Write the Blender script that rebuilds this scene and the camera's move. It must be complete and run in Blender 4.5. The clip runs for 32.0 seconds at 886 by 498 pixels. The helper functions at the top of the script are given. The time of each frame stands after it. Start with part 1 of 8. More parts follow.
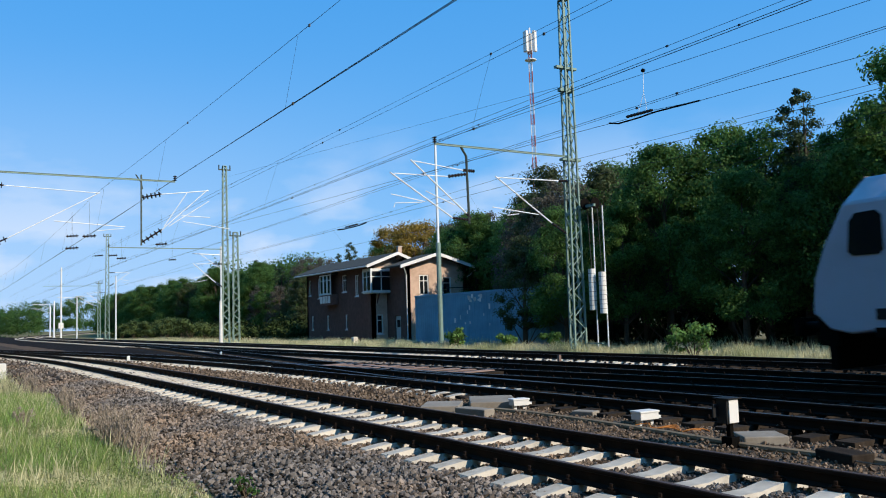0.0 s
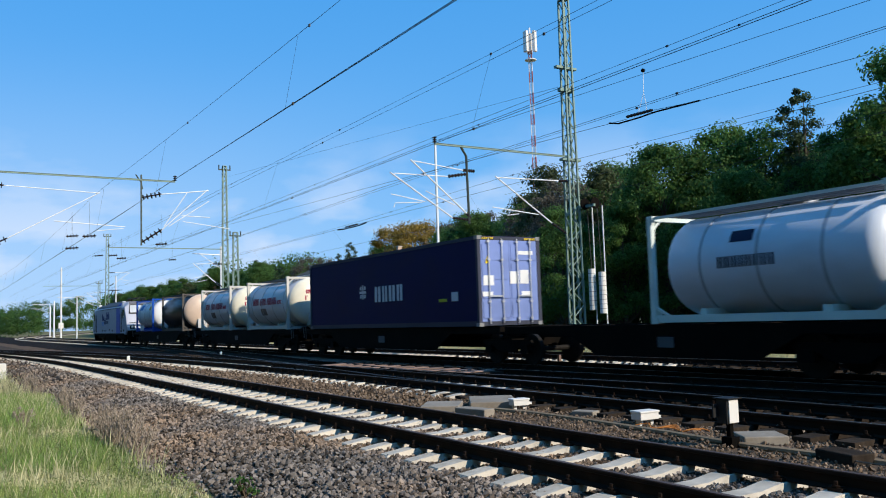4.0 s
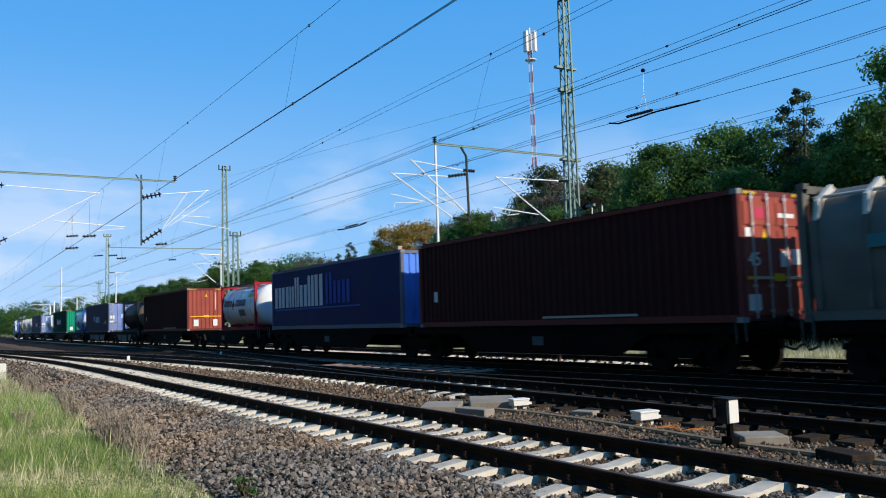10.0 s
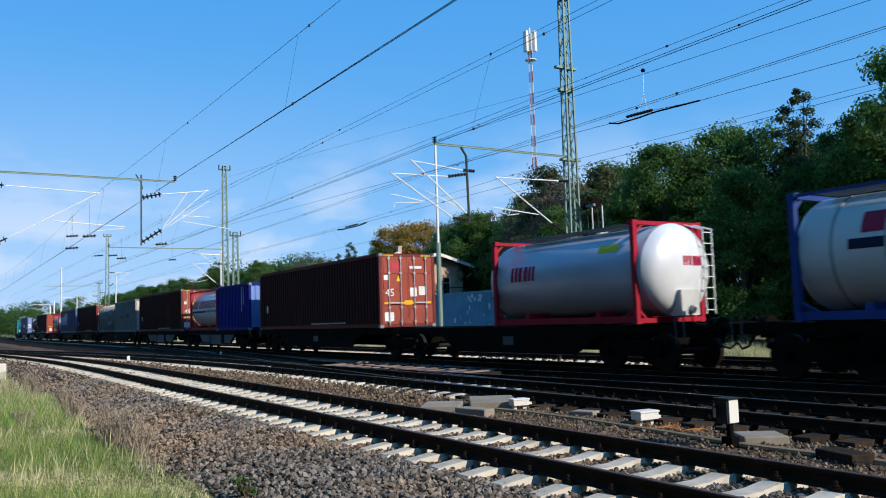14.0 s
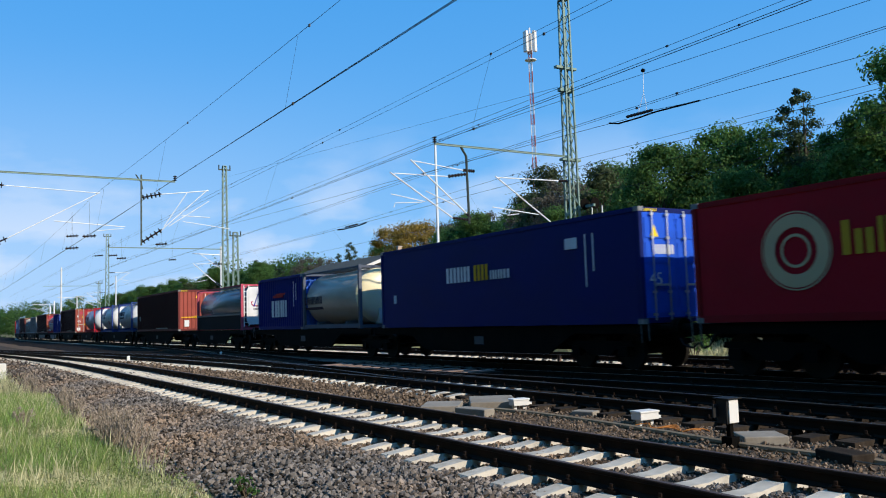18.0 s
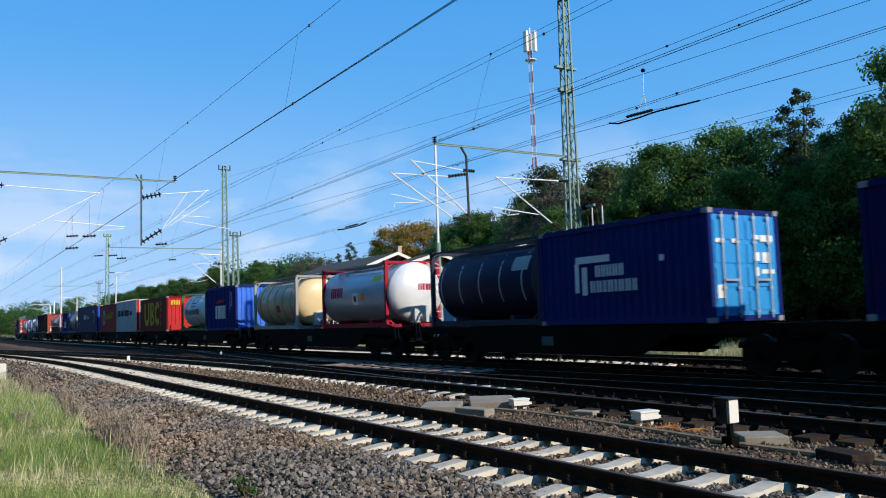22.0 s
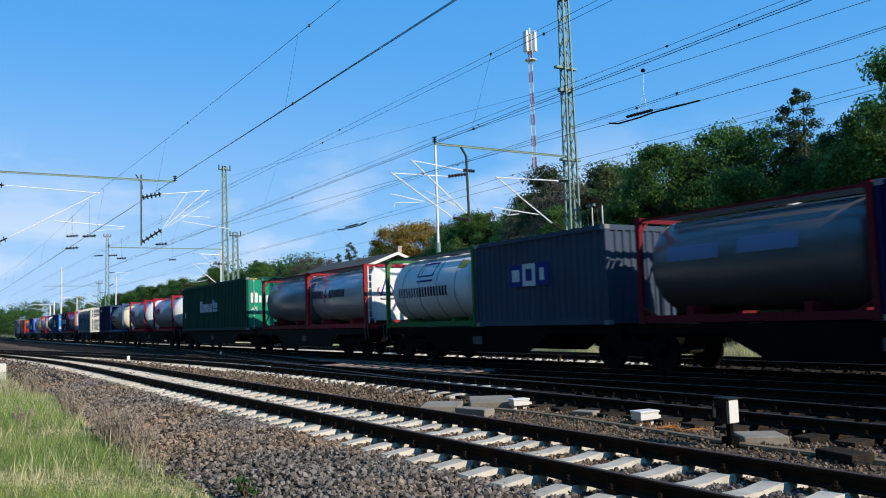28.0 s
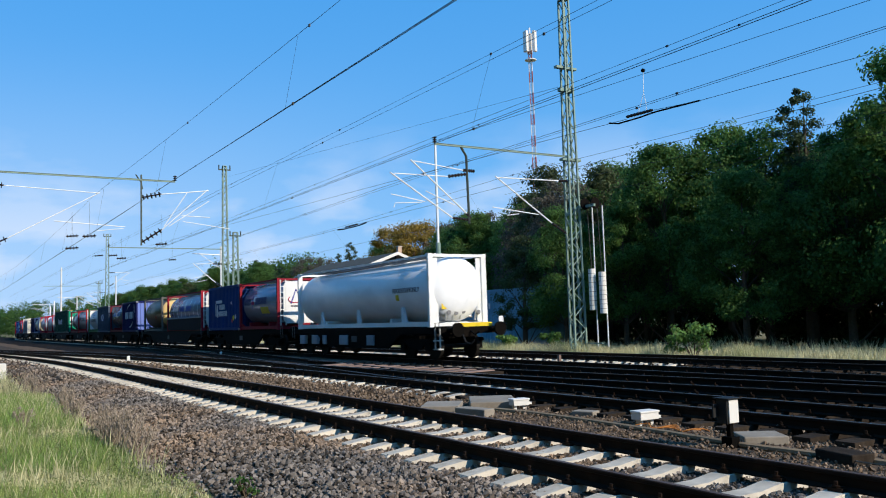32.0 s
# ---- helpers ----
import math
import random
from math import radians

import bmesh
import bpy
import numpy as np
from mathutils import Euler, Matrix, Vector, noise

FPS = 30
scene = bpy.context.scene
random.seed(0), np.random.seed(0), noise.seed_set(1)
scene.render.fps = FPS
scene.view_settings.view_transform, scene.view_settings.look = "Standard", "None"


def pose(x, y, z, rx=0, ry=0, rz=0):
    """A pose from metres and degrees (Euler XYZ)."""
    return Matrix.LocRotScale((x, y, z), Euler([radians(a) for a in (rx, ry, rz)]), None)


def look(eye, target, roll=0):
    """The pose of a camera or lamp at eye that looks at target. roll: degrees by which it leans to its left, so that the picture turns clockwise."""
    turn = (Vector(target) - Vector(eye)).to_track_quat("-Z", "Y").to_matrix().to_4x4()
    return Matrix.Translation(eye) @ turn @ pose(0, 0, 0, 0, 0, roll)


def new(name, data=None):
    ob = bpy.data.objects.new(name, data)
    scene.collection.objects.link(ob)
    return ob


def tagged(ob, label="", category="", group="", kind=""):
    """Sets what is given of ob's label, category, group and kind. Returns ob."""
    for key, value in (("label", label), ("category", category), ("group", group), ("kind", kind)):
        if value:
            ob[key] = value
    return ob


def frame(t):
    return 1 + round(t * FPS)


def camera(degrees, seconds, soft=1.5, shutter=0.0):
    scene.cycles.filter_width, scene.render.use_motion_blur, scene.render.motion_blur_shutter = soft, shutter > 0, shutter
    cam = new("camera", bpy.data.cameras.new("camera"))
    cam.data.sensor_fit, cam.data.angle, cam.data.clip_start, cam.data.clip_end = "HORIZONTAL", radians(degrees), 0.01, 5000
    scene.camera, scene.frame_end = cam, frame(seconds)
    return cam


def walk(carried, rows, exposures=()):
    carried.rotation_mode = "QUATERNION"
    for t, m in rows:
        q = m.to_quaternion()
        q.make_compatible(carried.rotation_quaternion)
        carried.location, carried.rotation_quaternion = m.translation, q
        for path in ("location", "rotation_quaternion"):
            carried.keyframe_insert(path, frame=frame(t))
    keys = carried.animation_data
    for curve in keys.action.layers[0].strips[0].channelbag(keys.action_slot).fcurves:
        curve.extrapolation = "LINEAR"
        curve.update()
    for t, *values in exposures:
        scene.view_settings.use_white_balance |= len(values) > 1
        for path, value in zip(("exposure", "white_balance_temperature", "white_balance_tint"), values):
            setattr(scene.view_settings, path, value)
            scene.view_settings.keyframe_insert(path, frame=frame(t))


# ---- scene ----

# The camera stands still beside the line, about eye height over the near rail.
EYE = (0.0, 0.0, 1.45)
YAW, TILT, LEAN = radians(58.226), radians(4.813), -1.8326
AHEAD = (EYE[0] - 50 * math.sin(YAW) * math.cos(TILT), EYE[1] + 50 * math.cos(YAW) * math.cos(TILT), EYE[2] + 50 * math.sin(TILT))
cam = camera(56.515, 32.0, soft=1.05, shutter=0.12)
walk(cam, [(0.0, look(EYE, AHEAD, LEAN)), (32.0, look(EYE, AHEAD, LEAN))], [(0.0, 0.0, 6300, 10), (32.0, 0.0, 6300, 10)])

# ---- light ----
SUN_AT = Vector((1.0, 0.38, 0.62))
world = bpy.data.worlds.new("sky")
scene.world = world
world.use_nodes = True
wn, wl = world.node_tree.nodes, world.node_tree.links
wn.clear()
sky = wn.new("ShaderNodeTexSky")
sky.sky_type = "NISHITA"
sky.sun_disc = False
sky.sun_elevation = math.atan2(SUN_AT.z, math.hypot(SUN_AT.x, SUN_AT.y))
sky.sun_rotation = math.atan2(SUN_AT.x, SUN_AT.y)
sky.altitude, sky.air_density, sky.dust_density, sky.ozone_density = 60, 1.0, 0.2, 3.0
bg = wn.new("ShaderNodeBackground")
bg.inputs["Strength"].default_value = 0.140
wout = wn.new("ShaderNodeOutputWorld")
clear = wn.new("ShaderNodeMix")
clear.data_type = "RGBA"
clear.inputs[0].default_value = 0.82
clear.inputs[7].default_value = (0.36, 2.60, 6.3, 1)
wl.new(sky.outputs[0], clear.inputs[6])
# thin pale clouds low over the horizon
spot = wn.new("ShaderNodeTexCoord")
flat = wn.new("ShaderNodeMapping")
flat.inputs["Scale"].default_value = (1, 1, 2.6)
wl.new(spot.outputs["Generated"], flat.inputs[0])
puff = wn.new("ShaderNodeTexNoise")
puff.inputs["Scale"].default_value, puff.inputs["Detail"].default_value = 5.5, 7.0
wl.new(flat.outputs[0], puff.inputs[0])
thick = wn.new("ShaderNodeMapRange")
thick.inputs[1].default_value, thick.inputs[2].default_value, thick.inputs[3].default_value, thick.inputs[4].default_value = 0.43, 0.62, 0.0, 0.95
wl.new(puff.outputs[0], thick.inputs[0])
parts_of = wn.new("ShaderNodeSeparateXYZ")
wl.new(spot.outputs["Generated"], parts_of.inputs[0])
low = wn.new("ShaderNodeMapRange")
low.inputs[1].default_value, low.inputs[2].default_value, low.inputs[3].default_value, low.inputs[4].default_value = 0.09, 0.24, 1.0, 0.0
wl.new(parts_of.outputs[2], low.inputs[0])
both = wn.new("ShaderNodeMath")
both.operation = "MULTIPLY"
wl.new(thick.outputs[0], both.inputs[0])
wl.new(low.outputs[0], both.inputs[1])
# a veil of haze low down on the side away from the sun
west = wn.new("ShaderNodeMapRange")
west.inputs[1].default_value, west.inputs[2].default_value, west.inputs[3].default_value, west.inputs[4].default_value = -0.80, -1.0, 0.0, 1.0
wl.new(parts_of.outputs[0], west.inputs[0])
sinking = wn.new("ShaderNodeMapRange")
sinking.interpolation_type = "SMOOTHSTEP"
sinking.inputs[1].default_value, sinking.inputs[2].default_value, sinking.inputs[3].default_value, sinking.inputs[4].default_value = 0.02, 0.34, 0.45, 0.0
wl.new(parts_of.outputs[2], sinking.inputs[0])
veil = wn.new("ShaderNodeMath")
veil.operation = "MULTIPLY"
wl.new(west.outputs[0], veil.inputs[0])
wl.new(sinking.outputs[0], veil.inputs[1])
most = wn.new("ShaderNodeMath")
most.operation = "MAXIMUM"
wl.new(both.outputs[0], most.inputs[0])
wl.new(veil.outputs[0], most.inputs[1])
rise = wn.new("ShaderNodeMapRange")
rise.interpolation_type = "SMOOTHSTEP"
rise.inputs[1].default_value, rise.inputs[2].default_value, rise.inputs[3].default_value, rise.inputs[4].default_value = 0.0, 0.48, 0.46, 0.0
wl.new(parts_of.outputs[2], rise.inputs[0])
haze = wn.new("ShaderNodeMix")
haze.data_type = "RGBA"
haze.inputs[7].default_value = (2.1, 4.4, 6.8, 1)
wl.new(rise.outputs[0], haze.inputs[0])
wl.new(clear.outputs[2], haze.inputs[6])
cloud = wn.new("ShaderNodeMix")
cloud.data_type = "RGBA"
cloud.inputs[7].default_value = (4.7, 5.6, 7.0, 1)
wl.new(most.outputs[0], cloud.inputs[0])
wl.new(haze.outputs[2], cloud.inputs[6])
wl.new(cloud.outputs[2], bg.inputs[0])
wl.new(bg.outputs[0], wout.inputs[0])
sun = new("sun", bpy.data.lights.new("sun", "SUN"))
sun.data.energy, sun.data.angle, sun.data.color = 5.0, radians(0.5), (1.0, 0.89, 0.72)
sun.matrix_world = look(SUN_AT * 60, (0, 0, 0))


# ---- materials ----
def material(name, base, rough=0.6, metal=0.0, vary=0.25, scale=6.0, bump=0.0, bump_scale=40.0, dirt=None, dirt_amount=0.35, dirt_scale=1.2, stretch=(1, 1, 1), by_object=0.0, by_island=0.0, gloss=0.3, thin=0.0):
    m = bpy.data.materials.new(name)
    m.use_nodes = True
    n, l = m.node_tree.nodes, m.node_tree.links
    b = n["Principled BSDF"]
    b.inputs["Roughness"].default_value, b.inputs["Metallic"].default_value = rough, metal
    b.inputs["Specular IOR Level"].default_value = gloss
    co = n.new("ShaderNodeTexCoord")
    mp = n.new("ShaderNodeMapping")
    mp.inputs["Scale"].default_value = stretch
    l.new(co.outputs["Object"], mp.inputs[0])
    fine = n.new("ShaderNodeTexNoise")
    fine.inputs["Scale"].default_value, fine.inputs["Detail"].default_value = scale, 6.0
    l.new(mp.outputs[0], fine.inputs[0])
    mix = n.new("ShaderNodeMix")
    mix.data_type, mix.blend_type = "RGBA", "MIX"
    lo = [c * (1 - vary) for c in base]
    hi = [min(1, c * (1 + vary)) for c in base]
    mix.inputs[6].default_value, mix.inputs[7].default_value = (*lo, 1), (*hi, 1)
    l.new(fine.outputs[0], mix.inputs[0])
    colour = mix.outputs[2]
    if dirt:
        big = n.new("ShaderNodeTexNoise")
        big.inputs["Scale"].default_value, big.inputs["Detail"].default_value = dirt_scale, 8.0
        l.new(mp.outputs[0], big.inputs[0])
        ramp = n.new("ShaderNodeValToRGB")
        ramp.color_ramp.elements[0].position, ramp.color_ramp.elements[1].position = 0.45, 0.75
        ramp.color_ramp.elements[0].color, ramp.color_ramp.elements[1].color = (0, 0, 0, 1), (dirt_amount,) * 3 + (1,)
        l.new(big.outputs[0], ramp.inputs[0])
        md = n.new("ShaderNodeMix")
        md.data_type = "RGBA"
        md.inputs[7].default_value = (*dirt, 1)
        l.new(ramp.outputs[0], md.inputs[0])
        l.new(colour, md.inputs[6])
        colour = md.outputs[2]
    for amount, node, out in ((by_object, "ShaderNodeObjectInfo", "Random"), (by_island, "ShaderNodeNewGeometry", "Random Per Island")):
        if amount:
            info = n.new(node)
            mr = n.new("ShaderNodeMapRange")
            mr.inputs[3].default_value, mr.inputs[4].default_value = 1 - amount, 1 + amount
            l.new(info.outputs[out], mr.inputs[0])
            hsv = n.new("ShaderNodeHueSaturation")
            l.new(mr.outputs[0], hsv.inputs["Value"])
            l.new(colour, hsv.inputs["Color"])
            colour = hsv.outputs[0]
    l.new(colour, b.inputs["Base Color"])
    if thin:
        # leaves let part of the light through
        tl, mx = n.new("ShaderNodeBsdfTranslucent"), n.new("ShaderNodeMixShader")
        mx.inputs[0].default_value = thin
        l.new(colour, tl.inputs[0])
        l.new(b.outputs[0], mx.inputs[1])
        l.new(tl.outputs[0], mx.inputs[2])
        l.new(mx.outputs[0], n["Material Output"].inputs[0])
    if bump:
        bn = n.new("ShaderNodeTexNoise")
        bn.inputs["Scale"].default_value, bn.inputs["Detail"].default_value = bump_scale, 5.0
        l.new(mp.outputs[0], bn.inputs[0])
        bp = n.new("ShaderNodeBump")
        bp.inputs["Strength"].default_value, bp.inputs["Distance"].default_value = bump, 0.02
        l.new(bn.outputs[0], bp.inputs["Height"])
        l.new(bp.outputs[0], b.inputs["Normal"])
    return m


PAINTS = {}


def paint(rgb, rough=0.55, metal=0.0, dirt=None, amount=0.35):
    """A worn vehicle or container paint of that colour."""
    key = (rgb, rough, metal, amount)
    if key not in PAINTS:
        grime = dirt or tuple(0.35 * c + 0.012 for c in rgb)
        PAINTS[key] = material("paint", rgb, rough, metal, 0.12, 1.5, 0.08, 30, grime, amount, 0.9, (0.5, 1, 1))
        PAINTS[key].node_tree.nodes["Principled BSDF"].inputs["Specular IOR Level"].default_value = 0.32 if rough < 0.45 else 0.12
    return PAINTS[key]


RAIL = material("rail steel", (0.018, 0.012, 0.009), 0.7, 0.0, 0.35, 9, 0.2, 60, (0.06, 0.03, 0.016), 0.5, 3, gloss=0.06)
RAIL_HEAD = material("worn rail head", (0.22, 0.21, 0.20), 0.38, 0.9, 0.15, 12)
RUSTY_HEAD = material("rusty rail head", (0.085, 0.055, 0.04), 0.6, 0.2, 0.2, 12)
RED_TIMBER = material("reddish timber", (0.24, 0.165, 0.135), 0.9, 0, 0.3, 9, 0.3, 30, (0.08, 0.05, 0.04), 0.5, 2, by_object=0.25)
DIRTY_CONCRETE = material("stained concrete", (0.24, 0.20, 0.165), 0.9, 0, 0.25, 10, 0.3, 50, (0.12, 0.09, 0.065), 0.6, 3, by_object=0.15, gloss=0.06)
CONCRETE = material("sleeper concrete", (0.58, 0.52, 0.43), 0.85, 0, 0.18, 14, 0.3, 50, (0.25, 0.2, 0.15), 0.5, 4, by_object=0.12, gloss=0.1)
OLD_WOOD = material("old sleeper wood", (0.032, 0.024, 0.018), 0.9, 0, 0.35, 10, 0.4, 40, (0.07, 0.055, 0.042), 0.5, 3, (0.3, 2, 1), by_object=0.3, gloss=0.06)
GRIT = material("ballast stone", (0.155, 0.136, 0.122), 0.9, 0, 0.35, 20, 0.4, 30, (0.31, 0.19, 0.10), 0.7, 0.28, by_island=0.75, gloss=0.06)
BLACKISH_GRIT = material("blackish ballast stone", (0.020, 0.016, 0.013), 0.9, 0, 0.3, 20, 0.4, 30, (0.06, 0.034, 0.02), 0.4, 0.3, by_island=0.4, gloss=0.06)
DARK_BED = material("blackish ballast bed", (0.014, 0.011, 0.009), 0.95, 0, 0.5, 22, 1.0, 24, (0.04, 0.025, 0.016), 0.5, 0.3, gloss=0.06)
BALLAST = material("ballast bed", (0.05, 0.04, 0.032), 0.95, 0, 0.5, 22, 1.0, 24, (0.2, 0.125, 0.075), 0.6, 0.3, gloss=0.06)
BROWN_BED = material("trampled brown gravel", (0.135, 0.092, 0.062), 0.95, 0, 0.5, 30, 1.0, 40, (0.08, 0.06, 0.045), 0.6, 0.8, gloss=0.06)
BROWN_GRIT = material("brown gravel stone", (0.17, 0.125, 0.09), 0.9, 0, 0.3, 20, 0.4, 30, (0.09, 0.07, 0.055), 0.6, 0.9, by_island=0.6, gloss=0.06)
SOIL = material("soil and dry grass", (0.20, 0.17, 0.09), 1.0, 0, 0.45, 3, 0.8, 12, (0.12, 0.14, 0.045), 0.8, 0.25, gloss=0.06)
GRASS = material("green grass", (0.205, 0.315, 0.078), 0.75, 0, 0.4, 1.2, by_island=0.35, dirt=(0.38, 0.39, 0.14), dirt_amount=0.7, dirt_scale=0.9, thin=0.25)
STRAW = material("dry grass", (0.60, 0.55, 0.33), 0.85, 0, 0.3, 0.8, by_island=0.35, dirt=(0.24, 0.31, 0.11), dirt_amount=0.8, dirt_scale=0.35, thin=0.25)
BARK = material("bark", (0.10, 0.075, 0.055), 0.95, 0, 0.4, 8, 0.8, 14, gloss=0.06)
LEAF_A = material("oak leaves", (0.100, 0.190, 0.046), 0.75, 0, 0.4, 0.5, by_island=0.45, dirt=(0.14, 0.22, 0.058), dirt_amount=0.6, dirt_scale=0.4, thin=0.65)
# leaf colour taken down to stand in for deep shade below the crowns
LEAF_SHADE = material("undergrowth leaves darkened for shade", (0.030, 0.045, 0.014), 0.8, 0, 0.4, 0.5, by_island=0.5, gloss=0.06)
LEAF_HERB = material("herb leaves", (0.19, 0.25, 0.085), 0.7, 0, 0.3, 1.5, by_island=0.25, dirt=(0.32, 0.31, 0.12), dirt_amount=0.6, dirt_scale=0.8, thin=0.45)
LEAF_BUSH = material("bright bush leaves", (0.13, 0.235, 0.055), 0.6, 0, 0.35, 2, by_island=0.4, thin=0.45)
LEAF_B = material("pine needles", (0.052, 0.084, 0.034), 0.65, 0, 0.35, 0.6, by_island=0.4, thin=0.45)
LEAF_C = material("birch leaves", (0.075, 0.095, 0.034), 0.6, 0, 0.35, 0.5, by_island=0.4, thin=0.45)
LEAF_D = material("autumn leaves", (0.30, 0.20, 0.035), 0.6, 0, 0.35, 0.5, by_island=0.35, thin=0.45)
LEAF_E = material("thin grey twigs and leaves", (0.13, 0.115, 0.085), 0.8, 0, 0.3, 0.5, by_island=0.4, thin=0.45)
GREEN_STEEL = material("green painted lattice steel", (0.20, 0.29, 0.25), 0.55, 0.1, 0.2, 5, dirt=(0.16, 0.10, 0.06), dirt_amount=0.35)
LEAF_SCRUB = material("scrub leaves", (0.095, 0.135, 0.042), 0.75, 0, 0.4, 0.6, by_island=0.45, dirt=(0.16, 0.19, 0.06), dirt_amount=0.6, dirt_scale=0.5, thin=0.45)
DARK_STEEL = material("dark hanger steel", (0.055, 0.07, 0.062), 0.6, 0.2, 0.2, 6)
PALE_SLAB = material("pale weathered concrete", (0.29, 0.255, 0.21), 0.9, 0, 0.25, 9, 0.3, 40, (0.18, 0.15, 0.115), 0.6, 2.5, gloss=0.04)
ZINC = material("galvanised tube", (0.76, 0.77, 0.77), 0.5, 0.05, 0.12, 8)
PORCELAIN = material("brown insulator glaze", (0.03, 0.02, 0.016), 0.25)
COPPER = material("overhead wire", (0.05, 0.05, 0.05), 0.5, 0.3)
WEIGHT = material("balance weight paint", (0.72, 0.70, 0.66), 0.7, 0, 0.1, 9, dirt=(0.3, 0.27, 0.22), dirt_amount=0.4)
# one brick in two tones: dark for the shaded front, pale for sun-facing walls
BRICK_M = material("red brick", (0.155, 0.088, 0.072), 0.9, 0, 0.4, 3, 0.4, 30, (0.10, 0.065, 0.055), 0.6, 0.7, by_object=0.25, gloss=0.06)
LIT_BRICK_M = material("sunlit brick gable", (0.55, 0.38, 0.28), 0.9, 0, 0.2, 5, 0.3, 30, (0.25, 0.16, 0.11), 0.5, 1)
ROOFING = material("roofing felt", (0.062, 0.056, 0.046), 0.9, 0, 0.3, 2, 0.3, 25, (0.08, 0.09, 0.05), 0.5, 1)
WHITE_WOOD = material("weathered white paint", (0.72, 0.70, 0.66), 0.6, 0, 0.1, 6, dirt=(0.4, 0.36, 0.3), dirt_amount=0.4)
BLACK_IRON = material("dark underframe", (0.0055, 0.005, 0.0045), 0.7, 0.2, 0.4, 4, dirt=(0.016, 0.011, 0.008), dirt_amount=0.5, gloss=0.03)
WHEEL_IRON = material("wheel steel", (0.018, 0.016, 0.014), 0.6, 0.0, 0.3, 6, gloss=0.06)
GLASS_DARK = material("dark window glass", (0.012, 0.014, 0.016), 0.06, 0.0, 0.1, 2)
GLASS_DARK.node_tree.nodes["Principled BSDF"].inputs["IOR"].default_value = 1.52
BLACK = material("black rubber and shadowed metal", (0.012, 0.012, 0.012), 0.6, 0, 0.2, 6)


# ---- mesh tools ----
class Shape:
    """Collects simple solids into one mesh."""

    def __init__(self):
        self.v, self.f = [], []

    def add(self, vs, fs):
        k = len(self.v)
        self.v.extend(vs)
        self.f.extend([tuple(i + k for i in f) for f in fs])
        return self

    def box(self, x0, y0, z0, x1, y1, z1, m=None):
        vs = [(x, y, z) for z in (z0, z1) for y in (y0, y1) for x in (x0, x1)]
        if m is not None:
            vs = [tuple(m @ Vector(p)) for p in vs]
        return self.add(vs, [(0, 2, 3, 1), (4, 5, 7, 6), (0, 1, 5, 4), (2, 6, 7, 3), (0, 4, 6, 2), (1, 3, 7, 5)])

    def prism(self, pts, a, b, axis="x"):
        """A closed outline of (u, v) points swept from a to b along an axis."""
        put = {"x": lambda s, u, v: (s, u, v), "y": lambda s, u, v: (u, s, v), "z": lambda s, u, v: (u, v, s)}[axis]
        n = len(pts)
        vs = [put(s, *p) for s in (a, b) for p in pts]
        fs = [(i, (i + 1) % n, n + (i + 1) % n, n + i) for i in range(n)] + [tuple(range(n))[::-1], tuple(range(n, 2 * n))]
        return self.add(vs, fs)

    def tube(self, p, q, r, sides=6, r2=None):
        p, q = Vector(p), Vector(q)
        d = (q - p).normalized()
        a = d.orthogonal().normalized()
        b = d.cross(a)
        r2 = r if r2 is None else r2
        vs = []
        for c, rr in ((p, r), (q, r2)):
            for i in range(sides):
                w = 2 * math.pi * i / sides
                vs.append(tuple(c + (a * math.cos(w) + b * math.sin(w)) * rr))
        fs = [(i, (i + 1) % sides, sides + (i + 1) % sides, sides + i) for i in range(sides)] + [tuple(range(sides))[::-1], tuple(range(sides, 2 * sides))]
        return self.add(vs, fs)

    def line(self, pts, r, sides=5):
        """A bent tube in one piece."""
        pts = [Vector(p) for p in pts]
        k0, n = len(self.v), len(pts)
        a = (pts[1] - pts[0]).normalized().orthogonal().normalized()
        for i, p in enumerate(pts):
            d = (pts[min(n - 1, i + 1)] - pts[max(0, i - 1)]).normalized()
            a = (a - d * a.dot(d)).normalized()
            b = d.cross(a)
            for k in range(sides):
                w = 2 * math.pi * k / sides
                self.v.append(tuple(p + (a * math.cos(w) + b * math.sin(w)) * r))
        for i in range(n - 1):
            for k in range(sides):
                q, s = k0 + i * sides + k, k0 + i * sides + (k + 1) % sides
                self.f.append((q, s, s + sides, q + sides))
        self.f += [tuple(range(k0, k0 + sides))[::-1], tuple(range(k0 + (n - 1) * sides, k0 + n * sides))]
        return self

    def weld(self):
        """Joins boxes that touch face to face into one solid."""
        ids, remap, vs = {}, [], []
        for p in self.v:
            q = tuple(round(c, 4) for c in p)
            if q not in ids:
                ids[q] = len(vs)
                vs.append(q)
            remap.append(ids[q])
        seen = {}
        for f in self.f:
            g = tuple(remap[i] for i in f)
            key = tuple(sorted(g))
            if key in seen:
                seen[key] = None
            else:
                seen[key] = g
        self.v, self.f = vs, [g for g in seen.values() if g]
        return self

    def revolve(self, profile, axis_pt=(0, 0, 0), sides=28):
        """Rings (x, radius) about the x axis through axis_pt."""
        vs, fs = [], []
        cx, cy, cz = axis_pt
        for x, rr in profile:
            for i in range(sides):
                w = 2 * math.pi * i / sides
                vs.append((cx + x, cy + rr * math.cos(w), cz + rr * math.sin(w)))
        for j in range(len(profile) - 1):
            for i in range(sides):
                a, b = j * sides + i, j * sides + (i + 1) % sides
                fs.append((a, b, b + sides, a + sides))
        fs.append(tuple(range(sides))[::-1])
        fs.append(tuple(range((len(profile) - 1) * sides, len(profile) * sides)))
        return self.add(vs, fs)

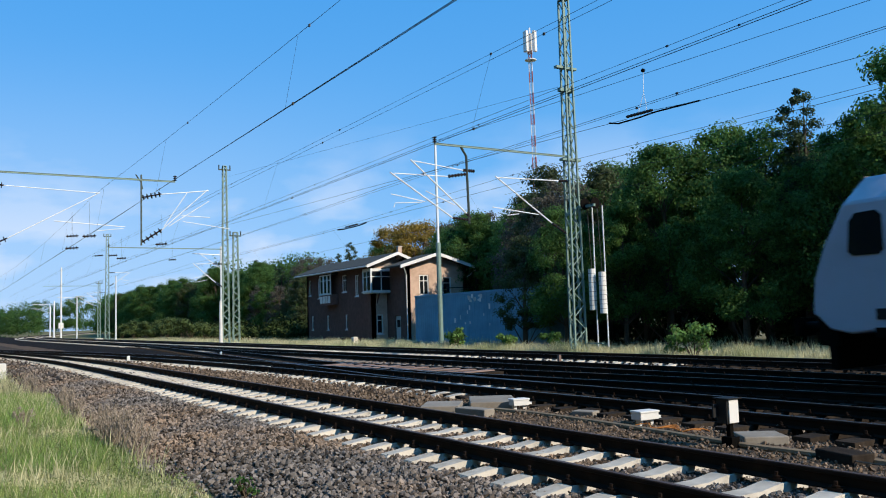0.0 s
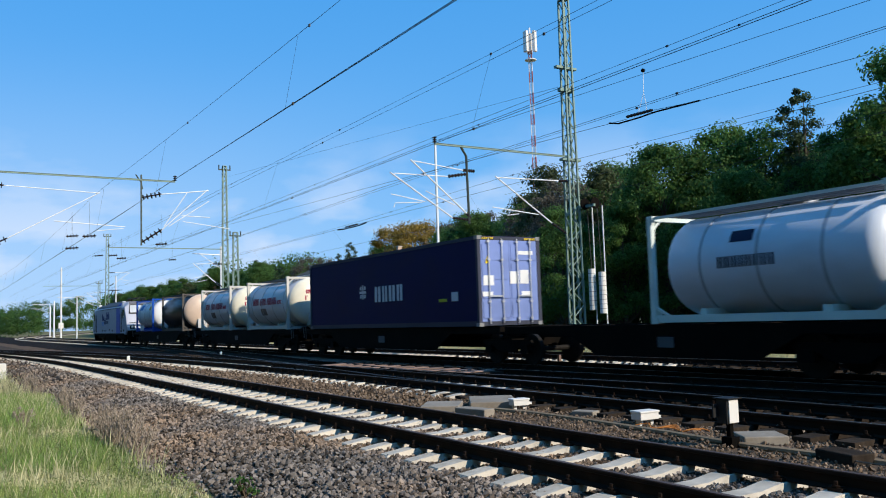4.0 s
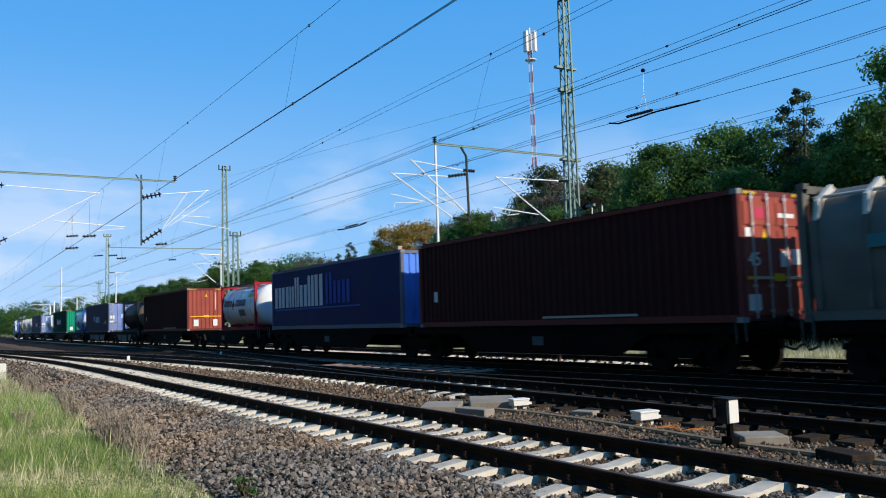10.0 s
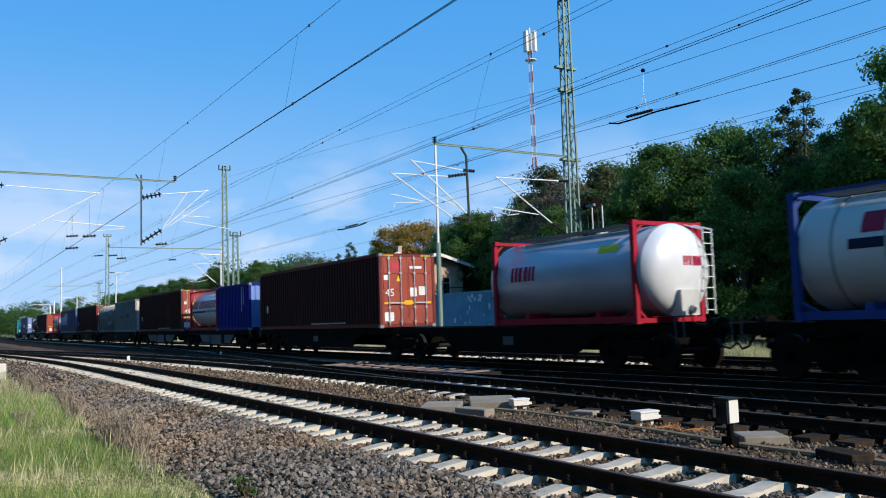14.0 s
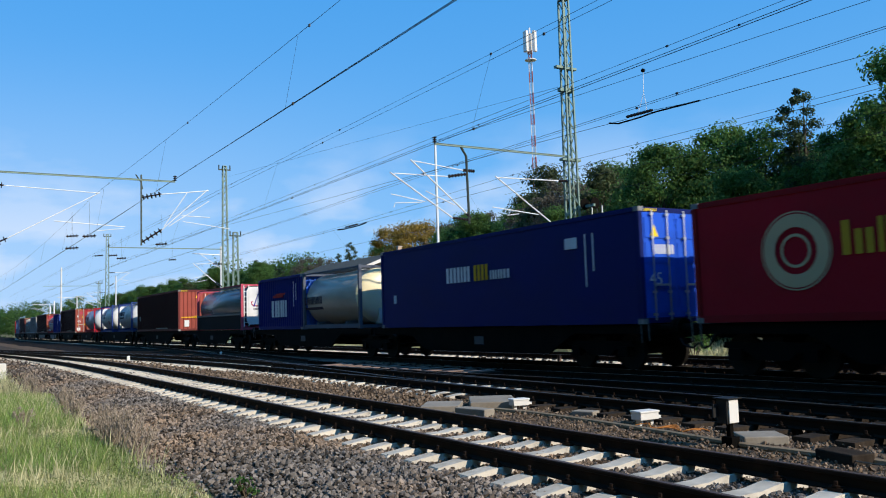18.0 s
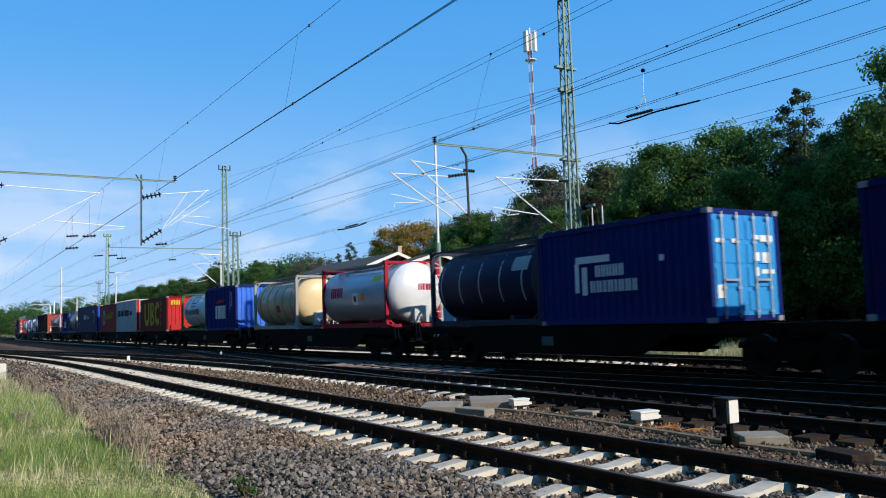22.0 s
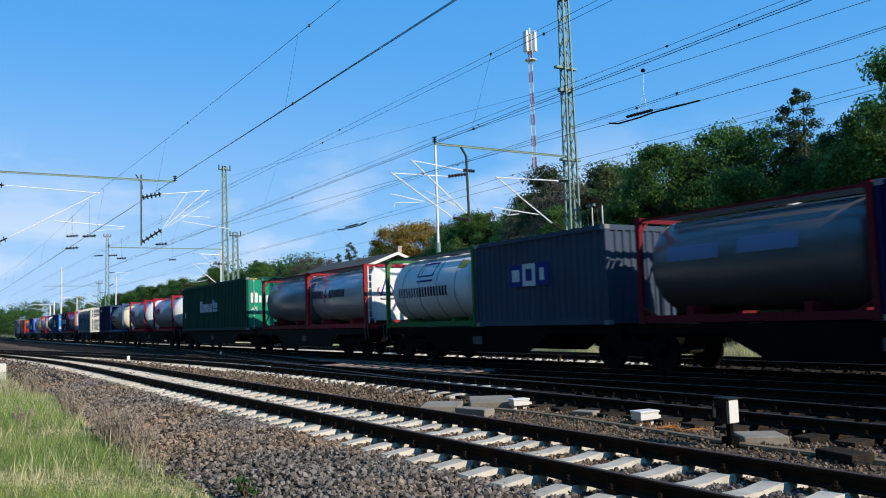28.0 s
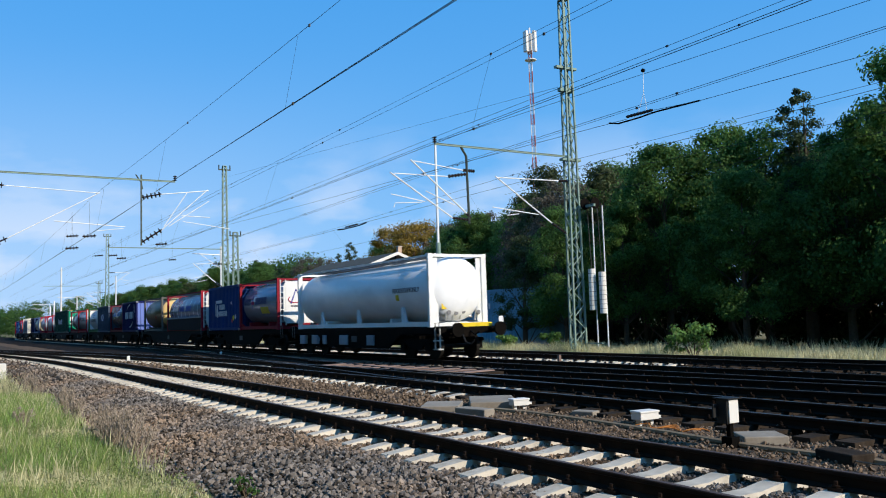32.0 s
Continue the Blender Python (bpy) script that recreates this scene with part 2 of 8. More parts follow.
    def mesh(self, name, mat, smooth=False):
        me = bpy.data.meshes.new(name)
        me.from_pydata([tuple(p) for p in self.v], [], self.f)
        me.validate()
        if mat is not None:
            me.materials.append(mat)
        if smooth:
            me.shade_smooth()
            me.set_sharp_from_angle(angle=radians(35))
        return me


def part(name, shape, mat, parent=None, label="", smooth=False, bevel=0.0):
    """One mesh object under a thing or a part."""
    me = shape if isinstance(shape, bpy.types.Mesh) else shape.mesh(name, mat, smooth)
    ob = new(name, me)
    ob.parent = parent
    if label:
        tagged(ob, label)
    if bevel:
        md = ob.modifiers.new("bevel", "BEVEL")
        md.width, md.segments, md.limit_method = bevel, 2, "ANGLE"
    return ob


def thing(name, label, category, group="", kind="", at=None):
    ob = new(name)
    tagged(ob, label, category, group, kind)
    ob.empty_display_size = 0.3
    if at is not None:
        ob.matrix_basis = at
    return ob


def lettering(text, size, depth=0.004):
    """Plain letters as a mesh, standing in the x-z plane and read from -y, its left foot at the origin."""
    cu = bpy.data.curves.new("text", "FONT")
    cu.body, cu.size, cu.extrude, cu.resolution_u = text, size, depth, 2
    ob = bpy.data.objects.new("text", cu)
    scene.collection.objects.link(ob)
    me = bpy.data.meshes.new_from_object(ob.evaluated_get(bpy.context.evaluated_depsgraph_get()))
    bpy.data.objects.remove(ob)
    me.transform(Matrix.Rotation(math.pi / 2, 4, "X"))
    return me


# ---- ground and tracks ----
def lie(x, y):
    """Height of the ground: the ballast bed stands a little over the soil on both sides."""
    def step(a, b, v):
        t = max(0.0, min(1.0, (v - a) / (b - a)))
        return t * t * (3 - 2 * t)
    front = 3.9 + (-(x + 32) ** 2 / 600 if x < -32 else 0.0)
    z = -0.44 + 0.20 * step(front - 1.7, front, y) * (1 - step(21.8, 23.0, y))
    return z + 0.03 * noise.noise((x * 0.35, y * 0.35, 0)) * (1 if y < front or y > 22 else 0.3) - 0.5 * step(60, 400, abs(y - 12))


def build_ground():
    def grade(lo, hi, dense_lo, dense_hi, fine_step, grow):
        out, v, s = [], dense_lo, fine_step
        while v < dense_hi:
            out.append(v)
            v += fine_step
        out.append(dense_hi)
        s, v = fine_step, dense_hi
        while v < hi:
            s *= grow
            v += s
            out.append(min(v, hi))
        s, v, head = fine_step, dense_lo, []
        while v > lo:
            s *= grow
            v -= s
            head.append(max(v, lo))
        return head[::-1] + out
    xs, ys = grade(-3500, 3000, -75, 12, 0.5, 1.25), grade(-2500, 3000, -1, 26, 0.4, 1.3)
    g = Shape()
    nx = len(xs)
    g.v = [(x, y, lie(x, y)) for y in ys for x in xs]
    g.f = [(j * nx + i, j * nx + i + 1, (j + 1) * nx + i + 1, (j + 1) * nx + i) for j in range(len(ys) - 1) for i in range(nx - 1)]
    me = g.mesh("ground", SOIL, True)
    me.materials.append(BALLAST)
    me.materials.append(DARK_BED)
    me.materials.append(BROWN_BED)
    mids = np.zeros(len(me.polygons) * 3)
    me.polygons.foreach_get("center", mids)
    mids = mids.reshape(-1, 3)
    slot = np.zeros(len(me.polygons), dtype=np.int32)
    for i, (x, y, z) in enumerate(mids):
        front = 3.9 + (-(x + 32) ** 2 / 600 if x < -32 else 0.0)
        if front - 1.25 + 0.35 * noise.noise((x * 0.6, y * 0.6, 3)) < y < 22.0 + 0.5 * noise.noise((x * 0.3, 0, 7)):
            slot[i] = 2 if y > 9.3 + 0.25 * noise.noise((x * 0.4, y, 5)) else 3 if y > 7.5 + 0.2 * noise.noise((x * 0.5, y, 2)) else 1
    me.polygons.foreach_set("material_index", slot)
    tagged(new("ground", me), "railway ballast and dry grassy soil reaching to the woods", "ground", kind="structure")


build_ground()

RAIL_OUTLINE = [(-0.07, -0.16), (0.07, -0.16), (0.07, -0.148), (0.012, -0.125), (0.012, -0.045), (0.036, -0.032), (0.036, -0.006), (0.028, 0.0), (-0.028, 0.0), (-0.036, -0.006), (-0.036, -0.032), (-0.012, -0.045), (-0.012, -0.125), (-0.07, -0.148)]


def rail_run(path, side, head):
    """One rail along a list of (x, y) track centres, offset to that side: its body, or its bright head."""
    outline = [(-0.026, 0.0), (0.026, 0.0), (0.026, 0.0025), (-0.026, 0.0025)] if head else RAIL_OUTLINE
    s, n = Shape(), len(outline)
    rings = []
    for i, (x, y) in enumerate(path):
        a, b = path[max(0, i - 1)], path[min(len(path) - 1, i + 1)]
        d = Vector((b[0] - a[0], b[1] - a[1])).normalized()
        nx, ny = -d.y, d.x
        for u, v in outline:
            s.v.append((x + nx * (side + u), y + ny * (side + u), v))
    for i in range(len(path) - 1):
        for k in range(n):
            a, b = i * n + k, i * n + (k + 1) % n
            s.f.append((a, b, b + n, a + n))
    s.f += [tuple(range(n))[::-1], tuple(range((len(path) - 1) * n, len(path) * n))]
    return s


def sleeper_mesh(wood, mat=None):
    s = Shape()
    if wood:
        s.box(-0.13, -1.3, -0.33, 0.13, 1.3, -0.165)
        return s.mesh("sleeper", OLD_WOOD)
    # concrete: high under the rails, waisted in the middle, splayed foot
    ys = [-1.3, -1.27, -0.95, -0.55, -0.3, 0.3, 0.55, 0.95, 1.27, 1.3]
    zs = [-0.24, -0.205, -0.165, -0.165, -0.20, -0.20, -0.165, -0.165, -0.205, -0.24]
    for y, z in zip(ys, zs):
        s.v += [(-0.15, y, -0.36), (0.15, y, -0.36), (0.10, y, z), (-0.10, y, z)]
    for i in range(len(ys) - 1):
        for k in range(4):
            a, b = i * 4 + k, i * 4 + (k + 1) % 4
            s.f.append((a, a + 4, b + 4, b))
    s.f += [(0, 1, 2, 3), tuple(range(39, 35, -1))]
    return s.mesh("sleeper", mat or CONCRETE)


def clip_mesh():
    s = Shape()
    for y in (-0.7525, 0.7525):
        for d in (-1, 1):
            s.box(-0.07, y + d * 0.09 - 0.035, -0.165, 0.07, y + d * 0.09 + 0.035, -0.13)
            s.tube((0, y + d * 0.1, -0.14), (0, y + d * 0.1, -0.075), 0.018, 5)
            s.line([(-0.06, y + d * 0.07, -0.125), (-0.02, y + d * 0.12, -0.115), (0.02, y + d * 0.12, -0.115), (0.06, y + d * 0.07, -0.125)], 0.011, 4)
    return s.mesh("rail_clip", RAIL)


SLEEPERS = {True: sleeper_mesh(True), False: sleeper_mesh(False), "stained": sleeper_mesh(False, DIRTY_CONCRETE)}
CLIPS = clip_mesh()


def along(path, step, start=0.0):
    """Points (x, y, heading) every step metres along a path."""
    out, left = [], start
    for (x0, y0), (x1, y1) in zip(path, path[1:]):
        d = math.hypot(x1 - x0, y1 - y0)
        while left <= d:
            t = left / d
            out.append((x0 + (x1 - x0) * t, y0 + (y1 - y0) * t, math.atan2(y0 - y1, x0 - x1)))
            left += step
        left -= d
    return out


def track(label, path, wood, pieces_from, pieces_to, sink=0.0, start=0.0, bright=True):
    """A track: two rails with their heads, sleepers one by one where near, the rest in one piece."""
    t = thing("railway_track", label, "railway track", kind="structure", at=pose(0, 0, sink))
    for side in (-0.7525, 0.7525):
        rail = part("rail", rail_run(path, side, False), RAIL, t, "brown steel rail", True)
        part("rail_head", rail_run(path, side, True), RAIL_HEAD if bright else RUSTY_HEAD, rail, "worn running surface")
    far = Shape()
    rng = random.Random(len(path) * 7 + int(path[0][1] * 10))
    for x, y, h in along(path, 0.6, start):
        kind = wood(x) if callable(wood) else wood
        m = pose(x, y, rng.uniform(-0.008, 0.008), rng.uniform(-0.3, 0.3), 0, math.degrees(h) + rng.uniform(-0.6, 0.6))
        if pieces_from <= x <= pieces_to:
            ob = part("sleeper", SLEEPERS[kind], None, t)
            ob.matrix_basis = m
            if x > -30:
                c = part("rail_clips", CLIPS, None, ob)
        else:
            far.box(-0.13, -1.3, -0.33, 0.13, 1.3, -0.165, m)
    if far.v:
        tagged(part("distant_sleepers", far, OLD_WOOD if wood is True else CONCRETE, t), kind="stuff")
    return t


def bent(y, x_from, x_to, x_bend, radius, side, step=3.0):
    """Track centres from x_from to x_to at that y, curving with the radius past x_bend to that side (+1: away)."""
    n = int((x_from - x_to) / step)
    out = []
    for i in range(n + 1):
        u = x_from - (x_from - x_to) * i / n
        if u >= x_bend:
            out.append((u, y))
        else:
            a = (x_bend - u) / radius
            out.append((x_bend - radius * math.sin(a), y + side * radius * (1 - math.cos(a))))
    return out


LINE_Y, BEND_X, BEND_R = 15.9, -170.0, 700.0
NEAR_PATH = bent(6.07, 30, -170, -32, 290, -1, 2.0)
track("near siding track on pale concrete sleepers", NEAR_PATH, False, -70, 4, 0.0, 0.28, False)
pale = lambda x: False if x < -17.6 else True
track("second track on pale sleepers in brown ballast", bent(10.55, 30, -170, -21, 255, -1, 2.0), lambda x: False if x < -14.6 else True, -46, 4)
track("slanting connecting track on dark timber sleepers", [(-11, 10.55), (-13, 10.57), (-16, 10.66), (-20, 10.95), (-26, 11.55), (-60, 15.0), (-70, 15.7), (-78, 15.9)], True, -30, 4, -0.004, 2.4)
track("main line track that the goods train runs on", bent(LINE_Y, 60, -640, BEND_X, BEND_R, 1, 4.0), lambda x: "stained" if x < -17.6 else True, -50, 4)
track("main line track beside the weedy verge", bent(20.25, 60, -640, BEND_X, BEND_R - 4.3, 1, 4.0), pale, -50, 4)
track("crossover track running slantwise between two lines", [(24, 15.9), (14, 15.6), (4, 14.9), (-14, 13.2), (-30, 11.6)], True, -45, 4, -0.004)


def switch_timbers():
    t = thing("crossing_boards", "weathered reddish boards laid between the rails of the points", "boards", kind="structure")
    me = Shape().box(-0.15, -0.58, -0.04, 0.15, 0.58, -0.012).mesh("board", RED_TIMBER)
    # dark sheet added below the boards so their gaps read as shadow
    deck = part("deck", Shape().box(-4.3, -0.6, -0.30, 4.3, 0.6, -0.042), OLD_WOOD, t, "dark sheet standing in for shade between the boards")
    deck.matrix_basis = pose(-22.8, 12.32, 0, 0, 0, 5.7)
    for i in range(11):
        x = -26.6 + i * 0.76
        ob = part("board", me, None, t)
        ob.matrix_basis = pose(x, 11.6 + (x + 30) * 0.1, 0, 0, 0, 12 + (i * 37 % 5 - 2) * 1.5)


switch_timbers()


def build_stones():
    """Loose ballast stones, thick near the camera and thinning out."""
    rng = np.random.default_rng(5)
    base = np.array([(1, 0, 0), (-1, 0, 0), (0, 1, 0), (0, -1, 0), (0, 0, 1), (0, 0, -1), (.6, .6, .5), (-.6, .55, -.5), (.5, -.6, -.55), (-.55, -.6, .55)], float)
    hull = bmesh.new()
    for p in base:
        hull.verts.new(p)
    bmesh.ops.convex_hull(hull, input=hull.verts[:])
    hull.verts.index_update()
    hv = np.array([v.co[:] for v in hull.verts])
    hf = np.array([[v.index for v in f.verts] for f in hull.faces if len(f.verts) == 3])
    hull.free()
    spots = []
    for x0, x1, y0, y1, count, size in ((-14, -2.5, 2.2, 5.0, 27000, 0.026), (-14, -2.5, 5.0, 7.4, 11000, 0.025), (-14, -2.5, 7.4, 9.6, 6500, 0.019), (-30, -14, 2.4, 5.0, 15000, 0.030), (-30, -14, 5.0, 10.0, 11000, 0.030), (-30, -5, 9.6, 21, 9000, 0.036), (-60, -30, 2.0, 9.0, 5000, 0.045), (-2.5, 7, 2.2, 5.0, 9000, 0.028), (-2.5, 7, 5.0, 9.4, 5000, 0.027)):
        p = np.stack([rng.uniform(x0, x1, count), rng.uniform(y0, y1, count), rng.uniform(0.6, 1.5, count) * size], 1)
        spots.append(p)
    spots = np.concatenate(spots)
    keep = []
    for x, y, s in spots:
        front = 3.9 + (-(x + 32) ** 2 / 600 if x < -32 else 0.0)
        edge = y - (front - 1.45 + 0.4 * noise.noise((x * 0.6, y * 0.6, 3)))
        keep.append(edge > 0 or (edge > -0.35 and (x * 7.3) % 1 < 0.15))
    spots = spots[np.array(keep)]
    n = len(spots)
    z = np.array([lie(x, y) for x, y, s in spots]) + spots[:, 2] * np.where((spots[:, 1] > 4.6) & (spots[:, 1] < 7.5), rng.uniform(-0.7, 0.45, n), rng.uniform(-0.6, 1.5, n))
    ax = rng.normal(size=(n, 4))
    ax /= np.linalg.norm(ax, axis=1)[:, None]
    w, i, j, k = ax.T
    rot = np.stack([1 - 2 * (j * j + k * k), 2 * (i * j - k * w), 2 * (i * k + j * w), 2 * (i * j + k * w), 1 - 2 * (i * i + k * k), 2 * (j * k - i * w), 2 * (i * k - j * w), 2 * (j * k + i * w), 1 - 2 * (i * i + j * j)], 1).reshape(-1, 3, 3)
    shape = hv[None] * rng.uniform(0.7, 1.25, (n, len(hv), 1)) * rng.uniform(0.75, 1.2, (n, 1, 3))
    v = np.einsum("nab,nkb->nka", rot, shape) * spots[:, 2][:, None, None] + np.stack([spots[:, 0], spots[:, 1], z], 1)[:, None]
    f = hf[None] + (np.arange(n) * len(hv))[:, None, None]
    for pick, mat, label in ((spots[:, 1] < 7.5, GRIT, "loose grey and rusty brown ballast stones"), ((spots[:, 1] >= 7.5) & (spots[:, 1] < 9.5), BROWN_GRIT, "small brown gravel between the tracks"), (spots[:, 1] >= 9.5, BLACKISH_GRIT, "blackish ballast stones between the main tracks")):
        me = bpy.data.meshes.new("ballast_stones")
        k = int(pick.sum())
        me.from_pydata(v[pick].reshape(-1, 3).tolist(), [], (hf[None] + (np.arange(k) * len(hv))[:, None, None]).reshape(-1, 3).tolist())
        me.materials.append(mat)
        tagged(new("ballast_stones", me), label, "ballast", kind="stuff")


build_stones()


# ---- the goods train ----
RUN = (-340.436, 7.2903, -0.7638, 1.3947)
DECK = 1.155


def travel(t):
    """How far the train has come at t seconds, along its line (it runs towards -x and slows down)."""
    return sum(c * (t / 16) ** (d + 1) for d, c in enumerate(RUN))


def on_line(u, z):
    """The pose of a vehicle at u metres along the line: straight, then a long bend away."""
    if u >= BEND_X:
        return pose(u, LINE_Y, z)
    a = (BEND_X - u) / BEND_R
    return pose(BEND_X - BEND_R * math.sin(a), LINE_Y + BEND_R * (1 - math.cos(a)), z, 0, 0, -math.degrees(a))


TRAIN = []  # (thing, place along the train, height)


def castings(t, L, W, H, mat):
    s = Shape()
    for x in (-L / 2, L / 2):
        for y in (-W / 2, W / 2):
            for z in (0, H - 0.118):
                sx, sy = (-1 if x > 0 else 1), (-1 if y > 0 else 1)
                c = Shape().box(min(x, x + sx * 0.178) - 0.003, min(y, y + sy * 0.162) - 0.003, z - (0 if z else 0.0), max(x, x + sx * 0.178) + 0.003, max(y, y + sy * 0.162) + 0.003, z + 0.118)
                part("corner_casting", c, mat, t)


def wave(L, pitch, depth):
    """Offsets along a corrugated wall: (place, depth) corners."""
    n = max(1, round(L / pitch))
    p = L / n
    out = []
    for i in range(n):
        for a, d in ((0.0, 0), (0.28, 0), (0.43, depth), (0.85, depth)):
            out.append((i * p + a * p, d))
    out.append((L, 0))
    return out


def wall_sheet(L, H, pitch, depth, z0=0.0):
    """A corrugated or plain sheet in the x-z plane at y=0, recessed towards +y, with thickness."""
    s = Shape()
    pts = wave(L, pitch, depth) if pitch else [(0, 0), (L, 0)]
    for x, d in pts:
        s.v += [(x, d, z0), (x, d, z0 + H), (x, d + 0.03, z0 + H), (x, d + 0.03, z0)]
    for i in range(len(pts) - 1):
        for k in range(4):
            a, b = i * 4 + k, i * 4 + (k + 1) % 4
            s.f.append((a, b, b + 4, a + 4))
    n = len(pts) * 4
    s.f += [(0, 3, 2, 1), (n - 4, n - 3, n - 2, n - 1)]
    return s


def moved(s, m):
    s.v = [tuple(m @ Vector(p)) for p in s.v]
    return s


def blocks(parent, m, pieces, rgb, name="marking", label=""):
    """Flat painted shapes on a wall: pieces are (x0, z0, x1, z1) in the wall's plane; m puts the wall."""
    if name == "hazard_diamond":
        for x0, z0, x1, z1 in pieces:
            cx, cz, k = (x0 + x1) / 2, (z0 + z1) / 2, (x1 - x0) * 0.5
            ob = part(name, moved(Shape().prism([(cx - k, cz), (cx, cz - k), (cx + k, cz), (cx, cz + k)], -0.006, 0.001, "y"), m), paint(rgb, 0.5, amount=0.15), parent, label)
        return ob
    if name == "placard":
        for x0, z0, x1, z1 in pieces:
            ob = part(name, moved(Shape().box(x0, -0.006, z0, x1, 0.001, z1), m), paint(rgb, 0.5, amount=0.15), parent, label)
        return ob
    if name == "warning_sign":
        x0, z0, x1, z1 = min(p[0] for p in pieces), min(p[1] for p in pieces), max(p[2] for p in pieces), max(p[3] for p in pieces)
        return part(name, moved(Shape().prism([(x0, z0), (x1, z0), ((x0 + x1) / 2, z1)], -0.006, 0.001, "y"), m), paint(rgb, 0.5, amount=0.15), parent, label)
    if name == "marking" and "huge" not in label:
        for x0, z0, x1, z1 in pieces:
            ob = part(name, moved(Shape().box(x0, -0.006, z0, x1, 0.001, z1), m), paint(rgb, 0.5, amount=0.15), parent, label)
        return ob
    s = Shape()
    for x0, z0, x1, z1 in pieces:
        s.box(x0, -0.006, z0, x1, 0.001, z1)
    return part(name, moved(s, m), paint(rgb, 0.5, amount=0.15), parent, label)


def word(widths, x, z, h, gap=0.18, low=()):
    """A row of plain blocks in the rhythm of letters."""
    out = []
    for i, w in enumerate(widths):
        hh = h * (0.72 if i in low else 1.0)
        if w < 0.3 or w > 1.3:
            out.append((x, z, x + w * h, z + hh))
        else:
            out.append((x, z, x + 0.40 * w * h, z + hh))
            out.append((x + 0.60 * w * h, z, x + w * h, z + hh))
        x += (w + gap) * h
    return out


def stroke(kind, a, b, c, d, e=0, f=0, start=0, stop=0):
    """One stroke of a huge painted mark, in the wall's plane: a bar from corner to corner, or part of an oval ring."""
    if kind == "bar":
        return Shape().box(a, -0.006, b, c, 0.001, d)
    turns = [math.radians(start + (stop - start) * i / 14) for i in range(15)]
    outer = [(a + e * math.cos(w), b + f * math.sin(w)) for w in turns]
    inner = [(a + c * math.cos(w), b + d * math.sin(w)) for w in turns]
    s = Shape()
    for i in range(14):
        s.prism([outer[i], outer[i + 1], inner[i + 1], inner[i]], -0.007, 0.001, "y")
    return s


def near_wall(L, W):
    """The wall that faces the camera: x from its front end, z from its foot."""
    return Matrix.Translation((-L / 2, -W / 2, 0))


def rear_wall(L, W):
    """The end wall that faces backwards: its left is the camera's side."""
    return Matrix.Translation((L / 2, -W / 2, 0)) @ Matrix.Rotation(math.pi / 2, 4, "Z")


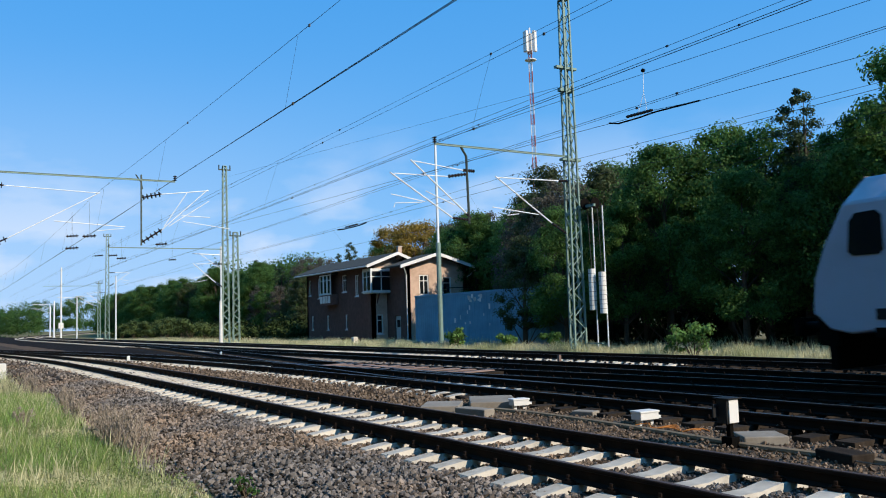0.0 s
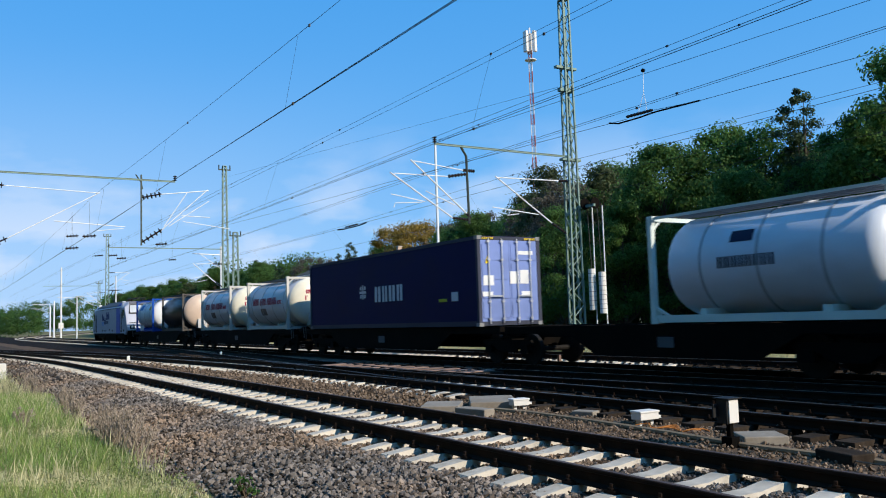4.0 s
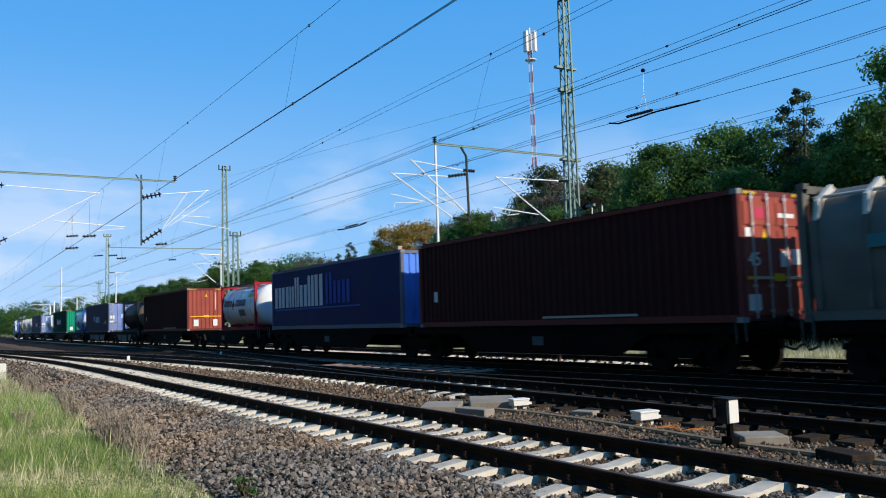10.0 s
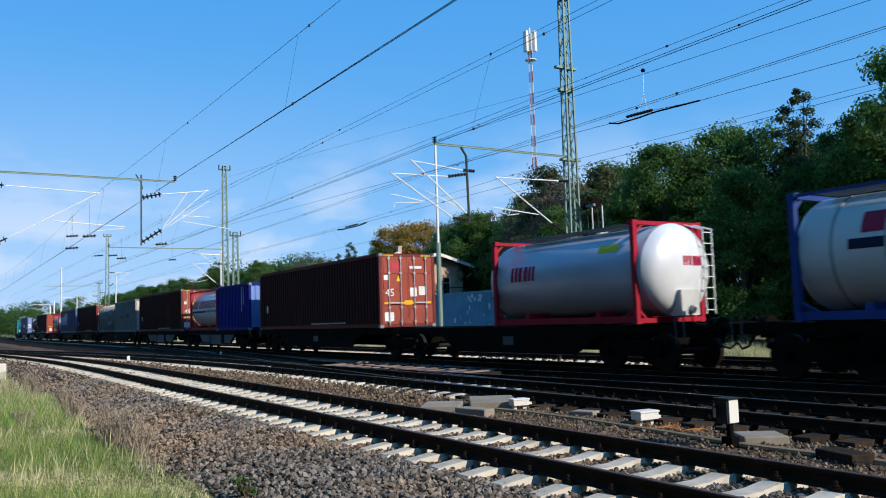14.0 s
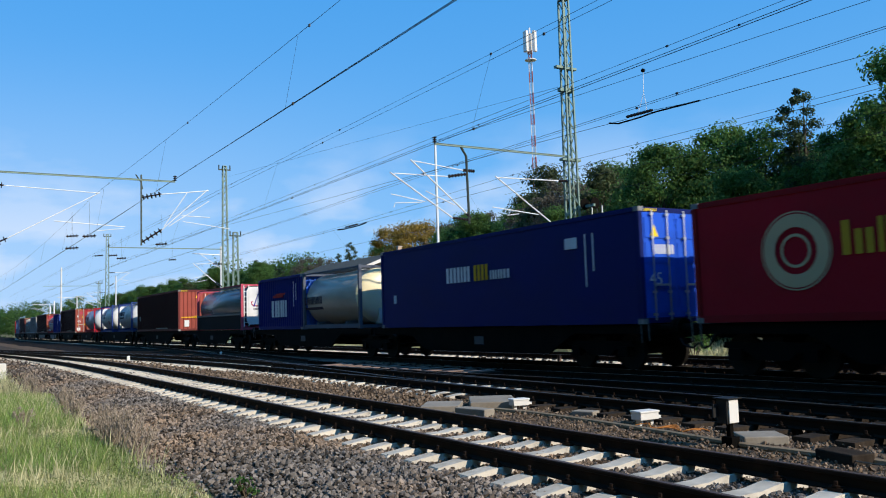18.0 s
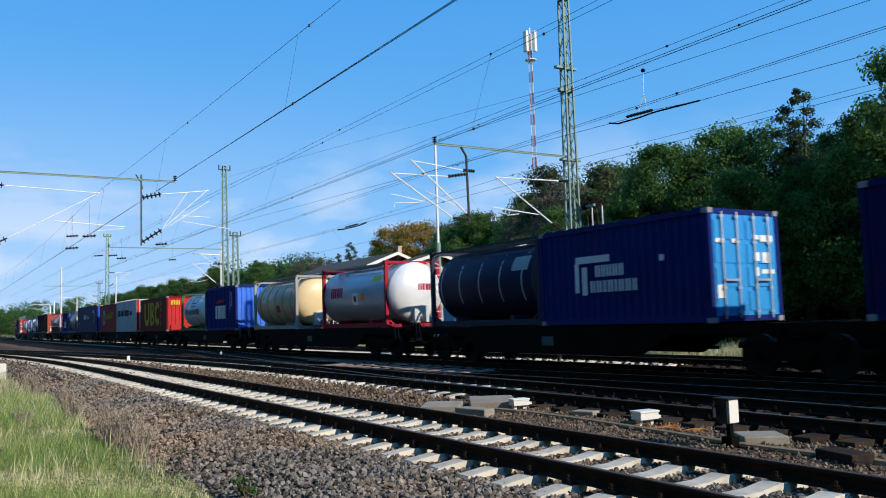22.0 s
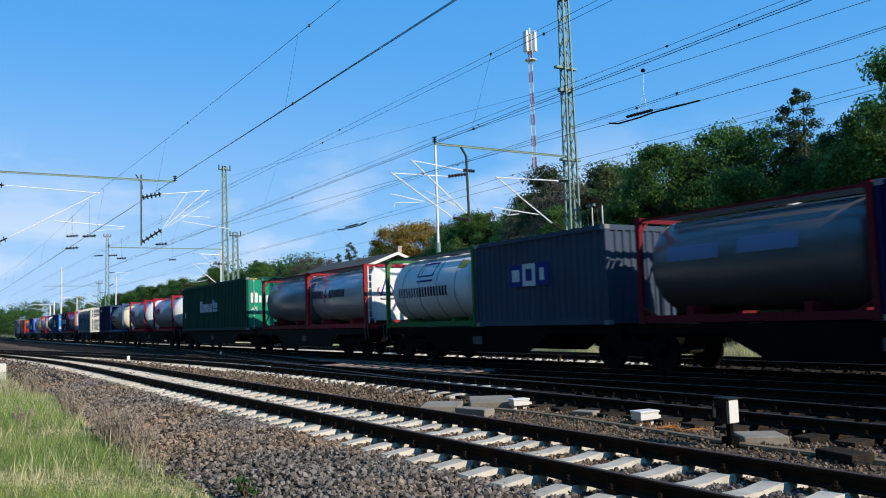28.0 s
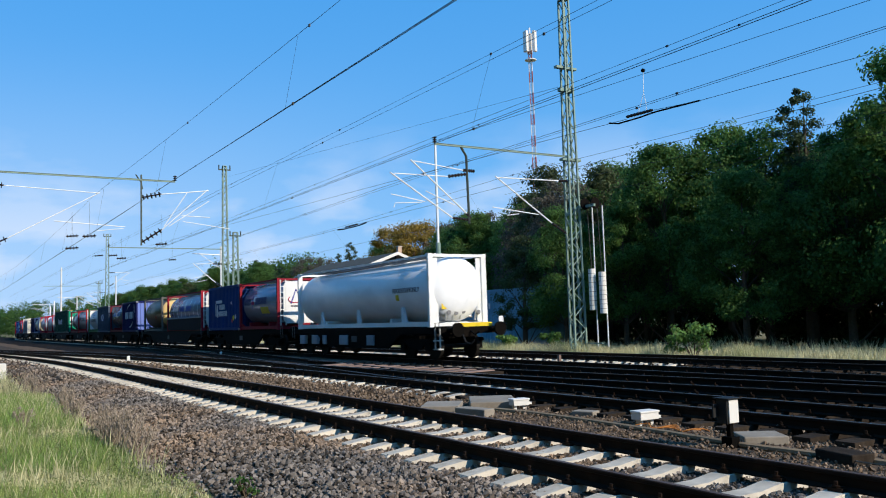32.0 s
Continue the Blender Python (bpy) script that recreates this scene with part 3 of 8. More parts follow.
def container(label, L, rgb, H=2.591, W=2.44, doors=False, ribs=True, end_rgb=None, frame_rgb=None, castings_rgb=(0.25, 0.25, 0.25)):
    """A box container with posts, rails, corrugated walls, roof and either doors or a plain end at its rear."""
    t = thing("container", label, "container", "containers on the goods train")
    # long sides are painted darker for their shade, ends lighter for the sun
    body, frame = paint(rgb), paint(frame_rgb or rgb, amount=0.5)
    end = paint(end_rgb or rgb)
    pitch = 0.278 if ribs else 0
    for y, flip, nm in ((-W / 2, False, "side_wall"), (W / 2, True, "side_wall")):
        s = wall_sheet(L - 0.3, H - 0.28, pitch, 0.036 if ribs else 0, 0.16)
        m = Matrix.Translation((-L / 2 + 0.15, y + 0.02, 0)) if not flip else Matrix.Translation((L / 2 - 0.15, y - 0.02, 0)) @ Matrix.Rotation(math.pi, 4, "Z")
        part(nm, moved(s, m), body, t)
    for y in (-W / 2, W / 2 - 0.06):
        part("top_rail", Shape().box(-L / 2 + 0.1, y, H - 0.12, L / 2 - 0.1, y + 0.06, H - 0.02), frame, t)
        part("bottom_rail", Shape().box(-L / 2 + 0.1, y, 0.01, L / 2 - 0.1, y + 0.06, 0.17), frame, t)
    roof = wall_sheet(L - 0.2, W - 0.08, 0.5 if ribs else 0, 0.02 if ribs else 0)
    part("roof", moved(roof, Matrix.Translation((-L / 2 + 0.1, W / 2 - 0.04, H - 0.03)) @ Matrix.Rotation(-math.pi / 2, 4, "X") @ Matrix.Rotation(math.pi, 4, "X") @ Matrix.Translation((0, 0, 0))), body, t)
    part("floor", Shape().box(-L / 2 + 0.1, -W / 2 + 0.06, 0.1, L / 2 - 0.1, W / 2 - 0.06, 0.16), BLACK_IRON, t)
    for x in (-L / 2, L / 2 - 0.12):
        for y in (-W / 2, W / 2 - 0.12):
            part("corner_post", Shape().box(x, y, 0.1, x + 0.12, y + 0.12, H - 0.1), frame, t)
        part("end_header", Shape().box(x + 0.02, -W / 2 + 0.1, H - 0.14, x + 0.1, W / 2 - 0.1, H - 0.02), frame, t)
        part("end_sill", Shape().box(x + 0.02, -W / 2 + 0.1, 0.02, x + 0.1, W / 2 - 0.1, 0.15), frame, t)
    castings(t, L, W, H, paint(castings_rgb, amount=0.5))
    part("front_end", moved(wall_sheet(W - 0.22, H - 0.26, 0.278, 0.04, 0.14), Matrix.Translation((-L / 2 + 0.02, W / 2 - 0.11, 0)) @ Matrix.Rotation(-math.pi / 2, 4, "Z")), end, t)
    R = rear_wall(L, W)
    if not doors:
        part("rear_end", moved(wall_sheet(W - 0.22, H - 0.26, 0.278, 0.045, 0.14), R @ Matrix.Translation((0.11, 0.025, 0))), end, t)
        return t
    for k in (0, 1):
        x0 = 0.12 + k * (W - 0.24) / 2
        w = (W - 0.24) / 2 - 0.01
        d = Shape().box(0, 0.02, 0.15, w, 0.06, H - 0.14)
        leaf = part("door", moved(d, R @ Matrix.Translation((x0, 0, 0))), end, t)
        for i in range(4):
            z = 0.2 + i * (H - 0.42) / 4
            part("door_panel", moved(Shape().box(0.06, 0.0, z + 0.06, w - 0.06, 0.021, z + (H - 0.42) / 4 - 0.05), R @ Matrix.Translation((x0, 0, 0))), end, leaf)
        for b in (0.25, 0.72):
            bar = Shape().tube((x0 + w * b, -0.045, 0.08), (x0 + w * b, -0.045, H - 0.08), 0.021, 6)
            for z in (0.2, 0.75, H - 0.8, H - 0.22):
                bar.box(x0 + w * b - 0.05, -0.06, z, x0 + w * b + 0.05, 0.0, z + 0.06)
            part("locking_bar", moved(bar, R), paint((0.55, 0.56, 0.58), 0.4, 0.6), leaf, "galvanised locking bar")
            hnd = Shape().box(x0 + w * b, -0.075, 0.93, x0 + w * b + (0.33 if b < 0.5 else -0.33), -0.055, 0.98)
            part("door_handle", moved(hnd, R), paint((0.55, 0.56, 0.58), 0.4, 0.6), leaf)
    return t


def stripes(t, L, W, H):
    """Black and yellow height warnings on the rear header."""
    for x in (0.2, W - 0.62):
        blocks(t, rear_wall(L, W), [(x + i * 0.075, H - 0.115, x + i * 0.075 + 0.045, H - 0.045) for i in range(6)], (0.7, 0.5, 0.05), "warning_stripe", "yellow warning stripes")


def tank(label, L, shell_rgb, frame_rgb, H=2.591, W=2.438, radius=1.17, bands=0, end_rgb=None, beam=True, ladder=True, shiny=0.35, metal=0.0, overhang=0.0, cabinet=True, side_rail=True, panel_end=None, braces=True, post=0.13):
    """A tank container: end frames with braces, a long drum with dished ends, walkway, saddle and ladder. overhang: how far the drum stands out behind its frame."""
    t = thing("tank_container", label, "tank container", "tank containers on the goods train")
    fm = paint(frame_rgb, amount=0.3)
    # most shell colours are darkened for the shaded near side, dished ends lighter for sun
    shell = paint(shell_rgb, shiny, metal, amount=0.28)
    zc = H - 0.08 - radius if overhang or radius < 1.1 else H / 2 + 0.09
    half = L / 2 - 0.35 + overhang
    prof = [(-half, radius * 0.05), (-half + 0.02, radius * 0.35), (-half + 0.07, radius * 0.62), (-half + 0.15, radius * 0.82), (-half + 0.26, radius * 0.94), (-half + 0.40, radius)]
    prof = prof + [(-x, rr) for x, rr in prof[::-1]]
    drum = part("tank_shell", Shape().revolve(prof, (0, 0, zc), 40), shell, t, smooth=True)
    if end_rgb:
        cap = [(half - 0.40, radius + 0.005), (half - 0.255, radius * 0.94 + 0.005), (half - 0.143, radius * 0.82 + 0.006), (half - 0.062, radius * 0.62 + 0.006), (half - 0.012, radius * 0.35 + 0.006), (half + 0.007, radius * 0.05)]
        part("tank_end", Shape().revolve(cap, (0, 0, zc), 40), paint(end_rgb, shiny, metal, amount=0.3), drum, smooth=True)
    for i in range(bands):
        x = -half + 0.5 + (2 * half - 1.0) * (i + 0.5) / bands
        part("band", Shape().revolve([(x - 0.03, radius), (x - 0.025, radius + 0.012), (x + 0.025, radius + 0.012), (x + 0.03, radius)], (0, 0, zc), 40), paint(tuple(c * 0.55 for c in shell_rgb), 0.5), drum, smooth=True)
    for x in (-L / 2, L / 2):
        fr = Shape()
        sx = 1 if x < 0 else -1
        for y in (-W / 2, W / 2):
            sy = 1 if y < 0 else -1
            fr.box(min(x, x + sx * 0.13), min(y, y + sy * post), 0.1, max(x, x + sx * 0.13), max(y, y + sy * post), H - 0.1)
            if not braces:
                continue
            fr.tube((x + sx * 0.06, y + sy * 0.06, H - 0.40), (x + sx * 0.06, y + sy * 0.38, H - 0.08), 0.045, 4)
            fr.tube((x + sx * 0.06, y + sy * 0.06, 0.40), (x + sx * 0.06, y + sy * 0.38, 0.1), 0.045, 4)
            fr.tube((x + sx * 0.06, y + sy * 0.06, 0.42), (x + sx * 0.6, y + sy * 0.1, 0.12), 0.04, 4)
        fr.box(min(x, x + sx * 0.12), -W / 2 + 0.1, H - 0.12, max(x, x + sx * 0.12), W / 2 - 0.1, H - 0.02)
        fr.box(min(x, x + sx * 0.12), -W / 2 + 0.1, 0.02, max(x, x + sx * 0.12), W / 2 - 0.1, 0.14)
        part("end_frame", fr, fm, t)
    castings(t, L, W, H, fm)
    for y in (-W / 2 + 0.04, W / 2 - 0.16):
        if beam:
            part("bottom_beam", Shape().box(-L / 2 + 0.1, y, 0.03, L / 2 - 0.1, y + 0.12, 0.2), fm, t)
        if side_rail:
            part("top_rail", Shape().box(-L / 2 + 0.1, y + (0.0 if y < 0 else 0.05), H - 0.09, L / 2 - 0.1, y + (0.07 if y < 0 else 0.12), H - 0.03), fm, t)
    sad = Shape()
    for x in (-L / 4, L / 4):
        sad.box(x - 0.09, -W / 2 + 0.1, 0.05, x + 0.09, W / 2 - 0.1, zc - radius * 0.86)
    sad.box(-L / 2 + 0.2, -0.5, 0.06, L / 2 - 0.2, 0.5, 0.16)
    part("saddle", sad, fm, t)
    wk = Shape()
    for y in (-0.75, -0.5, -0.25):
        wk.box(-L / 2 + 0.35, y, H - 0.05, L / 2 - 0.35, y + 0.18, H - 0.02)
    part("walkway", wk, paint((0.24, 0.245, 0.25), 0.6, 0.3), t, "grey grating walkway")
    part("manhole", Shape().tube((0.3, 0.15, zc + radius - 0.05), (0.3, 0.15, H + 0.02), 0.28, 14), paint((0.5, 0.5, 0.5), 0.4, 0.6), t)
    xe = half + 0.02
    if ladder:
        la = Shape()
        for y in (0.62, 0.95):
            la.tube((xe, y, 0.2), (xe, y, H - 0.25), 0.022, 5)
            la.tube((xe, y, H - 0.25), (L / 2 - 0.3, y, H), 0.022, 5)
        for i in range(8):
            la.tube((xe, 0.62, 0.3 + i * 0.28), (xe, 0.95, 0.3 + i * 0.28), 0.016, 4)
        part("ladder", la, paint((0.75, 0.75, 0.73), 0.5, 0.2), t, "pale metal ladder")
    if cabinet:
        part("valve_cabinet", Shape().box(xe - 0.35, -0.32, 0.18, xe + 0.06, 0.3, zc - radius * 0.45), paint((0.6, 0.6, 0.58)), t, "grey valve cabinet")
        part("valve", Shape().tube((xe + 0.05, 0.0, 0.35), (xe + 0.16, 0.0, 0.3), 0.09, 10), paint((0.3, 0.3, 0.3), 0.4, 0.7), t)
    t["drum"] = (zc, radius)
    return t


def on_drum(t, L, x, z, w, h, rgb, name="marking", label=""):
    """A painted patch that follows the drum on the camera's side; x from the front end, z from the foot."""
    zc, rad = t["drum"]
    s, n = Shape(), 6
    for i in range(n + 1):
        zz = z + h * i / n
        k = max(-0.98, min(0.98, (zz - zc) / rad))
        y = -rad * math.sqrt(1 - k * k) - 0.006
        s.v += [(x - L / 2, y, zz), (x - L / 2 + w, y, zz)]
    s.f = [(2 * i, 2 * i + 1, 2 * i + 3, 2 * i + 2) for i in range(n)]
    return part(name, s, paint(rgb, 0.5, amount=0.15), t, label)


def drum_word(t, L, widths, x, z, h, rgb, gap=0.18, low=(), label=""):
    zc, rad = t["drum"]
    n = 4
    for x0, z0, x1, z1 in word(widths, x, z, h, gap, low):
        s, k0 = Shape(), 0
        for i in range(n + 1):
            zz = z0 + (z1 - z0) * i / n
            k = max(-0.98, min(0.98, (zz - zc) / rad))
            y = -rad * math.sqrt(1 - k * k) - 0.006
            s.v += [(x0 - L / 2, y, zz), (x1 - L / 2, y, zz)]
        s.f += [(k0 + 2 * i, k0 + 2 * i + 1, k0 + 2 * i + 3, k0 + 2 * i + 2) for i in range(n)]
        ob = part("marking", s, paint(rgb, 0.5, amount=0.15), t, label)
    return ob


def place(t, front, L, z=DECK):
    TRAIN.append((t, front + L / 2, z))
    return t


# ---- locomotive ----
def locomotive():
    """A four-axle electric locomotive, nose towards -x; x = 0 is the middle, z = 0 the rail head."""
    t = thing("electric_locomotive", "silver electric locomotive with a broad blue band and dark lettering", "locomotive")
    silver, blue = paint((0.46, 0.48, 0.56), 0.4, 0.0, amount=0.25), paint((0.02, 0.10, 0.55), 0.4, amount=0.15)
    w, side_z0, side_z1 = 1.485, 1.02, 3.35
    outline = [(-w, side_z0), (w, side_z0), (w, side_z1), (w - 0.14, 3.62), (w - 0.45, 3.84), (-w + 0.45, 3.84), (-w + 0.14, 3.62), (-w, side_z1)]
    part("body", Shape().prism(outline, -7.32, 6.9), silver, t, "silver side panels")
    for d in (-1, 1):
        # cab: slanted windscreen above a bluff front, in cross rings
        s = Shape()
        rings = [(6.9, 1.0, 0.72, 3.84, 1.02), (7.7, 1.0, 0.72, 3.84, 0.95), (7.95, 0.99, 0.72, 3.62, 0.92), (8.38, 0.975, 0.82, 2.75, 1.0), (8.66, 0.955, 0.88, 2.1, 1.27), (8.74, 0.94, 0.88, 1.5, 1.28)]
        for x, wb, wt, zt, zb in rings:
            zs = min(side_z1, zt - 0.12)
            s.v += [(d * x, -w * wb, zb), (d * x, w * wb, zb), (d * x, w * wb, zs), (d * x, w * wt, zt), (d * x, -w * wt, zt), (d * x, -w * wb, zs)]
        for i in range(len(rings) - 1):
            for k in range(6):
                a, b = i * 6 + k, i * 6 + (k + 1) % 6
                s.f.append((a, b, b + 6, a + 6) if d > 0 else (b, a, a + 6, b + 6))
        n = len(rings) * 6
        s.f.append(tuple(range(n - 6, n)) if d > 0 else tuple(range(n - 1, n - 7, -1)))
        cab = part("cab", s, silver, t, "slanted silver driver's cab", True, 0.07)
        g = Shape()
        for off in (-0.01, 0.008):
            g.v += [(d * (8.41 + off), -1.2, 2.75), (d * (8.41 + off), 1.2, 2.75), (d * (7.99 + off), 1.04, 3.6), (d * (7.99 + off), -1.04, 3.6)]
        g.f = [(0, 1, 2, 3), (7, 6, 5, 4), (0, 4, 5, 1), (1, 5, 6, 2), (2, 6, 7, 3), (3, 7, 4, 0)]
        part("windscreen_surround", g, BLACK, cab, "black rubber windscreen surround")
        for y0, y1 in ((-1.08, -0.05), (0.05, 1.08)):
            g = Shape()
            for off in (0.015, 0.03):
                g.v += [(d * (8.36 + off), y0, 2.86), (d * (8.36 + off), y1, 2.86), (d * (8.03 + off), y1 * 0.94, 3.52), (d * (8.03 + off), y0 * 0.94, 3.52)]
            g.f = [(0, 1, 2, 3), (7, 6, 5, 4), (0, 4, 5, 1), (1, 5, 6, 2), (2, 6, 7, 3), (3, 7, 4, 0)]
            # sun-facing panes are painted pale in place of the sun's reflection
            part("windscreen", g, paint((0.55, 0.58, 0.6), 0.08) if d > 0 else GLASS_DARK, cab, "windscreen pane with the sun on it" if d > 0 else "dark windscreen pane")
        part("brow", Shape().add([(d * 7.72, -1.06, 3.86), (d * 7.72, 1.06, 3.86), (d * 7.98, 1.06, 3.63), (d * 7.98, -1.06, 3.63), (d * 7.72, -1.06, 3.80), (d * 7.72, 1.06, 3.80), (d * 7.9, 1.06, 3.60), (d * 7.9, -1.06, 3.60)], [(0, 1, 2, 3), (7, 6, 5, 4), (0, 4, 5, 1), (1, 5, 6, 2), (2, 6, 7, 3), (3, 7, 4, 0)]), paint((0.16, 0.16, 0.17), 0.5), cab, "grey roof brow over the windscreen")
        part("wiper", Shape().tube((d * 8.44, -0.1, 2.8), (d * 8.18, -0.35, 3.35), 0.018, 4).tube((d * 8.44, 0.1, 2.8), (d * 8.18, 0.35, 3.35), 0.018, 4), BLACK, cab)
        for y in (-0.95, 0.95):
            lamp = part("headlight", Shape().box(*sorted((d * 8.6, d * 8.75))[:1], y - 0.2, 1.42, sorted((d * 8.6, d * 8.75))[1], y + 0.2, 1.72), BLACK, cab, "dark headlight housing")
            part("lens", Shape().tube((d * 8.74, y, 1.57), (d * 8.77, y, 1.57), 0.1, 12), paint((0.7, 0.7, 0.66), 0.1), lamp)
        part("front_plate", Shape().box(*sorted((d * 8.915, d * 8.935))[:1], -0.45, 2.15, sorted((d * 8.915, d * 8.935))[1] if False else sorted((d * 8.915, d * 8.935))[1], 0.45, 2.3) if False else Shape().tube((d * 8.38, 0, 2.62), (d * 8.5, 0, 2.60), 0.13, 10), paint((0.7, 0.7, 0.7), 0.2), cab, "upper headlight")
        part("handrail", Shape().line([(d * 8.74, -1.25, 1.95), (d * 8.77, -0.5, 1.97), (d * 8.77, 0.5, 1.97), (d * 8.74, 1.25, 1.95)], 0.02), BLACK, cab)
        for y in (-1.49, 1.49):
            sg = 1 if y > 0 else -1
            part("side_window", Shape().prism([(d * 7.22, 2.44), (d * 7.3, 2.36), (d * 7.80, 2.36), (d * 7.9, 2.44), (d * 7.84, 3.0), (d * 7.72, 3.14), (d * 7.32, 3.16), (d * 7.22, 3.06)], *sorted((y - sg * 0.02, y + sg * 0.012)), "y"), GLASS_DARK, cab, "dark rounded side window")
            part("cab_door", Shape().box(d * 6.75 - 0.30, *sorted((y, y + sg * 0.015))[:1], 1.25, d * 6.75 + 0.30, sorted((y, y + sg * 0.015))[1], 3.25), silver, t, "silver cab door")
            for hx in (6.38, 7.12):
                part("handrail", Shape().tube((d * hx, y + sg * 0.05, 1.3), (d * hx, y + sg * 0.05, 2.9), 0.022, 5), BLACK, t)
            part("grille", Shape().box(d * 6.65 - 0.32, *sorted((y, y + sg * 0.02))[:1], 1.14, d * 6.65 + 0.32, sorted((y, y + sg * 0.02))[1], 1.3), BLACK, t, "dark vent grille")
            part("step_box", Shape().box(d * 7.7 - 0.16, *sorted((y * 0.99, y * 0.99 + sg * 0.02))[:1], 1.18, d * 7.7 + 0.16, sorted((y * 0.99, y * 0.99 + sg * 0.02))[1], 1.38), BLACK, t)
        part("buffer_beam", Shape().box(*sorted((d * 8.3, d * 8.72))[:1], -1.3, 0.7, sorted((d * 8.3, d * 8.72))[1], 1.3, 1.27), BLACK_IRON, t)
        for y in (-0.88, 0.88):
            bf = part("buffer", Shape().tube((d * 8.7, y, 1.05), (d * 9.25, y, 1.05), 0.11, 12), BLACK_IRON, t)
            part("buffer_head", Shape().box(*sorted((d * 9.25, d * 9.34))[:1], y - 0.3, 0.87, sorted((d * 9.25, d * 9.34))[1], y + 0.3, 1.23), BLACK_IRON, bf)
        part("snow_plough", Shape().prism([(-1.25, 0.25), (1.25, 0.25), (1.3, 0.85), (-1.3, 0.85)], *sorted((d * 8.4, d * 8.55))), BLACK_IRON, t)
        # bogie
        bo = part("bogie", Shape().box(d * 5.2 - 2.0, -1.2, 0.55, d * 5.2 + 2.0, -0.95, 0.85).box(d * 5.2 - 2.0, 0.95, 0.55, d * 5.2 + 2.0, 1.2, 0.85).box(d * 5.2 - 0.4, -1.2, 0.5, d * 5.2 + 0.4, 1.2, 0.95), BLACK_IRON, t)
        for ax in (-1.3, 1.3):
            wh = Shape()
            for y in (-0.79, 0.79):
                wh.tube((d * 5.2 + ax, y - 0.07, 0.625), (d * 5.2 + ax, y + 0.07, 0.625), 0.622, 24)
            part("wheelset", wh.tube((d * 5.2 + ax, -0.8, 0.625), (d * 5.2 + ax, 0.8, 0.625), 0.09, 8), WHEEL_IRON, bo)
    for y in (-1, 1):
        part("blue_band", Shape().box(4.25, *sorted((y * 1.486, y * 1.492))[:1], 1.03, 6.0, sorted((y * 1.486, y * 1.492))[1], 3.36), blue, t, "broad blue stripe")
        part("sill", Shape().box(-7.9, *sorted((y * 1.38, y * 1.5))[:1], 0.86, 7.9, sorted((y * 1.38, y * 1.5))[1], 1.04), BLACK_IRON, t)
        part("gutter", Shape().box(-6.4, *sorted((y * 1.486, y * 1.51))[:1], 3.32, 6.4, sorted((y * 1.486, y * 1.51))[1], 3.37), BLACK, t)
    part("equipment_box", Shape().box(-2.8, -1.25, 0.35, 2.8, 1.25, 0.9), BLACK_IRON, t)
    for x0, z0 in ((-3.3, 1.25), (-1.8, 1.22), (0.5, 1.3), (2.1, 1.22)):
        part("hatch", Shape().box(x0, -1.5, z0, x0 + 0.34, -1.484, z0 + 0.16), BLACK, t)
    roof = paint((0.10, 0.10, 0.11), 0.6, 0.1)
    for y in (-1, 1):
        for xa, xb, mt in ((-6.4, 4.23, roof), (4.25, 6.0, paint((0.012, 0.05, 0.26), 0.6, amount=0.5)), (6.02, 6.5, silver)):
            part("roof_edge", Shape().prism([(y * 1.42, 3.50), (y * 1.352, 3.632), (y * 1.045, 3.85), (y * 1.02, 3.82), (y * 1.33, 3.6), (y * 1.40, 3.48)][::y], xa, xb), mt, t, "dark roof edge panel" if mt is roof else "roof edge panel")
    part("roof_hood", Shape().prism([(-1.0, 3.84), (1.0, 3.84), (0.85, 4.02), (-0.85, 4.02)], -3.4, 3.4), roof, t, "grey roof hood")
    for x in (-5.2, 5.2, 6.4, -6.3):
        for y in (-0.55, 0.55):
            part("roof_insulator", Shape().tube((x, y, 3.84), (x, y, 4.15), 0.06, 8), PORCELAIN, t)
    low = Shape().line([(4.4, -0.6, 4.17), (6.6, -0.6, 4.2), (6.6, 0.6, 4.2), (4.4, 0.6, 4.17), (4.4, -0.6, 4.17)], 0.03)
    part("pantograph", low.tube((4.4, 0, 4.18), (6.6, 0, 4.24), 0.03), BLACK, t, "folded pantograph")
    up = Shape().tube((-4.6, 0, 4.1), (-6.6, 0, 4.75), 0.06).tube((-6.6, -0.3, 4.75), (-5.3, -0.1, 5.42), 0.04).tube((-6.6, 0.3, 4.75), (-5.3, 0.1, 5.42), 0.04)
    up.box(-5.45, -0.75, 5.44, -5.38, 0.75, 5.49).box(-5.2, -0.75, 5.44, -5.13, 0.75, 5.49).tube((-5.3, -0.5, 5.42), (-5.3, 0.5, 5.42), 0.02)
    part("pantograph", up, BLACK, t, "raised pantograph")
    busbar = Shape().line([(-4.6, 0.2, 4.2), (-2, 0.2, 4.15), (3, 0.2, 4.15), (5, 0.2, 4.2)], 0.025)
    part("busbar", busbar, RAIL, t)
    for d in (-1, 1):
        part("horn", Shape().box(*sorted((d * 6.05, d * 6.3))[:1], -1.3, 3.55, sorted((d * 6.05, d * 6.3))[1], -1.05, 3.95), paint((0.75, 0.75, 0.75), 0.3), t)
    m = Matrix.Translation((0, -1.487, 0))
    navy = (0.012, 0.03, 0.16)
    blocks(t, m, word((0.62, 0.55, 0.42), -3.35, 2.28, 0.66, 0.12, (1, 2)), navy, "marking", "dark blue operator's emblem in plain blocks")
    blocks(t, m, word((0.38, 0.55, 0.24), -2.15, 1.92, 0.62, 0.12, (1,)), navy, "marking")
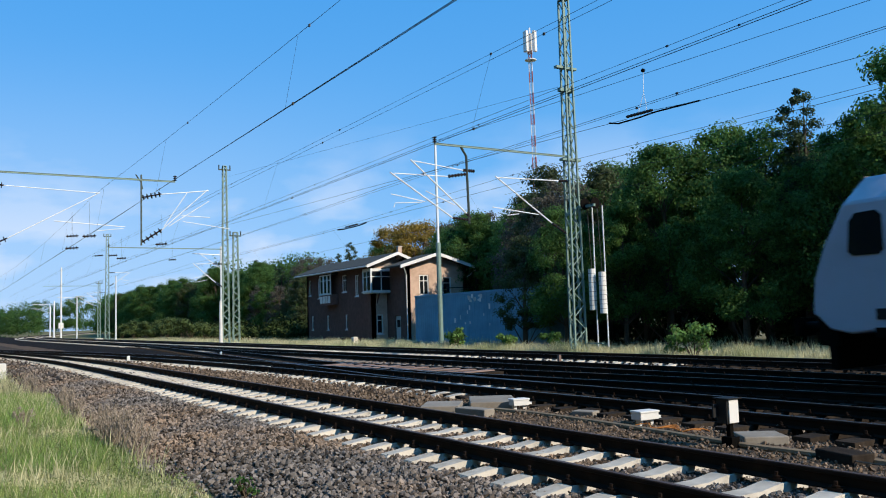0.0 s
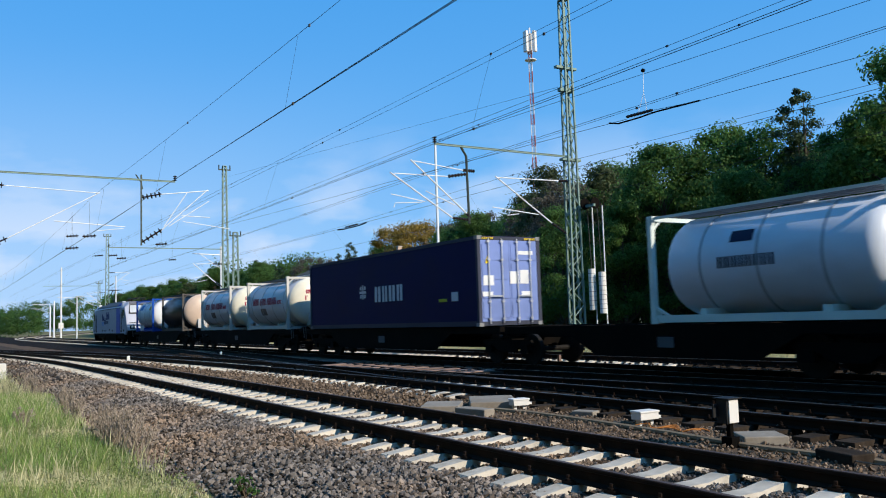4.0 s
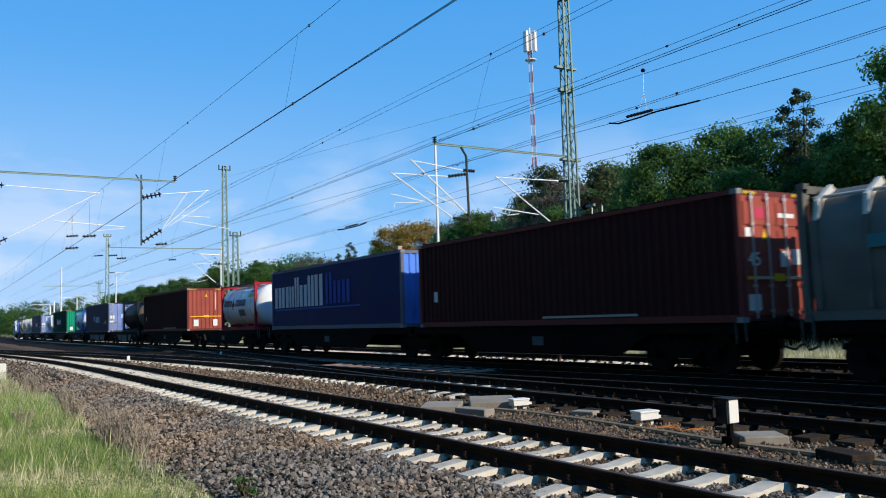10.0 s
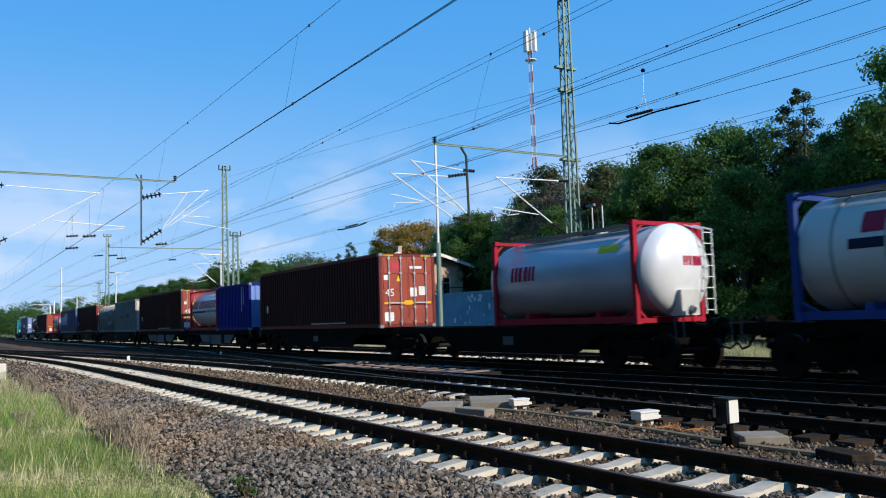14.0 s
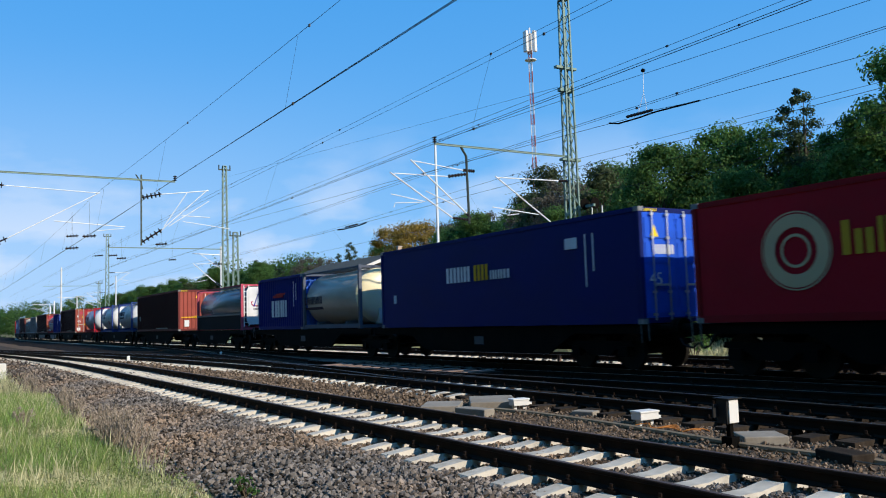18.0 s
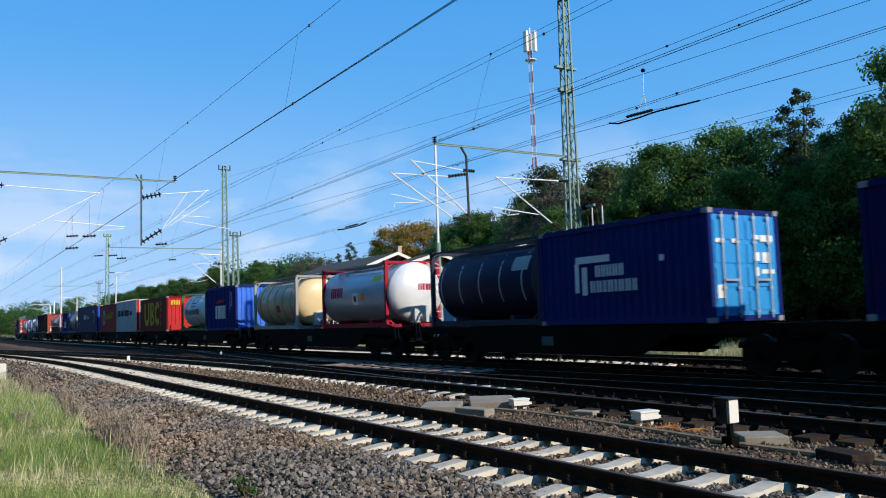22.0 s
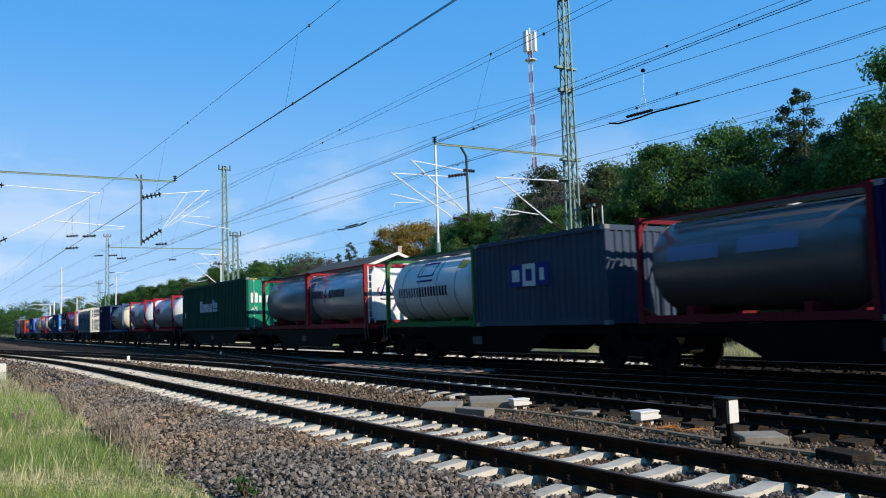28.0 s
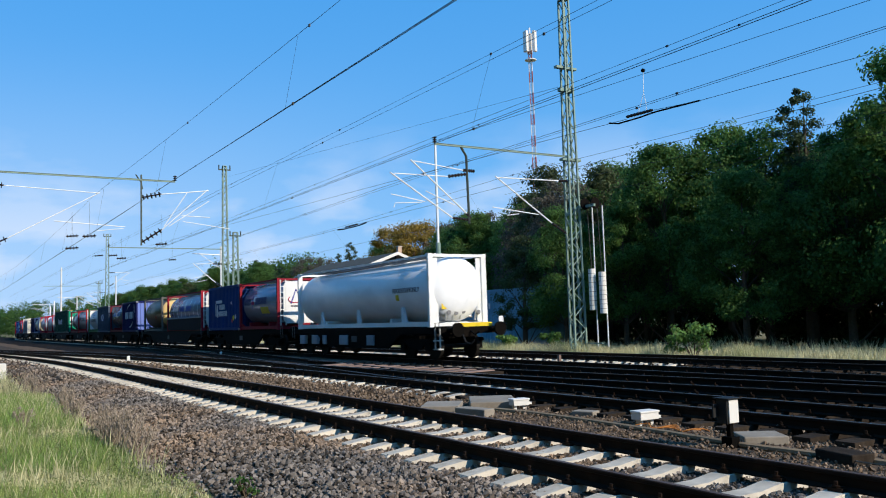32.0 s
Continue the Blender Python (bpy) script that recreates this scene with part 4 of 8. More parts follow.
    blocks(t, m, word((0.52, 0.55, 0.52, 0.55), -1.15, 2.36, 0.74, 0.12, (1, 3)), navy, "marking")
    blocks(t, m, word((0.8, 0.8, 0.8, 0.8, 0.8), -1.08, 1.98, 0.26, 0.2), (0.08, 0.10, 0.2), "marking")
    blocks(t, m, [(-3.5, 2.1, -2.3, 2.18), (-3.5, 1.95, -2.3, 2.06), (-3.3, 1.82, -2.3, 1.92)], (0.15, 0.35, 0.75), "marking", "pale blue bars of the emblem")
    blocks(t, m, [(-2.6 + i * 0.22, 1.28, -2.6 + i * 0.22 + 0.15, 1.36) for i in range(9)], (0.3, 0.32, 0.36), "marking")
    for ob in t.children:
        if ob.name.split(".")[0] in ("cab", "buffer_beam", "buffer", "snow_plough") and ob.data.vertices[0].co.x < 0:
            ob.location.x = -0.42
    TRAIN.append((t, -0.70, 0.0))


locomotive()


# ---- wagons ----
def wagon(a, b, style="dark", joints=()):
    """A container wagon from a to b along the train (over its buffers), with bogies at its ends and at its joints."""
    L = b - a
    t = thing("container_wagon", {"dark": "dark grimy flat container wagon on two bogies", "grey": "dark container wagon with pale grey side panels", "brown": "rusty brown flat container wagon"}[style] + (" and a joint" if joints else ""), "wagon", "container wagons of the goods train")
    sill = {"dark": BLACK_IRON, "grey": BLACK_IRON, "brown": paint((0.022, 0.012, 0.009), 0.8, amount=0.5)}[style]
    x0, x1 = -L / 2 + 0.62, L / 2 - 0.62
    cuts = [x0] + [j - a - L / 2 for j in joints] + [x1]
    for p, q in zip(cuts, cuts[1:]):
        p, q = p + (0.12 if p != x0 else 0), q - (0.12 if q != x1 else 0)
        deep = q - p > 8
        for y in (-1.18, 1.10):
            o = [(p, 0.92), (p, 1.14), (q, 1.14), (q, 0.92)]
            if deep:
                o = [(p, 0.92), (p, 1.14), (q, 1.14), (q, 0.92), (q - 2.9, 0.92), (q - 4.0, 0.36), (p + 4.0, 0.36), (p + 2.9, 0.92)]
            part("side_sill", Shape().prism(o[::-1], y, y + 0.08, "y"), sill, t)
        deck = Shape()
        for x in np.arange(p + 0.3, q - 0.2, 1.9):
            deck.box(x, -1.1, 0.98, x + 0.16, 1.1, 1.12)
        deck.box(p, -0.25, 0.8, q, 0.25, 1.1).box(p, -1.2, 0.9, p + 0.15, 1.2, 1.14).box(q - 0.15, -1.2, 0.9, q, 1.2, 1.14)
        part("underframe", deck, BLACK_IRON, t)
        if deep and style != "grey":
            part("brake_box", Shape().box((p + q) / 2 - 0.3, -1.2, 0.6, (p + q) / 2 + 0.2, -0.9, 0.85), paint((0.10, 0.10, 0.105), amount=0.6), t)
        if deep:
            part("brake_rod", Shape().tube((p + 2.6, 0.1, 0.55), (q - 2.6, 0.1, 0.55), 0.04, 5), BLACK_IRON, t)
            part("brake_cylinder", Shape().tube((p + 4.6, 0, 0.5), (p + 5.4, 0, 0.5), 0.2, 10), BLACK_IRON, t)
        if style == "grey" and deep:
            pale_panel = paint((0.15, 0.15, 0.155), 0.6, amount=0.7)
            mid = (p + q) / 2
            for pts in ([(p + 3.2, 0.9), (p + 3.9, 0.42), (mid - 1.35, 0.42), (mid - 1.35, 0.9)], [(mid - 1.15, 0.34), (mid + 1.05, 0.34), (mid + 1.05, 0.9), (mid - 1.15, 0.9)], [(mid + 1.75, 0.42), (q - 3.9, 0.42), (q - 3.2, 0.9), (mid + 1.75, 0.9)]):
                part("side_panel", Shape().prism(pts, -1.2, -1.184, "y"), pale_panel, t, "pale grey side panel")
    for d in (-1, 1):
        xe = d * (L / 2 - 0.62)
        for y in (-0.875, 0.875):
            bf = part("buffer", Shape().tube((xe, y, 1.05), (xe + d * 0.5, y, 1.05), 0.1, 10), BLACK_IRON, t)
            part("buffer_head", Shape().tube((xe + d * 0.5, y, 1.05), (xe + d * 0.6, y, 1.05), 0.24, 14), BLACK_IRON, bf)
        part("coupling", Shape().line([(xe, 0, 1.0), (xe + d * 0.3, 0, 0.86), (xe + d * 0.58, 0, 0.98)], 0.035), BLACK_IRON, t)
        part("brake_hose", Shape().line([(xe, -0.35, 0.95), (xe + d * 0.22, -0.35, 0.62), (xe + d * 0.45, -0.3, 0.55), (xe + d * 0.6, -0.25, 0.68)], 0.03), BLACK, t)
        part("hand_rail", Shape().line([(xe - d * 0.3, -1.22, 0.7), (xe - d * 0.3, -1.25, 1.3), (xe - d * 0.05, -1.25, 1.3), (xe - d * 0.05, -1.22, 0.75)], 0.016, 4), paint((0.12, 0.12, 0.115)), t)
    spots = [x0 + 2.0, x1 - 2.0] + [j - a - L / 2 for j in joints]
    for x in spots:
        fr = Shape()
        for y in (-1.08, 0.98):
            fr.prism([(x - 1.25, 0.62), (x - 1.2, 0.74), (x + 1.2, 0.74), (x + 1.25, 0.62), (x + 0.6, 0.52), (x + 0.4, 0.36), (x - 0.4, 0.36), (x - 0.6, 0.52)][::-1], y, y + 0.1, "y")
        fr.box(x - 0.25, -1.05, 0.55, x + 0.25, 1.05, 0.85)
        bo = part("bogie", fr, BLACK_IRON, t)
        for ax in (-0.9, 0.9):
            wh = Shape()
            for y in (-0.75, 0.75):
                wh.tube((x + ax, y - 0.065, 0.46), (x + ax, y + 0.065, 0.46), 0.458, 22)
            ws = part("wheelset", wh.tube((x + ax, -0.9, 0.46), (x + ax, 0.9, 0.46), 0.08, 8), WHEEL_IRON, bo)
            for y in (-1.12, 1.0):
                part("axle_box", Shape().box(x + ax - 0.16, y, 0.34, x + ax + 0.16, y + 0.12, 0.6), BLACK_IRON, bo)
    TRAIN.append((t, (a + b) / 2, 0.0))
    return t


# place of each load along the train, its length, and the wagons under them
F20, F30, F40, F45 = 6.058, 9.125, 12.192, 13.716
WAGONS = (  # first load's front, last load's rear, style, joints
    (11.12, 26.40, "dark", ()), (31.2, 46.25, "dark", ()), (49.35, 76.42, "dark", (64.2,)), (79.36, 106.6, "brown", (94.3,)), (109.4, 136.7, "grey", (124.3,)), (139.32, 166.85, "dark", (154.3,)),
    (169.55, 198.3, "dark", (183.9,)), (199.65, 218.15, "dark", ()), (219.8, 248.05, "grey", (234.7,)), (249.88, 277.2, "dark", (264.8,)), (281.55, 296.9, "dark", ()), (299.65, 327.1, "dark", (314.6,)),
    (330.15, 358.1, "dark", (343.4,)), (359.7, 377.95, "dark", ()), (379.5, 404.94, "dark", (391.0,)), (408.1, 423.3, "dark", ()), (426.7, 454.7, "dark", (440.6,)), (457.6, 484.75, "dark", (471.0,)),
    (488.0, 503.2, "dark", ()), (506.4, 534.7, "brown", (521.4,)), (536.5, 562.0, "dark", (549.2,)), (565.0, 581.95, "brown", ()), (583.65, 595.85, "dark", ()), (598.6, 610.8, "dark", ()))
for i, (a, b, style, joints) in enumerate(WAGONS):
    lo = 8.95 if i == 0 else (WAGONS[i - 1][1] + a) / 2
    hi = 612.1 if i == len(WAGONS) - 1 else (b + WAGONS[i + 1][0]) / 2
    w = wagon(lo, hi, style, joints)
    if i == len(WAGONS) - 1:
        L = hi - lo
        part("tail_plate", Shape().box(L / 2 - 0.60, 1.2, 1.14, L / 2 - 0.57, 1.38, 1.48), paint((0.78, 0.78, 0.76), 0.4, amount=0.1), w, "white tail plate")
        for k, z in enumerate((0.38, 0.68)):
            part("step", Shape().box(L / 2 - 1.0, -1.3, z, L / 2 - 0.66, -1.08, z + 0.04), paint((0.55, 0.55, 0.53), 0.5, 0.3), w, "pale step iron")
        for x in (-1.0, -0.68):
            part("step_hanger", Shape().box(L / 2 + x, -1.24, 0.38, L / 2 + x + 0.035, -1.2, 1.1), paint((0.55, 0.55, 0.53), 0.5, 0.3), w)
        for x, wide in ((1.6, 0.55), (3.0, 0.6), (4.2, 0.4), (6.0, 0.8), (8.6, 0.6)):
            part("equipment_box", Shape().box(-L / 2 + x, -1.24, 0.48, -L / 2 + x + wide, -1.05, 0.88), paint((0.34, 0.35, 0.38), 0.6, amount=0.6), w, "pale grey equipment box", bevel=0.02)

# maroon and navy are darkened for the shaded sides; ends get lighter copies
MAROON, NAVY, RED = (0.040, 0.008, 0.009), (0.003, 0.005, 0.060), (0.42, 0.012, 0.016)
WHITE, CREAM, SILVER = (0.74, 0.75, 0.76), (0.66, 0.60, 0.48), (0.40, 0.43, 0.51)
BLUE_F, RED_F, GREEN_F = (0.010, 0.075, 0.38), (0.36, 0.014, 0.032), (0.035, 0.15, 0.045)
INK, CRIMSON = (0.015, 0.018, 0.05), (0.35, 0.01, 0.05)
PALE = (0.62, 0.64, 0.68)


def hartings(t, L, W, H, pieces, rgb=(0.75, 0.75, 0.74)):
    blocks(t, rear_wall(L, W), pieces, rgb, "placard", "white placards")


def numerals(t, L, W, x, z, size, text="45", rgb=(0.75, 0.75, 0.74)):
    me = lettering(text, size)
    me.transform(rear_wall(L, W) @ Matrix.Translation((x, -0.03, z)))
    me.materials.append(paint(rgb, 0.5, amount=0.1))
    ob = new("numerals", me)
    ob.parent = t


def box45(label, front, rgb, doors=True, ribs=False, **kw):
    t = container(label, F45, rgb, 2.896, 2.5, doors, ribs, **kw)
    return place(t, front, F45)


# the train's loads, from the locomotive back
t = place(tank("white tank container in a bright blue frame", F20, WHITE, BLUE_F, bands=3, end_rgb=(0.8, 0.8, 0.8), overhang=0.5), 11.1, F20)
on_drum(t, F20, 0.9, 1.75, 1.05, 0.42, (0.05, 0.22, 0.5), label="blue emblem")
on_drum(t, F20, 4.3, 1.7, 0.8, 0.32, (0.75, 0.42, 0.03), label="orange hazard panel")
on_drum(t, F20, 4.3, 2.03, 0.8, 0.2, PALE)
blocks(t, near_wall(F20, 2.45), [(1.75, 0.08, 2.95, 0.5)], (0.7, 0.7, 0.7), "number_panel", "white panel")
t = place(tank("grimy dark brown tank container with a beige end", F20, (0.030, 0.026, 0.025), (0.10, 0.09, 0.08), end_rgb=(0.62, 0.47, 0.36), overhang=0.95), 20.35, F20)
for front in (31.1, 40.28):
    t = place(tank("dirty white tank container with dark red lettering", F20, (0.62, 0.61, 0.63), (0.55, 0.53, 0.48), bands=4, end_rgb=(0.80, 0.74, 0.58), overhang=0.95, side_rail=False), front, F20)
    drum_word(t, F20, (0.7, 0.7, 0.7), 0.9, 1.28, 0.36, CRIMSON, 0.12, label="dark red operator's name as plain blocks")
    drum_word(t, F20, (0.65, 0.65, 0.65), 2.05, 1.28, 0.36, CRIMSON, 0.12)
    drum_word(t, F20, (0.65, 0.65, 0.6, 0.65, 0.65), 3.05, 1.28, 0.36, CRIMSON, 0.12)
    drum_word(t, F20, (0.8, 0.8, 1.0), 4.55, 1.28, 0.2, CRIMSON, 0.15)
    on_drum(t, F20, 2.0, 0.75, 0.8, 0.35, (0.14, 0.11, 0.10), label="rusty stain")
    blocks(t, rear_wall(F20 + 1.15, 1.2), word((0.7, 0.7, 0.7, 0.2, 0.7), 0.15, 1.72, 0.2, 0.1) + word((0.7, 0.7, 0.7, 0.7), 0.1, 1.4, 0.22, 0.1), CRIMSON, "marking")


def navy45(front, label):
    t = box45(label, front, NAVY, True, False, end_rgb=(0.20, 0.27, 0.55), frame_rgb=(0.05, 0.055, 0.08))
    m = near_wall(F45, 2.5)
    blocks(t, m, [(5.15, 1.38, 5.75, 1.48), (5.4, 1.15, 5.5, 1.72), (5.2, 1.2, 5.34, 1.34), (5.56, 1.2, 5.7, 1.34), (5.2, 1.53, 5.34, 1.67), (5.56, 1.53, 5.7, 1.67)], PALE, "emblem", "white cross emblem")
    blocks(t, m, word((0.8, 0.65, 0.8, 0.7), 6.5, 1.0, 0.6, 0.25), PALE, "marking", "pale letters as plain blocks")
    blocks(t, m, [(12.1, 0.85, 12.5, 1.15)], PALE, "placard")
    blocks(t, m, [(11.3, 0.85, 11.8, 0.95)], (0.5, 0.5, 0.05), "placard")
    stripes(t, F45, 2.5, 2.896)
    hartings(t, F45, 2.5, 2.896, [(0.2, 1.3, 0.6, 1.62), (1.65, 1.35, 2.0, 1.8), (1.25, 1.35, 1.6, 1.75), (0.15, 0.95, 0.55, 1.1), (1.7, 0.9, 2.1, 1.1), (1.6, 2.3, 2.2, 2.42)])
    blocks(t, rear_wall(F45, 2.5), [(0.28, 2.0, 0.46, 2.16), (0.33, 2.16, 0.41, 2.26)], (0.75, 0.55, 0.03), "warning_sign", "yellow triangle")
    return t


navy45(49.35, "long dark blue container with a pale cross emblem and sunlit doors")
t = place(tank("white and pale blue tank container in a white frame", F20, (0.62, 0.67, 0.76), (0.66, 0.72, 0.66), bands=3, overhang=0.1), 70.36, F20)
drum_word(t, F20, (2.4,), 2.3, 1.75, 0.25, INK)
drum_word(t, F20, (0.6,) * 8, 2.0, 1.2, 0.25, INK, 0.15)


def green45(front, label, doors):
    t = box45(label, front, (0.004, 0.06, 0.042), doors, True, end_rgb=(0.008, 0.26, 0.15))
    m = near_wall(F45, 2.5)
    blocks(t, m, word((0.75, 0.6, 0.6, 0.6, 0.6), 4.4, 1.15, 0.72, 0.12, (1, 2, 3, 4)), PALE, "marking", "white script name as plain blocks")
    blocks(t, m, [(7.2, 1.15, 8.2, 1.32), (7.2, 1.36, 7.6, 1.85), (7.65, 1.36, 8.2, 1.7)], (0.45, 0.55, 0.65), "emblem", "pale blue square emblem")
    blocks(t, m, [(0.7, 0.85, 0.9, 1.2)], PALE, "placard")
    stripes(t, F45, 2.5, 2.896)
    if doors:
        blocks(t, rear_wall(F45, 2.5), word((0.7, 0.6, 0.6, 0.6), 0.25, 1.5, 0.55, 0.15, (1, 2, 3)), (0.75, 0.76, 0.75), "marking")
        numerals(t, F45, 2.5, 0.25, 1.0, 0.4)
    else:
        hartings(t, F45, 2.5, 2.896, [(0.42, 0.3, 0.78, 0.75), (1.75, 0.3, 2.1, 0.75)])
        blocks(t, rear_wall(F45, 2.5), [(1.45, 1.5, 1.5, 2.55)], (0.6, 0.7, 0.65), "marking")
        blocks(t, rear_wall(F45, 2.5), [(1.2, 2.3, 1.32, 2.46)], (0.75, 0.6, 0.05), "warning_sign", "yellow sign")
    return t


green45(79.36, "green corrugated forty-five foot container with white script lettering", False)
t = place(tank("large white tank container in a dark blue frame", F20, (0.66, 0.66, 0.70), BLUE_F, bands=3, end_rgb=(0.78, 0.78, 0.76), overhang=0.65), 100.52, F20)
on_drum(t, F20, 1.85, 0.95, 0.95, 0.35, (0.10, 0.05, 0.03), label="brown hazard panel")
on_drum(t, F20, 4.35, 1.35, 0.75, 0.28, (0.65, 0.5, 0.03), label="yellow panel")
on_drum(t, F20, 4.3, 1.75, 1.0, 0.3, PALE)
t = navy45(109.4, "long dark blue container with white numerals on its blue doors")
numerals(t, F45, 2.5, 0.22, 1.25, 0.42)
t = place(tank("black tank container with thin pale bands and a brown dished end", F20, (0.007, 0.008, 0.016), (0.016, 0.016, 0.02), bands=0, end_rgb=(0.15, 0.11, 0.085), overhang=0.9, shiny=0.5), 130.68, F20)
for i in range(6):
    on_drum(t, F20, 0.45 + i * 1.02, 0.8, 0.04, 1.35, (0.22, 0.22, 0.23), "band", "thin pale band")


def maroon45(front, label, doors, ribs=True):
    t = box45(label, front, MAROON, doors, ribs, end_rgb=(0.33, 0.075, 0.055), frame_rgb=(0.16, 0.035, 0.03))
    m = near_wall(F45, 2.5)
    blocks(t, m, [(1.0, 0.85, 1.22, 1.2)], PALE, "placard")
    blocks(t, m, [(6.9, 0.2, 10.6, 0.26)], (0.4, 0.36, 0.3), "marking")
    stripes(t, F45, 2.5, 2.896)
    R = rear_wall(F45, 2.5)
    blocks(t, R, [(0.2, 0.92, 2.3, 0.99), (1.1, 0.88, 1.45, 1.05)], (0.8, 0.45, 0.03), "stripe", "yellow stripe")
    if doors:
        hartings(t, F45, 2.5, 2.896, [(0.2, 1.85, 0.4, 2.05), (1.35, 1.2, 1.65, 1.55), (1.75, 1.25, 2.05, 1.6), (1.35, 2.3, 1.9, 2.4), (0.2, 0.25, 0.6, 0.6)])
        blocks(t, R, [(0.55, 2.25, 0.85, 2.5)], (0.5, 0.05, 0.1), "placard", "red placard")
        blocks(t, R, [(0.75, 1.8, 0.92, 1.95), (0.8, 1.95, 0.87, 2.03)], (0.8, 0.55, 0.03), "warning_sign")
        numerals(t, F45, 2.5, 0.22, 1.22, 0.42)
    else:
        hartings(t, F45, 2.5, 2.896, [(0.42, 0.3, 0.75, 0.75), (1.75, 0.3, 2.05, 0.75)])
        blocks(t, R, [(1.88, 1.4, 1.94, 2.6)], (0.7, 0.5, 0.45), "marking")
        blocks(t, R, [(1.2, 2.3, 1.36, 2.5)], (0.8, 0.55, 0.03), "warning_sign", "yellow sign")
    return t


maroon45(139.35, "maroon corrugated forty-five foot container with a plain ribbed end", False)
def wassink(t, L, x=0.7, h=0.42, rgb=INK):
    drum_word(t, L, (0.62, 0.2, 0.5, 0.6, 0.62, 0.5), x, 1.35, h, rgb, 0.12, label="dark lettering as plain blocks")
    on_drum(t, L, x + h * 4.2, 1.15, h * 0.35, h * 1.9, (0.04, 0.05, 0.25), "emblem", "blue and red star emblem")
    on_drum(t, L, x + h * 3.95, 1.35, h * 1.2, h * 0.5, CRIMSON, "emblem")
    drum_word(t, L, (0.85, 0.62, 0.55, 0.55, 0.2, 0.62, 0.62), x + h * 5.6, 1.35, h, rgb, 0.12)


t = place(tank("white tank container in red frame with lettering and star emblem", F20, (0.72, 0.72, 0.74), RED_F, bands=3, end_rgb=(0.8, 0.8, 0.8), overhang=0.9), 160.78, F20)
wassink(t, F20, 0.45, 0.37)
on_drum(t, F20, 4.4, 1.8, 0.95, 0.24, (0.65, 0.45, 0.05), label="yellow panel")
on_drum(t, F20, 4.45, 2.08, 0.9, 0.2, (0.12, 0.15, 0.4))
on_drum(t, F20, 3.0, 0.8, 1.1, 0.36, (0.16, 0.13, 0.11))
t = box45("blue forty-five foot container with big pale faded lettering", 169.55, (0.003, 0.014, 0.085), False, False, end_rgb=(0.10, 0.24, 0.75), frame_rgb=(0.14, 0.15, 0.2))
blocks(t, near_wall(F45, 2.5), word((0.60, 0.62, 0.40, 0.36, 0.62, 0.2, 0.2, 0.62), 0.5, 1.05, 1.4, 0.09, (0, 1, 2, 4)), (0.55, 0.58, 0.64), "marking", "pale grey lettering as plain blocks")
blocks(t, near_wall(F45, 2.5), word((0.18, 0.18, 0.55, 0.55), 6.8, 1.1, 1.35, 0.12, (2, 3)), (0.02, 0.06, 0.32), "marking", "faded blue lettering")
blocks(t, near_wall(F45, 2.5), [(0.6, 0.92, 10.2, 0.98)], (0.02, 0.09, 0.40), "stripe")
t = maroon45(184.58, "maroon forty-five foot container with white numerals on its doors", True)


